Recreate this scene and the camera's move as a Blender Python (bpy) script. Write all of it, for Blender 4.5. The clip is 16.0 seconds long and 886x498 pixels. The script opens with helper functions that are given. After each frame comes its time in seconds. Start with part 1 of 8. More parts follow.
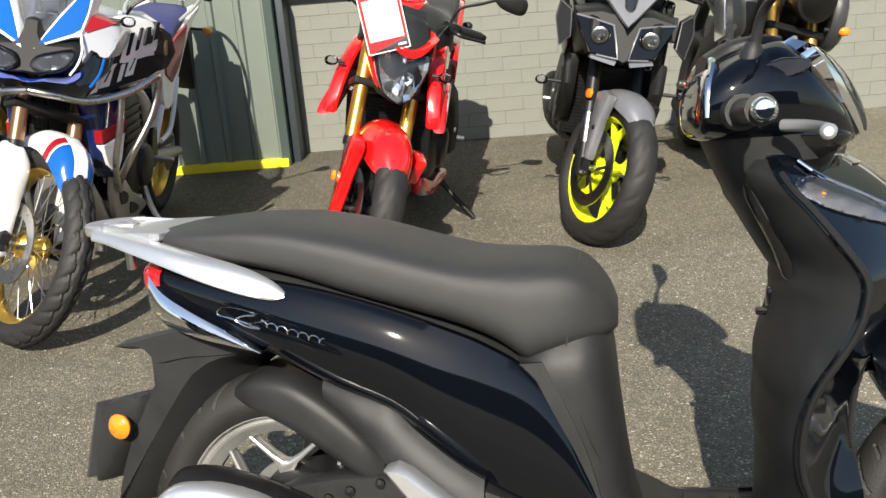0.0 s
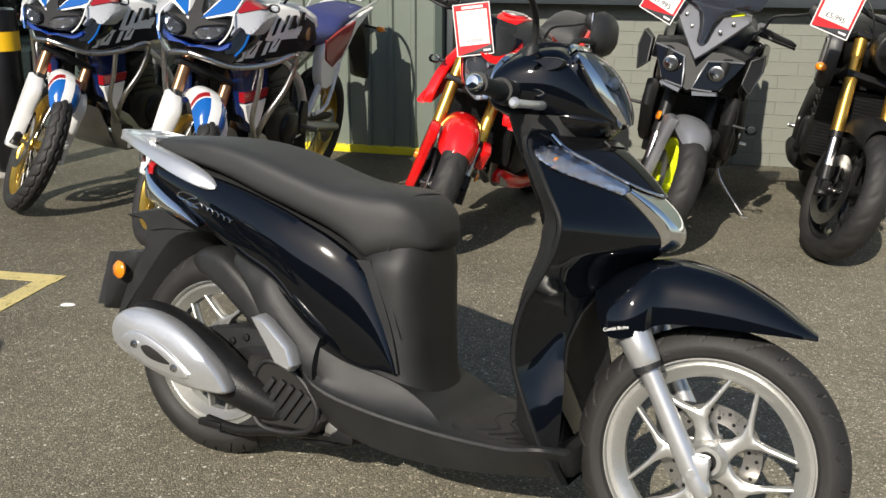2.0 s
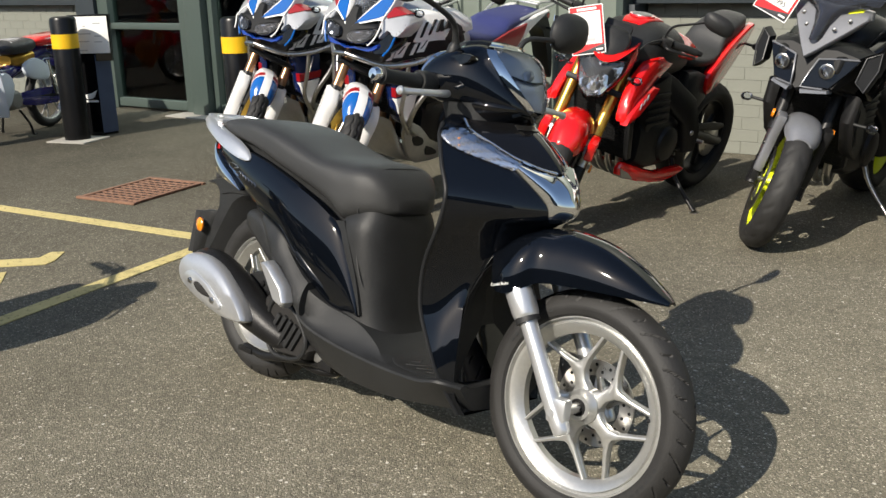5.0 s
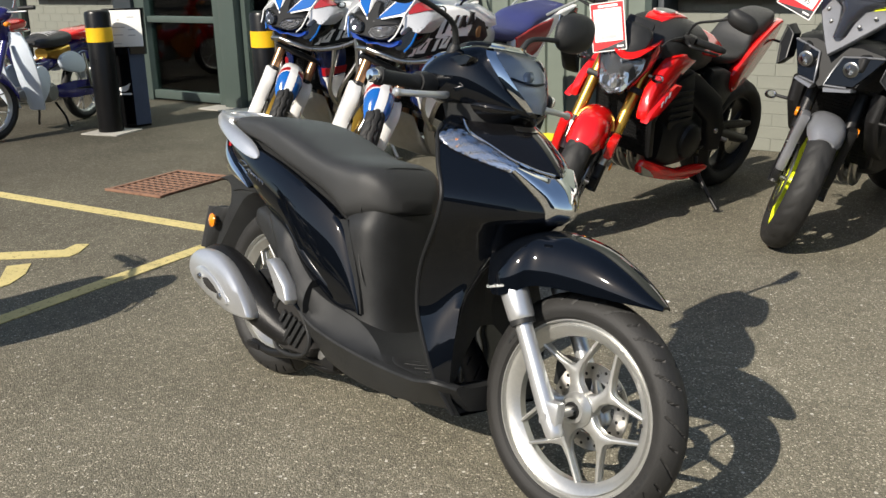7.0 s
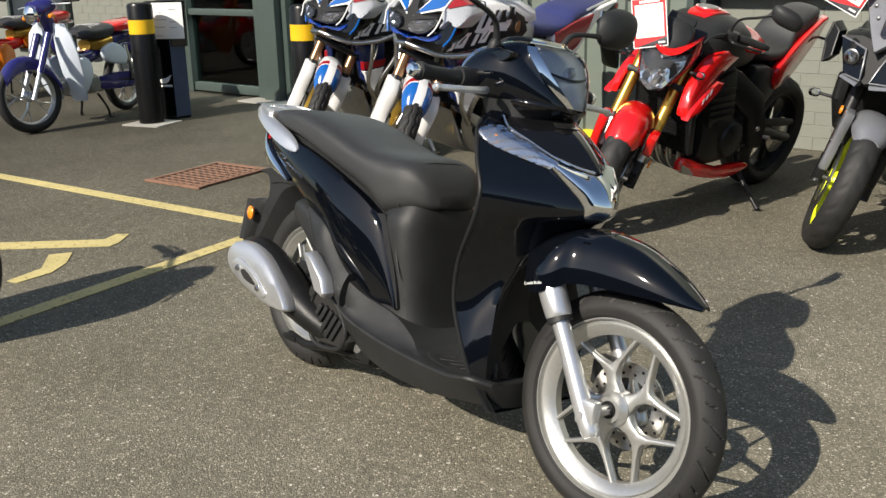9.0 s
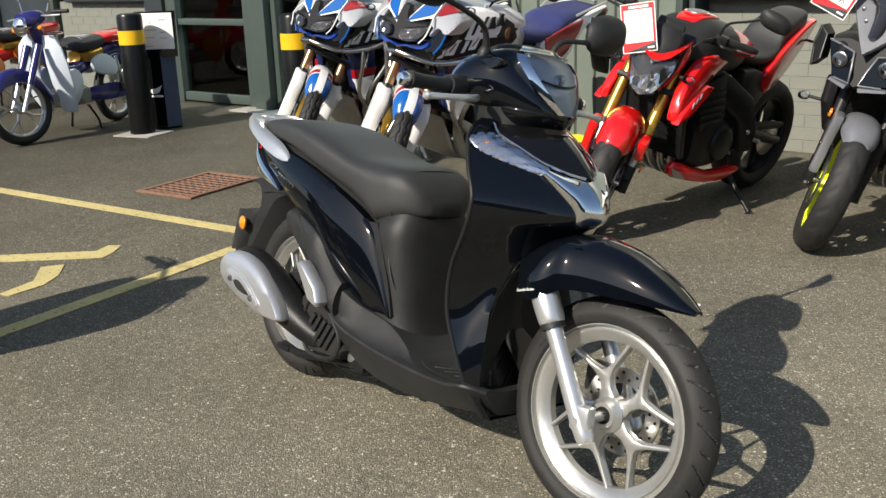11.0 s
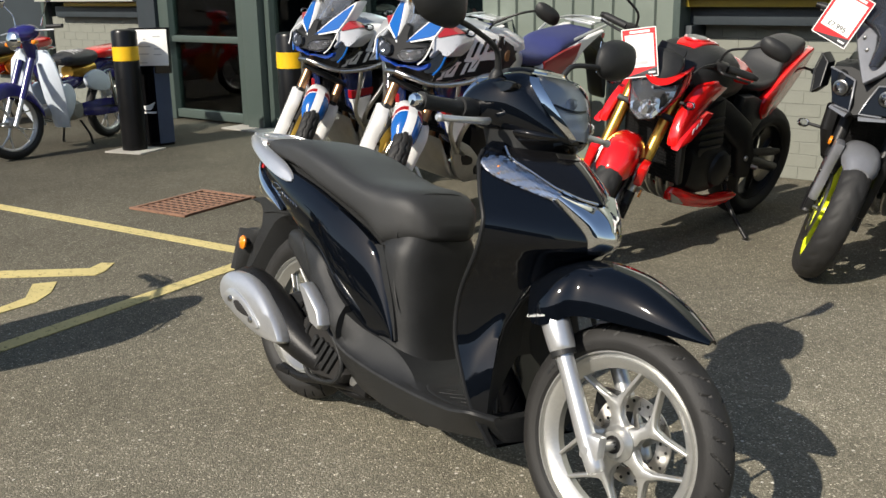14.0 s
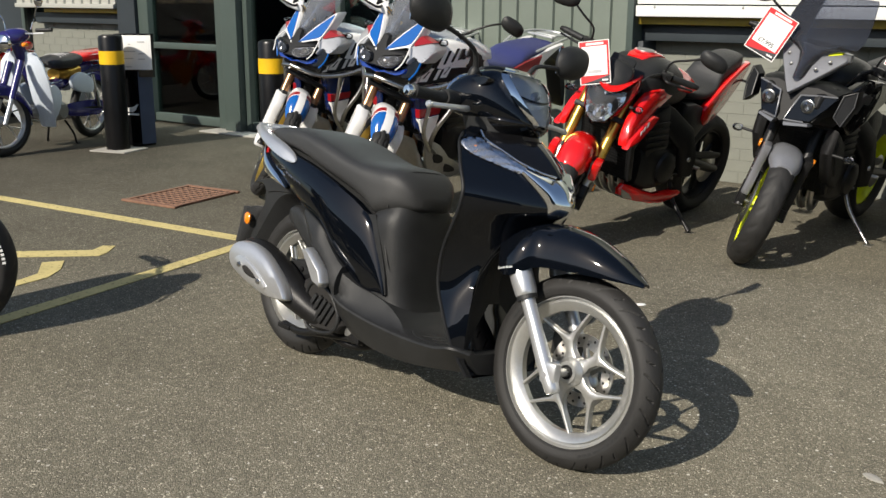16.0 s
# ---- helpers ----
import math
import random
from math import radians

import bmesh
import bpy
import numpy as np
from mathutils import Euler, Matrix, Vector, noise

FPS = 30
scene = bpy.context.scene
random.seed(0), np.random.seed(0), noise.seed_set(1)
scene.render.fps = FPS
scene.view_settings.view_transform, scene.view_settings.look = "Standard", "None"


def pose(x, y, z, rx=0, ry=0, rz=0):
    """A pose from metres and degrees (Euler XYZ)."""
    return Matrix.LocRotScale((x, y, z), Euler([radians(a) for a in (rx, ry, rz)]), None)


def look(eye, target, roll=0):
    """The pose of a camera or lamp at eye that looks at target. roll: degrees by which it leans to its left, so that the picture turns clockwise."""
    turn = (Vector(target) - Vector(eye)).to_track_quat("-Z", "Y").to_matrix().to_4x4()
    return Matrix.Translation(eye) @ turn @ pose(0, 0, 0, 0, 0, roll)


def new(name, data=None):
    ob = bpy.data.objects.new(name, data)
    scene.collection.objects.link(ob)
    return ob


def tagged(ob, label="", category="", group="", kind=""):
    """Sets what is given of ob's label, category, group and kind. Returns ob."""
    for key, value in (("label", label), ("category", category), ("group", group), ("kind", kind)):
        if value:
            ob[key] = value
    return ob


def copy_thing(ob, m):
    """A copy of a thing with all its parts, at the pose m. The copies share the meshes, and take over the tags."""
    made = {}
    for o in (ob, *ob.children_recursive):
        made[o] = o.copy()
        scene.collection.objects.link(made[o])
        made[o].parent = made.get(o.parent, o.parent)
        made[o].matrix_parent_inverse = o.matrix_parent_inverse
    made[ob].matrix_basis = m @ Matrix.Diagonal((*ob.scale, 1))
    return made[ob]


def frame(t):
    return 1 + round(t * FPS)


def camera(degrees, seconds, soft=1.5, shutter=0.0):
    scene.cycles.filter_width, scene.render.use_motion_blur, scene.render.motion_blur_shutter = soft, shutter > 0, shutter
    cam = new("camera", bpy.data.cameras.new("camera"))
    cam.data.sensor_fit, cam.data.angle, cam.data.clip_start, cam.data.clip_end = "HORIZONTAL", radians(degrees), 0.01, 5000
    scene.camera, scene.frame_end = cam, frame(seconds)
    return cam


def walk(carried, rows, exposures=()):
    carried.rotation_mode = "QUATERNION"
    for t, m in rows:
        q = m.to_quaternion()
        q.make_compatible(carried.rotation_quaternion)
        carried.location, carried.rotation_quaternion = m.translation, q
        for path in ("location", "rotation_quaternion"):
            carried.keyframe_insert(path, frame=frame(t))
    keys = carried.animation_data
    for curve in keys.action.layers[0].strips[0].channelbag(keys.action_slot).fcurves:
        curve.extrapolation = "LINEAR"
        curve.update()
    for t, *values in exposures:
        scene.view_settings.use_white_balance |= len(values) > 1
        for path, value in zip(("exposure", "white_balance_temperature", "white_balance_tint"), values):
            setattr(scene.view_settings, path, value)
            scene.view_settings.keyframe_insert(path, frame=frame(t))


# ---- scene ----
cam = camera(49.3, 16.0)
METRES, EYE, TILT, LEAN, TURN = 2.86, 1.28, 0.0, 0.0, 0.0
ROWS = [
    (0.0, 0.0, 0.0, 0.0, -1.45, -18.63, 4.31),
    (0.5, 0.0654, -0.0586, -0.0047, 5.53, -16.0, 2.85),
    (1.0, 0.1484, -0.1039, -0.0045, 10.82, -15.96, 0.64),
    (1.5, 0.2378, -0.1359, -0.009, 14.08, -16.05, -0.76),
    (2.0, 0.2954, -0.1816, -0.0157, 15.52, -16.52, -0.35),
    (2.5, 0.3578, -0.2018, -0.0122, 19.78, -16.76, -0.3),
    (3.0, 0.4318, -0.1767, -0.0121, 24.7, -15.8, 0.11),
    (3.5, 0.489, -0.1905, -0.0139, 27.19, -16.0, 1.15),
    (4.0, 0.5468, -0.2045, -0.0136, 29.73, -16.24, 1.13),
    (6.5, 0.6509, -0.166, -0.0035, 35.78, -16.22, 2.23),
    (7.0, 0.651, -0.1697, -0.0032, 35.91, -16.65, 1.55),
    (7.5, 0.6548, -0.1722, -0.0035, 36.33, -16.95, 1.45),
    (8.0, 0.6549, -0.1729, -0.003, 36.73, -16.93, 1.36),
    (8.5, 0.6523, -0.1742, -0.0022, 37.43, -16.87, 1.16),
    (9.0, 0.6476, -0.1694, -0.0028, 38.13, -16.92, 1.3),
    (11.5, 0.6485, -0.1691, -0.0012, 37.17, -16.33, 2.1),
    (12.0, 0.6491, -0.1698, -0.0007, 36.72, -15.89, 2.14),
    (12.5, 0.6515, -0.1706, 0.0017, 36.65, -15.09, 2.25),
    (13.0, 0.6502, -0.1641, 0.0024, 36.81, -14.49, 2.19),
    (13.5, 0.6398, -0.1508, 0.0002, 37.85, -14.98, 1.58),
    (14.0, 0.6261, -0.1717, -0.0012, 36.94, -15.37, 0.91),
    (14.5, 0.6217, -0.2241, -0.0012, 32.19, -14.39, 0.11),
    (15.0, 0.6377, -0.261, -0.0044, 30.43, -14.06, -0.22),
    (15.5, 0.6849, -0.3001, -0.0043, 32.4, -14.0, -0.71),
    (16.0, 0.7118, -0.33, -0.0043, 34.76, -14.5, -0.32),
]
walk(cam, [(t, pose(0, 0, EYE, TILT, LEAN, TURN) @ pose(METRES * x, METRES * y, METRES * z, 90 + pitch, roll, yaw)) for t, x, y, z, yaw, pitch, roll in ROWS],
     exposures=[(0.0, 0.91), (0.5, 0.77), (1.0, 0.5), (1.5, 0.44), (2.0, 0.46), (3.0, 0.58), (4.0, 0.56), (7.0, 0.58), (9.0, 0.56), (13.0, 0.52), (14.5, 0.5), (16.0, 0.34)])

# ---- world and sun ----
SUN_AZ, SUN_EL = 262.0, 36.5          # where the sun stands: degrees from +x towards +y, and above the horizon
sun_dir = Vector((math.cos(radians(SUN_AZ)) * math.cos(radians(SUN_EL)), math.sin(radians(SUN_AZ)) * math.cos(radians(SUN_EL)), math.sin(radians(SUN_EL))))
world = bpy.data.worlds.new("sky")
scene.world = world
world.use_nodes = True
wn = world.node_tree.nodes
sky = wn.new("ShaderNodeTexSky")
sky.sky_type, sky.sun_disc = "NISHITA", False
sky.sun_elevation, sky.sun_rotation = radians(SUN_EL), radians(90 - SUN_AZ)
world.node_tree.links.new(sky.outputs[0], wn["Background"].inputs[0])
wn["Background"].inputs[1].default_value = 0.09
sun_data = bpy.data.lights.new("sun", "SUN")
sun_data.energy, sun_data.angle, sun_data.color = 4.6, radians(0.53), (1.0, 0.92, 0.8)
sun_lamp = new("sun", sun_data)
sun_lamp.matrix_world = look(sun_dir * 30, (0, 0, 0))
scene.view_settings.exposure = 0.55


# ---- materials ----
def mat(name, colour, rough=0.5, metal=0.0, vary=0.15, scale=8.0, bump=0.0, bump_scale=200.0, coat=0.0, dirt=0.0, spec=0.5):
    """A surface with colour that drifts at two scales, a fine relief and uneven gloss."""
    m = bpy.data.materials.new(name)
    m.use_nodes = True
    nodes, links = m.node_tree.nodes, m.node_tree.links
    b = nodes["Principled BSDF"]
    co = nodes.new("ShaderNodeTexCoord")
    big, fine = nodes.new("ShaderNodeTexNoise"), nodes.new("ShaderNodeTexNoise")
    big.inputs["Scale"].default_value, big.inputs["Detail"].default_value = scale, 4
    fine.inputs["Scale"].default_value, fine.inputs["Detail"].default_value = scale * 11, 2
    for n in (big, fine):
        links.new(co.outputs["Object"], n.inputs["Vector"])
    both = nodes.new("ShaderNodeMath")
    both.operation = "MULTIPLY_ADD"
    both.inputs[1].default_value, both.inputs[2].default_value = 0.35, 0.0
    links.new(fine.outputs["Fac"], both.inputs[0])
    total = nodes.new("ShaderNodeMath")
    total.operation = "MULTIPLY_ADD"
    total.inputs[1].default_value = 0.65
    links.new(big.outputs["Fac"], total.inputs[0])
    links.new(both.outputs[0], total.inputs[2])
    ramp = nodes.new("ShaderNodeValToRGB")
    ramp.color_ramp.elements[0].position, ramp.color_ramp.elements[1].position = 0.3, 0.7
    lo, hi = 1 - vary, 1 + vary
    ramp.color_ramp.elements[0].color = (*[c * lo for c in colour], 1)
    ramp.color_ramp.elements[1].color = (*[min(1, c * hi) for c in colour], 1)
    links.new(total.outputs[0], ramp.inputs[0])
    links.new(ramp.outputs[0], b.inputs["Base Color"])
    b.inputs["Metallic"].default_value = metal
    b.inputs["Specular IOR Level"].default_value = spec
    gloss = nodes.new("ShaderNodeMapRange")
    gloss.inputs[3].default_value, gloss.inputs[4].default_value = max(0.0, rough * (0.9 - dirt)), min(1.0, rough * (1.1 + dirt))
    links.new(total.outputs[0], gloss.inputs[0])
    links.new(gloss.outputs[0], b.inputs["Roughness"])
    b.inputs["Coat Weight"].default_value, b.inputs["Coat Roughness"].default_value = coat, 0.03
    if bump:
        tex, bn = nodes.new("ShaderNodeTexNoise"), nodes.new("ShaderNodeBump")
        tex.inputs["Scale"].default_value, tex.inputs["Detail"].default_value = bump_scale, 3
        links.new(co.outputs["Object"], tex.inputs["Vector"])
        links.new(tex.outputs["Fac"], bn.inputs["Height"])
        bn.inputs["Strength"].default_value, bn.inputs["Distance"].default_value = bump, 0.002
        links.new(bn.outputs[0], b.inputs["Normal"])
    return m


def glass(name, tint=(1, 1, 1), rough=0.0, clear=0.85, haze=0.0):
    """A thin pane: mostly clear, with the sheen of glass; haze: share of pale diffuse that stands for bright hazy
    reflections.
    """
    m = bpy.data.materials.new(name)
    m.use_nodes = True
    nodes, links = m.node_tree.nodes, m.node_tree.links
    out = nodes["Material Output"]
    nodes.remove(nodes["Principled BSDF"])
    thru, shine, mix, fr = nodes.new("ShaderNodeBsdfTransparent"), nodes.new("ShaderNodeBsdfGlossy"), nodes.new("ShaderNodeMixShader"), nodes.new("ShaderNodeFresnel")
    thru.inputs[0].default_value = (*[c * clear for c in tint], 1)
    shine.inputs["Roughness"].default_value = rough
    fr.inputs[0].default_value = 1.5
    links.new(fr.outputs[0], mix.inputs[0])
    links.new(thru.outputs[0], mix.inputs[1])
    links.new(shine.outputs[0], mix.inputs[2])
    # the screens' hazy reflected brightness, put in as a pale diffuse colour
    if haze:
        pale_veil, veil = nodes.new("ShaderNodeBsdfDiffuse"), nodes.new("ShaderNodeMixShader")
        pale_veil.inputs[0].default_value = (*[0.75 * c for c in tint], 1)
        veil.inputs[0].default_value = haze
        links.new(mix.outputs[0], veil.inputs[1])
        links.new(pale_veil.outputs[0], veil.inputs[2])
        links.new(veil.outputs[0], out.inputs[0])
    else:
        links.new(mix.outputs[0], out.inputs[0])
    return m


NAVY = mat("navy_paint", (0.0022, 0.003, 0.0048), 0.05, 0.0, 0.1, 5)
GLOSS_BLACK = mat("gloss_black", (0.005, 0.005, 0.0055), 0.07)
MATT_BLACK = mat("matt_black_plastic", (0.0182, 0.0188, 0.0193), 0.46, vary=0.25, scale=14, bump=0.25, bump_scale=900, dirt=0.2, spec=0.32)
NOSE_GREY = mat("dark_nose_plastic", (0.012, 0.0125, 0.0135), 0.5, vary=0.15, scale=10, spec=0.2)
DARK_GREY = mat("dark_grey_plastic", (0.036, 0.037, 0.039), 0.42, vary=0.15, scale=10, bump=0.2, bump_scale=900)
VINYL = mat("seat_vinyl", (0.029, 0.0296, 0.03), 0.5, vary=0.12, scale=9, bump=0.35, bump_scale=1100, dirt=0.1, spec=0.42)
RUBBER = mat("tyre_rubber", (0.0135, 0.013, 0.0125), 0.66, vary=0.3, scale=12, bump=0.35, bump_scale=260, dirt=0.1)
SILVER = mat("silver_paint", (0.64, 0.65, 0.66), 0.31, 0.75, 0.06, 9)
RIM_SILVER = mat("silver_wheel_paint", (0.55, 0.55, 0.53), 0.33, 0.8, 0.09, 12)
DARK_BOWL = mat("dark_lamp_bowl", (0.03, 0.032, 0.036), 0.65, 0.0, 0.4, 40, spec=0.15)
REFLECTOR = mat("lamp_reflector", (0.95, 0.95, 0.96), 0.24, 0.6, 0.04, 40)
FACETS = mat("faceted_reflector", (0.9, 0.91, 0.94), 0.08, 0.9, 0.08, 60)
CHROME = mat("chrome", (0.82, 0.83, 0.85), 0.05, 1.0, 0.03, 6)
STEEL = mat("brushed_steel", (0.5, 0.49, 0.47), 0.28, 1.0, 0.12, 30)
ALLOY = mat("cast_alloy", (0.42, 0.42, 0.41), 0.42, 0.9, 0.12, 20, bump=0.2, bump_scale=300)
ENGINE = mat("engine_black", (0.0145, 0.0145, 0.015), 0.4, 0.3, 0.3, 16, bump=0.3, bump_scale=250, spec=0.3)
GOLD = mat("gold_anodised", (0.62, 0.36, 0.07), 0.3, 0.9, 0.08, 12)
BRONZE = mat("bronze_anodised", (0.3, 0.165, 0.085), 0.3, 0.85, 0.08, 12)
RIM_GOLD = mat("gold_rim", (0.6, 0.4, 0.08), 0.35, 0.85, 0.12, 14)
RED = mat("red_paint", (0.62, 0.008, 0.008), 0.18, 0.0, 0.06, 7, coat=1.0)
WHITE = mat("white_paint", (0.78, 0.78, 0.77), 0.25, 0.0, 0.04, 7, coat=0.5)
BLUE = mat("blue_paint", (0.006, 0.095, 0.36), 0.2, 0.0, 0.08, 7, coat=0.8)
DEEP_BLUE = mat("deep_blue_paint", (0.006, 0.035, 0.24), 0.2, 0.0, 0.08, 7, coat=0.8)
DARK_BLUE = mat("dark_blue_paint", (0.004, 0.014, 0.075), 0.16, 0.0, 0.08, 7, coat=0.8)
BLUE_SEAT = mat("blue_vinyl", (0.022, 0.028, 0.12), 0.55, vary=0.12, scale=9, bump=0.5, bump_scale=600)
CRIMSON = mat("crimson_paint", (0.28, 0.005, 0.01), 0.3, 0.0, 0.06, 7, coat=0.2)
LIGHT_GREY = mat("light_grey_paint", (0.5, 0.51, 0.53), 0.28, 0.3, 0.05, 7, coat=0.5)
MID_GREY = mat("grey_paint", (0.2, 0.205, 0.22), 0.35, 0.35, 0.08, 7, coat=0.3)
NEON = mat("fluorescent_yellow_paint", (0.72, 0.8, 0.015), 0.35, 0.0, 0.06, 9)
ORANGE_LENS = mat("amber_lens", (0.8, 0.24, 0.01), 0.12, 0.0, 0.15, 60, coat=1.0)
RED_LENS = mat("red_lens", (0.42, 0.01, 0.012), 0.12, 0.0, 0.15, 60, coat=1.0)
LENS = glass("clear_lens", (0.97, 0.98, 1.0), 0.01, 0.93)
SMOKE = glass("smoked_screen", (0.52, 0.54, 0.6), 0.02, 0.82, 0.04)
SCREEN = glass("clear_screen", (0.88, 0.91, 0.96), 0.03, 0.92, 0.07)
WINDOW = glass("window_glass", (0.75, 0.85, 0.82), 0.0, 0.8)
PAPER = mat("paper", (0.8, 0.8, 0.78), 0.5, 0.0, 0.03, 20)
TAG_RED = mat("red_card", (0.6, 0.02, 0.025), 0.4, 0.0, 0.05, 20)
INK = mat("ink", (0.03, 0.03, 0.035), 0.6)
PALE_INK = mat("grey_ink", (0.45, 0.45, 0.46), 0.6)
BLACK_POST = mat("black_bollard_paint", (0.0045, 0.0045, 0.005), 0.3, 0.0, 0.25, 7, bump=0.15, bump_scale=60, dirt=0.2, spec=0.3)
YELLOW_BAND = mat("yellow_tape", (0.75, 0.45, 0.01), 0.4, 0.0, 0.1, 9)
YELLOW_EDGE = mat("yellow_edge_paint", (0.68, 0.58, 0.015), 0.5, 0.0, 0.12, 9, bump=0.2, bump_scale=80)
DULL_YELLOW = mat("dull_yellow_trim", (0.3, 0.22, 0.02), 0.5, 0.0, 0.15, 6)
GREEN_CLAD = mat("grey_green_cladding", (0.142, 0.168, 0.142), 0.42, 0.0, 0.06, 1.6, bump=0.08, bump_scale=40, dirt=0.1)
GREEN_FRAME = mat("green_grey_frame", (0.057, 0.077, 0.069), 0.4, 0.0, 0.06, 3)
SLATE = mat("slate_trim", (0.026, 0.034, 0.04), 0.5, 0.0, 0.15, 4)
GREY_SHEET = mat("pale_grey_sheet_metal", (0.36, 0.365, 0.33), 0.45, 0.0, 0.07, 3, dirt=0.1)
PALE_BOX = mat("pale_sheet_metal", (0.7, 0.71, 0.68), 0.4, 0.0, 0.06, 3, dirt=0.1)
BRICK = mat("painted_brick", (0.186, 0.193, 0.164), 0.65, 0.0, 0.08, 5, bump=0.6, bump_scale=90)
MORTAR = mat("painted_joint", (0.18, 0.186, 0.16), 0.8, 0.0, 0.15, 9, bump=0.5, bump_scale=120)
CONCRETE = mat("concrete_pad", (0.3, 0.29, 0.26), 0.85, 0.0, 0.2, 9, bump=0.6, bump_scale=150)
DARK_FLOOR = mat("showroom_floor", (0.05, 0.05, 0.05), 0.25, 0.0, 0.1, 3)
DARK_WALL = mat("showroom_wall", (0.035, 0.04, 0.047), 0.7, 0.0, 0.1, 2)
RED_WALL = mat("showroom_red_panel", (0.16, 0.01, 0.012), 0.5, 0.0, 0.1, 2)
RUST = mat("rusted_iron", (0.23, 0.125, 0.08), 0.8, 0.2, 0.4, 20, bump=0.7, bump_scale=220)
# near-black that stands for the shade inside holes and gaps
HOLE_SHADE = mat("hole_shade", (0.012, 0.011, 0.01), 0.95)


def asphalt_material():
    """Worn tarmac: packed pale and dark chippings in dark binder, with broad stains."""
    m = bpy.data.materials.new("asphalt")
    m.use_nodes = True
    nodes, links = m.node_tree.nodes, m.node_tree.links
    b = nodes["Principled BSDF"]
    co = nodes.new("ShaderNodeTexCoord")
    chips = nodes.new("ShaderNodeTexVoronoi")
    chips.inputs["Scale"].default_value = 230
    chips2 = nodes.new("ShaderNodeTexVoronoi")
    chips2.inputs["Scale"].default_value = 75
    stain, drift = nodes.new("ShaderNodeTexNoise"), nodes.new("ShaderNodeTexNoise")
    stain.inputs["Scale"].default_value, stain.inputs["Detail"].default_value, stain.inputs["Roughness"].default_value = 1.3, 6, 0.62
    drift.inputs["Scale"].default_value, drift.inputs["Detail"].default_value = 22, 5
    for n in (chips, chips2, stain, drift):
        links.new(co.outputs["Object"], n.inputs["Vector"])
    tone = nodes.new("ShaderNodeSeparateColor")
    links.new(chips.outputs["Color"], tone.inputs[0])
    ramp = nodes.new("ShaderNodeValToRGB")
    e = ramp.color_ramp.elements
    e[0].position, e[0].color = 0.0, (0.082, 0.0755, 0.058, 1)
    e[1].position, e[1].color = 1.0, (0.4, 0.37, 0.29, 1)
    for p, c in ((0.45, (0.114, 0.105, 0.079, 1)), (0.82, (0.153, 0.14, 0.106, 1)), (0.95, (0.215, 0.198, 0.155, 1))):
        k = e.new(p)
        k.color = c
    links.new(tone.outputs[0], ramp.inputs[0])
    tone2 = nodes.new("ShaderNodeSeparateColor")
    links.new(chips2.outputs["Color"], tone2.inputs[0])
    pale = nodes.new("ShaderNodeMapRange")
    pale.inputs[1].default_value, pale.inputs[2].default_value = 0.98, 0.99
    links.new(tone2.outputs[1], pale.inputs[0])
    core = nodes.new("ShaderNodeMapRange")
    core.inputs[1].default_value, core.inputs[2].default_value, core.inputs[3].default_value, core.inputs[4].default_value = 0.25, 0.45, 1.0, 0.0
    links.new(chips2.outputs["Distance"], core.inputs[0])
    spot = nodes.new("ShaderNodeMath")
    spot.operation = "MULTIPLY"
    links.new(pale.outputs[0], spot.inputs[0])
    links.new(core.outputs[0], spot.inputs[1])
    mix = nodes.new("ShaderNodeMix")
    mix.data_type = "RGBA"
    links.new(spot.outputs[0], mix.inputs[0])
    links.new(ramp.outputs[0], mix.inputs[6])
    mix.inputs[7].default_value = (0.42, 0.4, 0.35, 1)
    sum_ = nodes.new("ShaderNodeMath")
    sum_.operation = "MULTIPLY_ADD"
    sum_.inputs[1].default_value = 0.6
    links.new(stain.outputs["Fac"], sum_.inputs[0])
    half = nodes.new("ShaderNodeMath")
    half.operation = "MULTIPLY"
    half.inputs[1].default_value = 0.4
    links.new(drift.outputs["Fac"], half.inputs[0])
    links.new(half.outputs[0], sum_.inputs[2])
    shade = nodes.new("ShaderNodeMapRange")
    shade.inputs[1].default_value, shade.inputs[2].default_value, shade.inputs[3].default_value, shade.inputs[4].default_value = 0.3, 0.7, 0.98, 1.68
    links.new(sum_.outputs[0], shade.inputs[0])
    out = nodes.new("ShaderNodeMix")
    out.data_type, out.blend_type = "RGBA", "MULTIPLY"
    out.inputs[0].default_value = 1.0
    links.new(mix.outputs[2], out.inputs[6])
    links.new(shade.outputs[0], out.inputs[7])
    # tone drifts with position: darker towards the shop, paler towards the open yard
    where, yard_tone, wob, worn = nodes.new("ShaderNodeSeparateXYZ"), nodes.new("ShaderNodeMapRange"), nodes.new("ShaderNodeMath"), nodes.new("ShaderNodeMix")
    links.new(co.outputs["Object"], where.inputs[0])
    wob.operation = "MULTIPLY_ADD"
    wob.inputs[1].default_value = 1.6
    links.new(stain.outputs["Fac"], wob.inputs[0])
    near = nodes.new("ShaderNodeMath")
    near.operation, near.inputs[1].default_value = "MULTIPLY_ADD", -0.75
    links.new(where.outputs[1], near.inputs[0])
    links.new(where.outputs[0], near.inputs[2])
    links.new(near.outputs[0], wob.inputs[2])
    yard_tone.inputs[1].default_value, yard_tone.inputs[2].default_value, yard_tone.inputs[3].default_value, yard_tone.inputs[4].default_value = -7.2, 1.0, 0.38, 1.17
    links.new(wob.outputs[0], yard_tone.inputs[0])
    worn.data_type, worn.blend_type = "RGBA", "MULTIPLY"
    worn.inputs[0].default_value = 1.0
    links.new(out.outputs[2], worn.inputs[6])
    links.new(yard_tone.outputs[0], worn.inputs[7])
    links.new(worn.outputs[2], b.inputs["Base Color"])
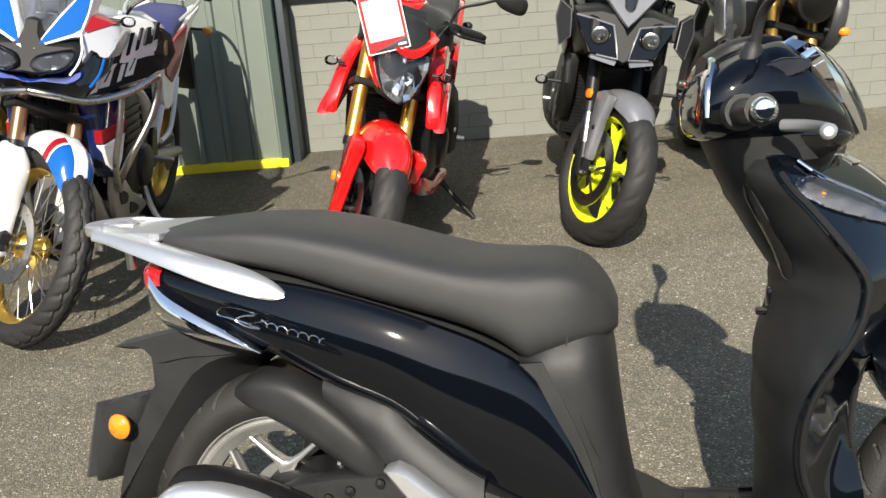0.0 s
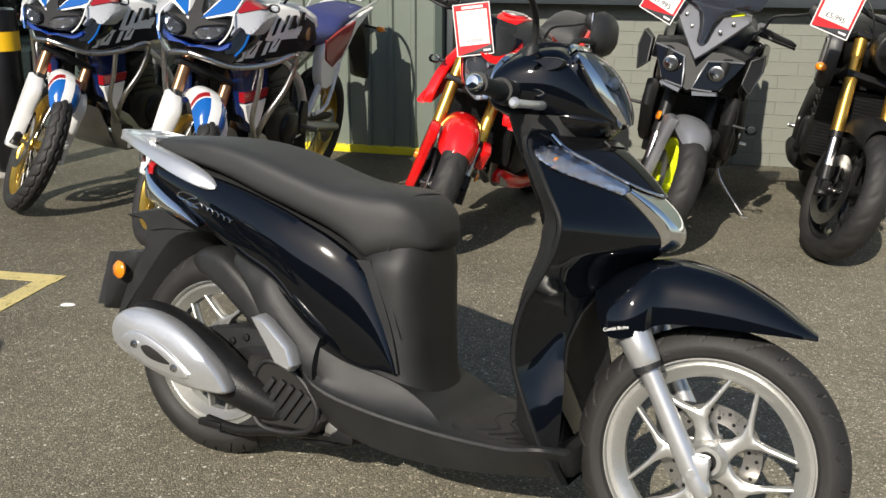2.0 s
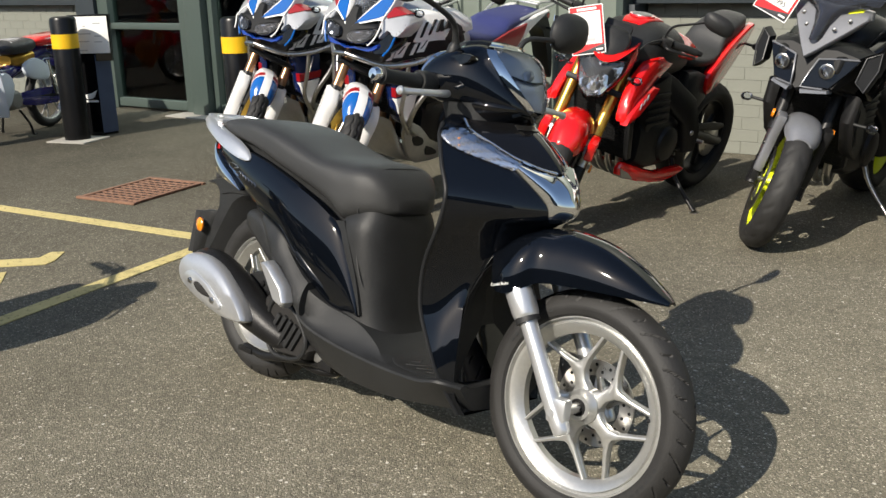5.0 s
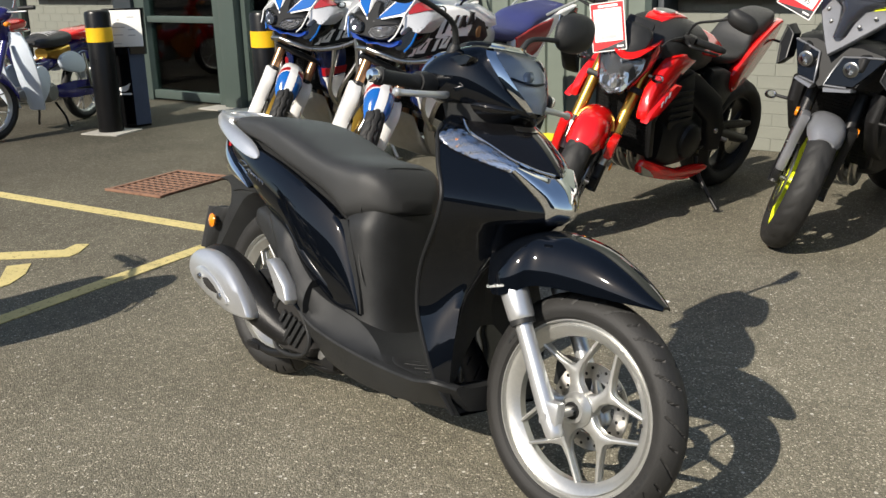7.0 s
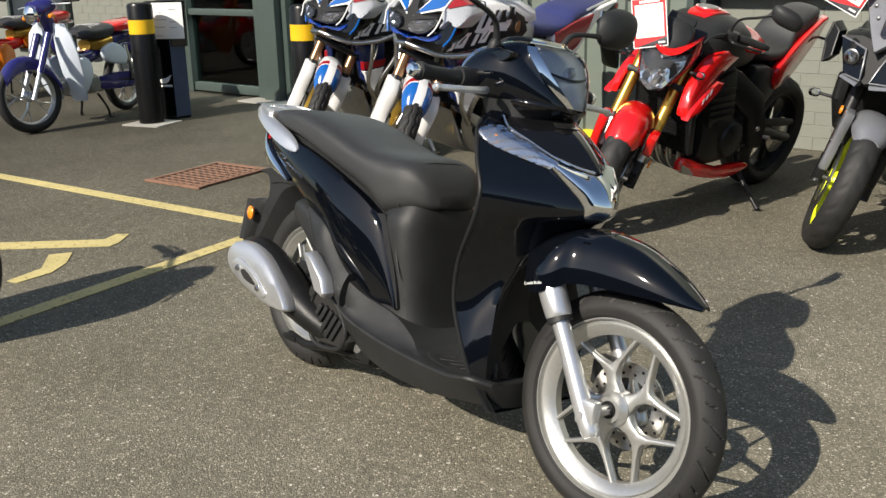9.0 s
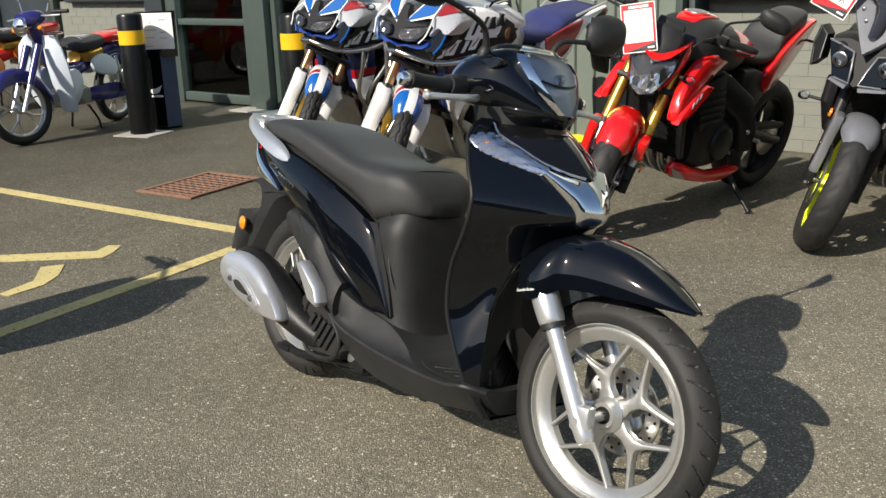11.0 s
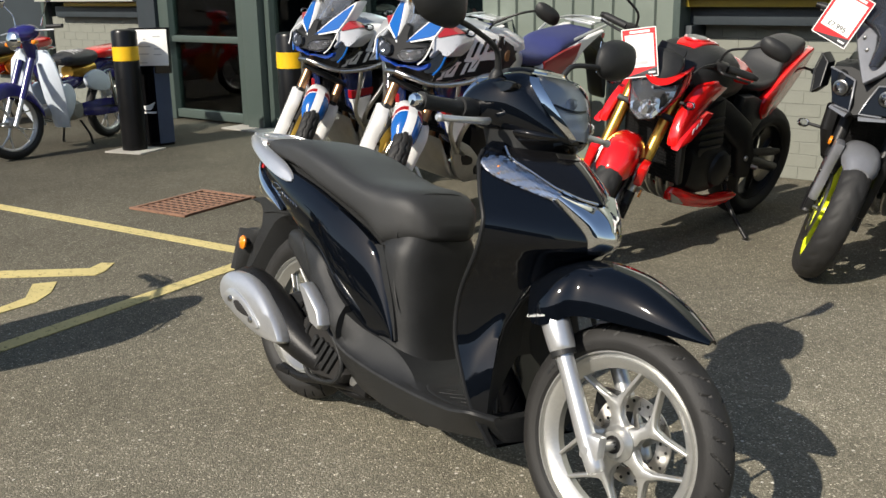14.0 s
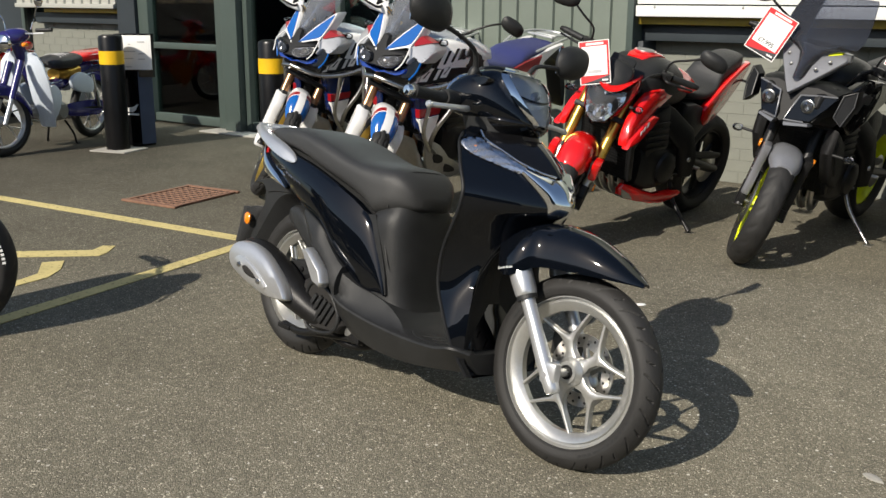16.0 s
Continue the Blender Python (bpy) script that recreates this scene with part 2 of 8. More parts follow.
    b.inputs["Roughness"].default_value, b.inputs["Specular IOR Level"].default_value = 0.9, 0.12
    bn = nodes.new("ShaderNodeBump")
    bn.inputs["Strength"].default_value, bn.inputs["Distance"].default_value = 0.7, 0.004
    bn.invert = True
    links.new(chips.outputs["Distance"], bn.inputs["Height"])
    links.new(bn.outputs[0], b.inputs["Normal"])
    return m


def road_paint():
    """Yellow line paint, worn through to the tarmac in patches."""
    m = mat("worn_yellow_line", (0.54, 0.45, 0.19), 0.75, 0.0, 0.16, 5, bump=0.7, bump_scale=160)
    nodes, links = m.node_tree.nodes, m.node_tree.links
    b, out = nodes["Principled BSDF"], nodes["Material Output"]
    co, n = nodes.new("ShaderNodeTexCoord"), nodes.new("ShaderNodeTexNoise")
    n.inputs["Scale"].default_value, n.inputs["Detail"].default_value, n.inputs["Roughness"].default_value = 38, 6, 0.7
    links.new(co.outputs["Object"], n.inputs["Vector"])
    r = nodes.new("ShaderNodeMapRange")
    r.inputs[1].default_value, r.inputs[2].default_value = 0.35, 0.43
    links.new(n.outputs["Fac"], r.inputs[0])
    bare, mix = nodes.new("ShaderNodeBsdfTransparent"), nodes.new("ShaderNodeMixShader")
    links.new(r.outputs[0], mix.inputs[0])
    links.new(bare.outputs[0], mix.inputs[1])
    links.new(b.outputs[0], mix.inputs[2])
    links.new(mix.outputs[0], out.inputs[0])
    return m


ASPHALT, ROAD_YELLOW = asphalt_material(), road_paint()


# ---- building tools ----
def finish(bm, smooth=True, angle=40):
    bmesh.ops.recalc_face_normals(bm, faces=bm.faces)
    if smooth:
        limit = radians(angle)
        for f in bm.faces:
            f.smooth = True
        for e in bm.edges:
            if len(e.link_faces) == 2 and e.calc_face_angle(0) > limit:
                e.smooth = False
    return bm


def part(name, bm, material, parent, label="", m=None, angle=40):
    """One mesh object under a thing or a part."""
    finish(bm, True, angle)
    me = bpy.data.meshes.new(name)
    bm.to_mesh(me)
    bm.free()
    me.materials.append(material)
    ob = new(name, me)
    ob.parent = parent
    if m is not None:
        ob.matrix_local = m
    return tagged(ob, label)


def thing(name, m, label, category, group="", kind=""):
    """An Empty at the base of a thing."""
    ob = new(name)
    ob.empty_display_size = 0.1
    ob.matrix_world = m
    return tagged(ob, label, category, group, kind)


def solid(name, bm, material, label="", category="", group="", kind="", m=None, angle=40):
    ob = part(name, bm, material, None, label, None, angle)
    if m is not None:
        ob.matrix_world = m
    return tagged(ob, label, category, group, kind)


def merge(*bms):
    out = bmesh.new()
    for b in bms:
        vs = [out.verts.new(v.co) for v in b.verts]
        b.verts.index_update()
        for f in b.faces:
            try:
                out.faces.new([vs[v.index] for v in f.verts])
            except ValueError:
                pass
        b.free()
    return out


def moved(bm, m):
    bmesh.ops.transform(bm, matrix=m, verts=bm.verts)
    return bm


def mirrored(bm):
    bmesh.ops.transform(bm, matrix=Matrix.Diagonal((1, -1, 1, 1)), verts=bm.verts)
    bmesh.ops.reverse_faces(bm, faces=bm.faces)
    return bm


def spline(points, k=4, closed=False):
    """Points on a smooth curve through the given ones; each may carry further numbers, such as a radius."""
    p = [np.array(q, float) for q in points]
    n = len(p)
    out = []
    for i in range(n if closed else n - 1):
        a, b, c, d = (p[(i + j) % n] if closed else p[min(max(i + j, 0), n - 1)] for j in (-1, 0, 1, 2))
        for s in range(k):
            t = s / k
            out.append(0.5 * (2 * b + (c - a) * t + (2 * a - 5 * b + 4 * c - d) * t * t + (3 * b - a - 3 * c + d) * t ** 3))
    if not closed:
        out.append(p[-1])
    return out


def loft(rings, cap=True, closed=False):
    """A skin over rings of equally many points."""
    bm = bmesh.new()
    vs = [[bm.verts.new(tuple(p)) for p in r] for r in rings]
    n = len(vs[0])
    m = len(vs)
    for i in range(m if closed else m - 1):
        a, b = vs[i], vs[(i + 1) % m]
        for j in range(n):
            bm.faces.new((a[j], a[(j + 1) % n], b[(j + 1) % n], b[j]))
    if cap and not closed:
        bm.faces.new(list(reversed(vs[0])))
        bm.faces.new(vs[-1])
    return bm


def rings_x(sections, e=2.8, n=28, k=4):
    """Rings across x, from rows of (x, low z, high z, half width): smooth lengthwise, squarish round."""
    out = []
    for x, lo, hi, w in spline(sections, k):
        zc, h = (lo + hi) / 2, max((hi - lo) / 2, 1e-4)
        ring = []
        for i in range(n):
            a = 2 * math.pi * (i + 0.5) / n
            c, s = math.cos(a), math.sin(a)
            ring.append((x, max(w, 1e-4) * math.copysign(abs(c) ** (2 / e), c), zc + h * math.copysign(abs(s) ** (2 / e), s)))
        out.append(ring)
    return out


def rings_z(sections, e=2.8, n=28, k=4):
    """Rings across z, from rows of (z, rear x, front x, half width)."""
    out = []
    for z, lo, hi, w in spline(sections, k):
        xc, h = (lo + hi) / 2, max((hi - lo) / 2, 1e-4)
        ring = []
        for i in range(n):
            a = 2 * math.pi * (i + 0.5) / n
            c, s = math.cos(a), math.sin(a)
            ring.append((xc + h * math.copysign(abs(c) ** (2 / e), c), max(w, 1e-4) * math.copysign(abs(s) ** (2 / e), s), z))
        out.append(ring)
    return out


def tube(points, r=0.01, n=10, k=4, closed=False, flat=1.0, up=(0, 0, 1)):
    """A tube along a smooth curve. A point's fourth number is its radius. flat: its thickness across up, by its width."""
    pts = spline([(*p[:3], p[3] if len(p) > 3 else r) for p in points], k, closed) if k > 1 else [np.array((*p[:3], p[3] if len(p) > 3 else r)) for p in points]
    rings, last = [], None
    m = len(pts)
    for i, p in enumerate(pts):
        a, b = (pts[(i - 1) % m], pts[(i + 1) % m]) if closed else (pts[max(i - 1, 0)], pts[min(i + 1, m - 1)])
        d = Vector(b[:3] - a[:3])
        if d.length < 1e-9:
            d = Vector((0, 0, 1))
        d.normalize()
        ref = last if last is not None else Vector(up)
        side = d.cross(ref)
        if side.length < 1e-4:
            side = d.cross(Vector((1, 0, 0)))
        side.normalize()
        top = side.cross(d).normalized()
        last = top if flat == 1.0 else Vector(up)
        r = float(p[3])
        rings.append([Vector([float(q) for q in p[:3]]) + r * (math.cos(t) * side + flat * math.sin(t) * top) for t in (2 * math.pi * j / n for j in range(n))])
    return loft(rings, True, closed)


def rod(a, b, r, r2=None, n=12):
    return tube([(*a, r), (*b, r if r2 is None else r2)], r, n, 1)


def lathe(profile, n=40, centre=(0, 0, 0)):
    """Turned about the y axis, from rows of (radius, y)."""
    rings = []
    for i in range(n):
        a = 2 * math.pi * i / n
        rings.append([(centre[0] + r * math.cos(a), centre[1] + y, centre[2] + r * math.sin(a)) for r, y in profile])
    return loft(rings, False, True)


def box(cx, cy, cz, sx, sy, sz, bevel=0.0, m=None):
    bm = bmesh.new()
    bmesh.ops.create_cube(bm, size=1, matrix=Matrix.Diagonal((sx, sy, sz, 1)))
    if bevel:
        bmesh.ops.bevel(bm, geom=bm.edges[:], offset=bevel, segments=2, profile=0.6, affect="EDGES")
    if m is not None:
        moved(bm, m)
    return moved(bm, Matrix.Translation((cx, cy, cz)))


def pillow(poly, y0, y1, inset=0.012, k=3, dome=0.0, warp=None):
    """A plate with rounded rim: an outline in x and z from depth y0 to y1 (outer). warp: moves each point afterwards."""
    pts = [q[:2] for q in (spline(poly, k, True) if k > 1 else [np.array(q, float) for q in poly])]
    n = len(pts)
    area = sum(pts[i][0] * pts[(i + 1) % n][1] - pts[(i + 1) % n][0] * pts[i][1] for i in range(n))
    sgn = 1 if area > 0 else -1
    nor = []
    for i in range(n):
        d = pts[(i + 1) % n] - pts[i - 1]
        d = d / (np.linalg.norm(d) + 1e-9)
        nor.append(np.array((-d[1], d[0])) * sgn)
    c = sum(pts) / n

    def ring(off, y, shrink=0.0):
        out = []
        for p, q in zip(pts, nor):
            r = p + q * off
            r = r + (c - r) * shrink
            v = (r[0], y, r[1])
            out.append(warp(*v) if warp else v)
        return out
    d = y1 - y0
    rings = [ring(inset * 0.5, y0), ring(0, y0 + d * 0.15), ring(0, y0 + d * 0.6), ring(inset * 0.3, y0 + d * 0.88), ring(inset, y1)]
    if dome:
        rings += [ring(inset, y1 + math.copysign(dome, d) * 0.6, 0.3), ring(inset, y1 + math.copysign(dome, d), 0.65)]
    return loft(rings)


def side_shell(sections, side, bulge=0.2, thick=0.02, k=4, n=9, lean_in=0.0):
    """A body panel on one side, from rows of (x, low z, high z, outer y): bowed outwards between its edges."""
    rings = []
    for x, lo, hi, w in spline(sections, k):
        outer, inner = [], []
        for j in range(n):
            s = j / (n - 1)
            y = w * (1 - bulge * abs(2 * s - 1) ** 2.2) - lean_in * s * w
            z = lo + (hi - lo) * s
            outer.append((x, side * y, z))
            inner.append((x, side * (y - thick), z))
        rings.append(outer + inner[::-1])
    return loft(rings)


def arch(sections, thick=0.006, k=4, n=13, e=2.6):
    """A mudguard: upside-down U sections from rows of (x, low z, top z, half width)."""
    rings = []
    for x, lo, hi, w in spline(sections, k):
        out, inn = [], []
        for j in range(n):
            a = math.pi * j / (n - 1)
            c, s = math.cos(a), math.sin(a)
            y, h = math.copysign(abs(c) ** (2 / e), c), abs(s) ** (2 / e)
            out.append((x, w * y, lo + (hi - lo) * h))
            inn.append((x, max(w - thick, 1e-3) * y, lo + max(hi - lo - thick, 1e-4) * h))
        rings.append(out + inn[::-1])
    return loft(rings)


def tyre(r, w, inner, n=72, tread=0.0, pitch=24):
    """A tyre about the y axis: rounded tread with slanted cuts, side walls and bead."""
    prof = []
    m = 24
    for j in range(m + 1):
        a = math.pi * (j / m) - math.pi / 2
        prof.append((r - (1 - math.cos(a)) * (r - inner) * 0.62, w / 2 * math.sin(a) ** 1 if abs(a) < 1.4 else w / 2 * math.copysign(1, a)))
    prof = [(inner, -w * 0.36), (inner + (r - inner) * 0.15, -w * 0.46)] + prof + [(inner + (r - inner) * 0.15, w * 0.46), (inner, w * 0.36)]
    rings = []
    for i in range(n):
        a = 2 * math.pi * i / n
        row = []
        for j, (q, y) in enumerate(prof):
            cut = 0.0
            if tread and 5 <= j <= len(prof) - 6:
                ph = (i / n * pitch + abs(y) / w * 1.6 + (0.5 if y > 0 else 0)) % 1
                cut = tread if ph < 0.24 and abs(y) > w * 0.07 else 0.0
                if tread > 0.0065 and abs(abs(y) / w - 0.16 - 0.05 * math.copysign(1, ph - 0.6)) < 0.03:
                    cut = tread
            row.append(((q - cut) * math.cos(a), y, (q - cut) * math.sin(a)))
        rings.append(row)
    return loft(rings, False, True)


def rim_hoop(r_out, w, depth=0.022, n=64):
    """The hoop of a wheel: two flanges and a dropped well."""
    h = w / 2
    prof = [(r_out, -h), (r_out + 0.004, -h + 0.006), (r_out - 0.006, -h + 0.012), (r_out - depth * 0.55, -h * 0.35), (r_out - depth * 0.55, h * 0.35),
            (r_out - 0.006, h - 0.012), (r_out + 0.004, h - 0.006), (r_out, h), (r_out - 0.012, h), (r_out - depth, h * 0.55), (r_out - depth - 0.004, 0), (r_out - depth, -h * 0.55), (r_out - 0.012, -h)]
    return lathe(prof, n)


def spoke_bar(a, b, w0, w1, t0, t1):
    """A tapering bar in the wheel's plane from a to b (x, z), w wide and t thick."""
    a, b = Vector((a[0], 0, a[1])), Vector((b[0], 0, b[1]))
    d = (b - a).normalized()
    s = Vector((-d.z, 0, d.x))
    rings = []
    for p, w, t in ((a, w0, t0), ((a + b) / 2, (w0 + w1) * 0.42, (t0 + t1) / 2), (b, w1, t1)):
        ring = []
        for u, v in ((1, 0.5), (0.5, 1), (-0.5, 1), (-1, 0.5), (-1, -0.5), (-0.5, -1), (0.5, -1), (1, -0.5)):
            q = p + s * (u * w / 2)
            ring.append((q.x, v * t / 2, q.z))
        rings.append(ring)
    return loft(rings)


def cast_spokes(count, r_hub, r_rim, fork_at=0.5, spread=0.5, w=0.026, t=0.03, turn=0.0):
    """Cast spokes that fork in two on the way to the rim."""
    out = []
    for i in range(count):
        a = turn + 2 * math.pi * i / count
        rf = r_hub + (r_rim - r_hub) * fork_at
        f = (rf * math.cos(a), rf * math.sin(a))
        out.append(spoke_bar((r_hub * 0.6 * math.cos(a), r_hub * 0.6 * math.sin(a)), f, w * 1.5, w * 1.15, t * 1.2, t))
        for s in (-1, 1):
            b = a + s * spread * math.pi / count
            out.append(spoke_bar(f, (r_rim * math.cos(b), r_rim * math.sin(b)), w, w * 0.62, t, t * 0.7))
    return merge(*out)


def forked_spokes(r_rim, turn=0.0, t=0.026, count=5, spread=27.0, stem=0.0135, crotch=0.114):
    """Broad cast spokes that fork like a Y, with rounded edges."""
    a = radians(spread)
    k = r_rim / 0.192
    tip = [(r_rim * math.cos(a + q), r_rim * math.sin(a + q)) for q in (0.03, -0.026)]
    half = [(0.018, 0.026), (0.04, 0.0215), (0.066 * k, stem), (0.09 * k, stem * 1.12), (0.112 * k, 0.03 * k), tip[0], tip[1], (0.13 * k, 0.031 * k), (crotch * k, 0.005)]
    poly = half + [(u, -v) for u, v in half[::-1]]
    out = []
    for i in range(count):
        arm = merge(pillow(poly, 0.0, -t / 2, 0.004, 1), pillow(poly, 0.0, t / 2, 0.004, 1))
        out.append(moved(arm, Matrix.Rotation(-(turn + 2 * math.pi * i / count), 4, "Y")))
    return merge(*out)


def stepped_rim(r_out, w, r_in, n=96):
    """A cast rim with a bright outer lip, a groove, a second ridge and a sloping inner wall."""
    h = w / 2
    half = [(r_out + 0.003, h - 0.004), (r_out, h), (r_out - 0.006, h), (r_out - 0.008, h - 0.013), (r_out - 0.016, h - 0.014), (r_out - 0.018, h - 0.005), (r_out - 0.022, h - 0.006), (r_in + 0.007, h * 0.5), (r_in, h * 0.3)]
    return lathe([(r, -y) for r, y in half] + half[::-1], n)


def road_tyre(r, w, inner, n=840, pitch=17, depth=0.006):
    """A tyre with slanting curved grooves and short crescent cuts on either side of a plain middle."""
    m, h = 40, w / 2
    prof = [(inner, -w * 0.34), (inner + (r - inner) * 0.14, -w * 0.45), (inner + (r - inner) * 0.3, -w * 0.485)]
    rows = []
    for j in range(m + 1):
        a = radians(-78 + 156 * j / m)
        rows.append((r - (1 - math.cos(a)) * (r - inner) * 0.72, h * math.sin(a) / math.sin(radians(78))))
    prof = prof + rows + [(q, -y) for q, y in prof[::-1]]
    block_len = 2 * math.pi * r / pitch
    rings = []
    for i in range(n):
        a = 2 * math.pi * i / n
        row = []
        for q, y in prof:
            v, cut = abs(y) / h, 0.0
            ph = (i / n * pitch + (0.5 if y > 0 else 0.0)) % 1
            if 0.1 < v < 0.93 and q > r * 0.86:
                near = lambda c: min(abs(ph - c % 1), 1 - abs(ph - c % 1)) * block_len
                if near(0.2 + 0.55 * v ** 1.5) < 0.0026:
                    cut = depth
                elif 0.42 < v < 0.8 and near(0.72 + 0.9 * (v - 0.6) ** 2 + 0.35 * v) < 0.0024:
                    cut = depth
            row.append(((q - cut) * math.cos(a), y, (q - cut) * math.sin(a)))
        rings.append(row)
    return loft(rings, False, True)


def disc(r, r_in, thick, holes=10, centre_y=0.0, n=60):
    """A brake disc: a flat ring with rows of drilled holes shown as sunk pits, and arms to the hub."""
    h = thick / 2
    bm = lathe([(r, -h), (r, h), (r_in, h), (r_in, -h)], n)
    arms = [spoke_bar((0.03 * math.cos(a), 0.03 * math.sin(a)), (r_in * 1.04 * math.cos(a + 0.35), r_in * 1.04 * math.sin(a + 0.35)), 0.016, 0.014, thick * 0.9, thick * 0.9) for a in (2 * math.pi * i / 5 for i in range(5))]
    return moved(merge(bm, *arms), Matrix.Translation((0, centre_y, 0)))


def disc_holes(r, r_in, thick, centre_y=0.0, count=20):
    out = []
    for i in range(count):
        a = 2 * math.pi * i / count
        q = r_in + (r - r_in) * (0.3 if i % 2 else 0.7)
        out.append(moved(lathe([(0.0001, -thick * 0.56), (0.0042, -thick * 0.56), (0.0042, thick * 0.56), (0.0001, thick * 0.56)], 8), Matrix.Translation((q * math.cos(a), centre_y, q * math.sin(a)))))
    return merge(*out)


def facet_bowl(poly, x, depth, lean_back=0.0, z0=0.0, sweep=0.0, n=22, steps=(1.0, 0.8, 0.6, 0.42, 0.24, 0.08)):
    """A lamp's reflector that looks forward: flat facets that step in and out towards the middle of an outline in y and z."""
    pts = [np.array(q[:2]) for q in poly]
    seg = [np.linalg.norm(pts[(i + 1) % len(pts)] - pts[i]) for i in range(len(pts))]
    edge, total, out = [], sum(seg), []
    for j in range(n):
        d, i = total * j / n, 0
        while d > seg[i]:
            d -= seg[i]
            i += 1
        edge.append(pts[i] + (pts[(i + 1) % len(pts)] - pts[i]) * d / seg[i])
    c = sum(edge) / n
    for a, k in enumerate(steps):
        ring = []
        for j, e in enumerate(edge):
            y, z = c + (e - c) * k
            dx = -depth * (1 - k * k) + 0.006 * (((j * 7 + a * 5) % 4) - 1.5) * (0 if a == 0 else 1)
            ring.append((x + dx - lean_back * (z - z0) - sweep * abs(y), y, z))
        out.append(ring)
    return loft(out, False)


def words(text, size, material, parent, m, name="writing", label=""):
    """Built-in lettering as a thin mesh, lying in its own x and y."""
    cu = bpy.data.curves.new(name, "FONT")
    cu.body, cu.size, cu.extrude, cu.align_x, cu.align_y = text, size, 0.0006, "CENTER", "CENTER"
    tmp = new("lettering", cu)
    me = bpy.data.meshes.new_from_object(tmp.evaluated_get(bpy.context.evaluated_depsgraph_get()))
    bpy.data.objects.remove(tmp)
    bpy.data.curves.remove(cu)
    me.materials.clear()
    me.materials.append(material)
    ob = new(name, me)
    ob.parent = parent
    ob.matrix_local = m
    return tagged(ob, label)


# ---- ground and building ----
WALL_Y, CLAD_Y = 5.87, 5.6            # face of the painted brickwork, face of the metal cladding
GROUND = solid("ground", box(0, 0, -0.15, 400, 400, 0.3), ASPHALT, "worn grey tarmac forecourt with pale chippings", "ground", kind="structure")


def corrugated(x0, x1, z0, z1, y, period=0.155, depth=0.022, thick=0.02):
    """Sheet metal with narrow upright ribs standing proud towards -y."""
    pts = []
    x = x0
    while x < x1 - 0.01:
        for dx, d in ((0, 0), (period * 0.70, 0), (period * 0.76, depth), (period * 0.93, depth), (period * 0.99, 0)):
            if x + dx < x1:
                pts.append((x + dx, y - d))
        x += period
    pts.append((x1, y))
    rings = [[(px, py, z) for px, py in pts] + [(px, y + thick, z) for px, _ in pts[::-1]] for z in (z0, z1)]
    return loft(rings)


def strip(x0, x1, y0, y1, z0, z1, bevel=0.004):
    return box((x0 + x1) / 2, (y0 + y1) / 2, (z0 + z1) / 2, x1 - x0, y1 - y0, z1 - z0, bevel)


# painted brick dado to the right, with its overhanging roller-door casing
wall_right = solid("wall_right", strip(-0.8, 9.0, WALL_Y + 0.012, WALL_Y + 0.25, -0.05, 0.985), MORTAR, "grey-green painted brick wall under a white metal casing", "wall", kind="structure")
# dark strip: a sill, with the casing's shadow put into its colour
solid("sill_shade_right", strip(-0.86, 9.0, 5.74, WALL_Y + 0.25, 0.989, 1.1), SLATE, "dark strip above the brickwork: slate sill with the casing's shadow in its colour", "trim", kind="structure")
solid("trim_yellow_right", strip(-0.86, 9.0, 5.66, 5.95, 1.104, 1.155), DULL_YELLOW, "dull yellow painted edge under the casing", "trim", kind="structure")
casing = solid("wall_upper_right", strip(-0.84, 9.0, 5.58, 5.98, 1.16, 1.235, 0.006), PALE_BOX, "white sheet-metal casing above the brick wall", "wall", kind="structure")
part("casing_lip", strip(-0.84, 9.0, 5.6, 5.97, 1.245, 1.62, 0.006), PALE_BOX, casing)
for bx in [-0.7 + 0.62 * i for i in range(15)]:
    part("bolt", moved(lathe([(0.0001, -0.006), (0.007, -0.005), (0.009, 0.0), (0.0001, 0.0)], 10), Matrix.Translation((bx, 5.578, 1.225))), STEEL, casing)
part("upper_sheet", strip(-0.84, 9.0, 5.62, 5.97, 1.63, 4.6, 0.006), GREEN_CLAD, casing)

# grey-green ribbed cladding with yellow foot
cladding = solid("wall_cladding", corrugated(-2.42, -0.87, 0.04, 4.6, CLAD_Y), GREEN_CLAD, "grey-green ribbed metal cladding with a bolted edge", "wall", kind="structure")
part("corner_post", strip(-0.90, -0.85, CLAD_Y - 0.03, CLAD_Y + 0.36, -0.02, 4.6, 0.004), GREEN_FRAME, cladding)
part("jamb", strip(-0.846, -0.80, CLAD_Y + 0.05, CLAD_Y + 0.36, -0.02, 0.986, 0.003), SLATE, cladding)
solid("trim_yellow_foot", strip(-2.42, -0.86, CLAD_Y - 0.05, CLAD_Y + 0.1, -0.02, 0.046, 0.006), YELLOW_EDGE, "bright yellow painted foot of the cladding", "trim", kind="structure")
solid("wall_behind_cladding", strip(-2.42, -0.9, CLAD_Y + 0.12, CLAD_Y + 0.36, -0.02, 4.6), SLATE, "dark wall behind the metal cladding", "wall", kind="structure")

# glazed shop front
GX = [-6.45, -5.36, -5.06, -3.75, -2.44]
shopfront = solid("shopfront", strip(-6.52, -2.42, 5.72, 5.9, 2.6, 4.6, 0.004), GREEN_FRAME, "grey-green framed glass shop front with a dim showroom behind", "shop front", kind="structure")


def mullion(x, w, y0=5.7, y1=5.84, z1=2.6):
    part("mullion", strip(x - w / 2, x + w / 2, y0, y1, 0.0, z1, 0.004), GREEN_FRAME, shopfront)


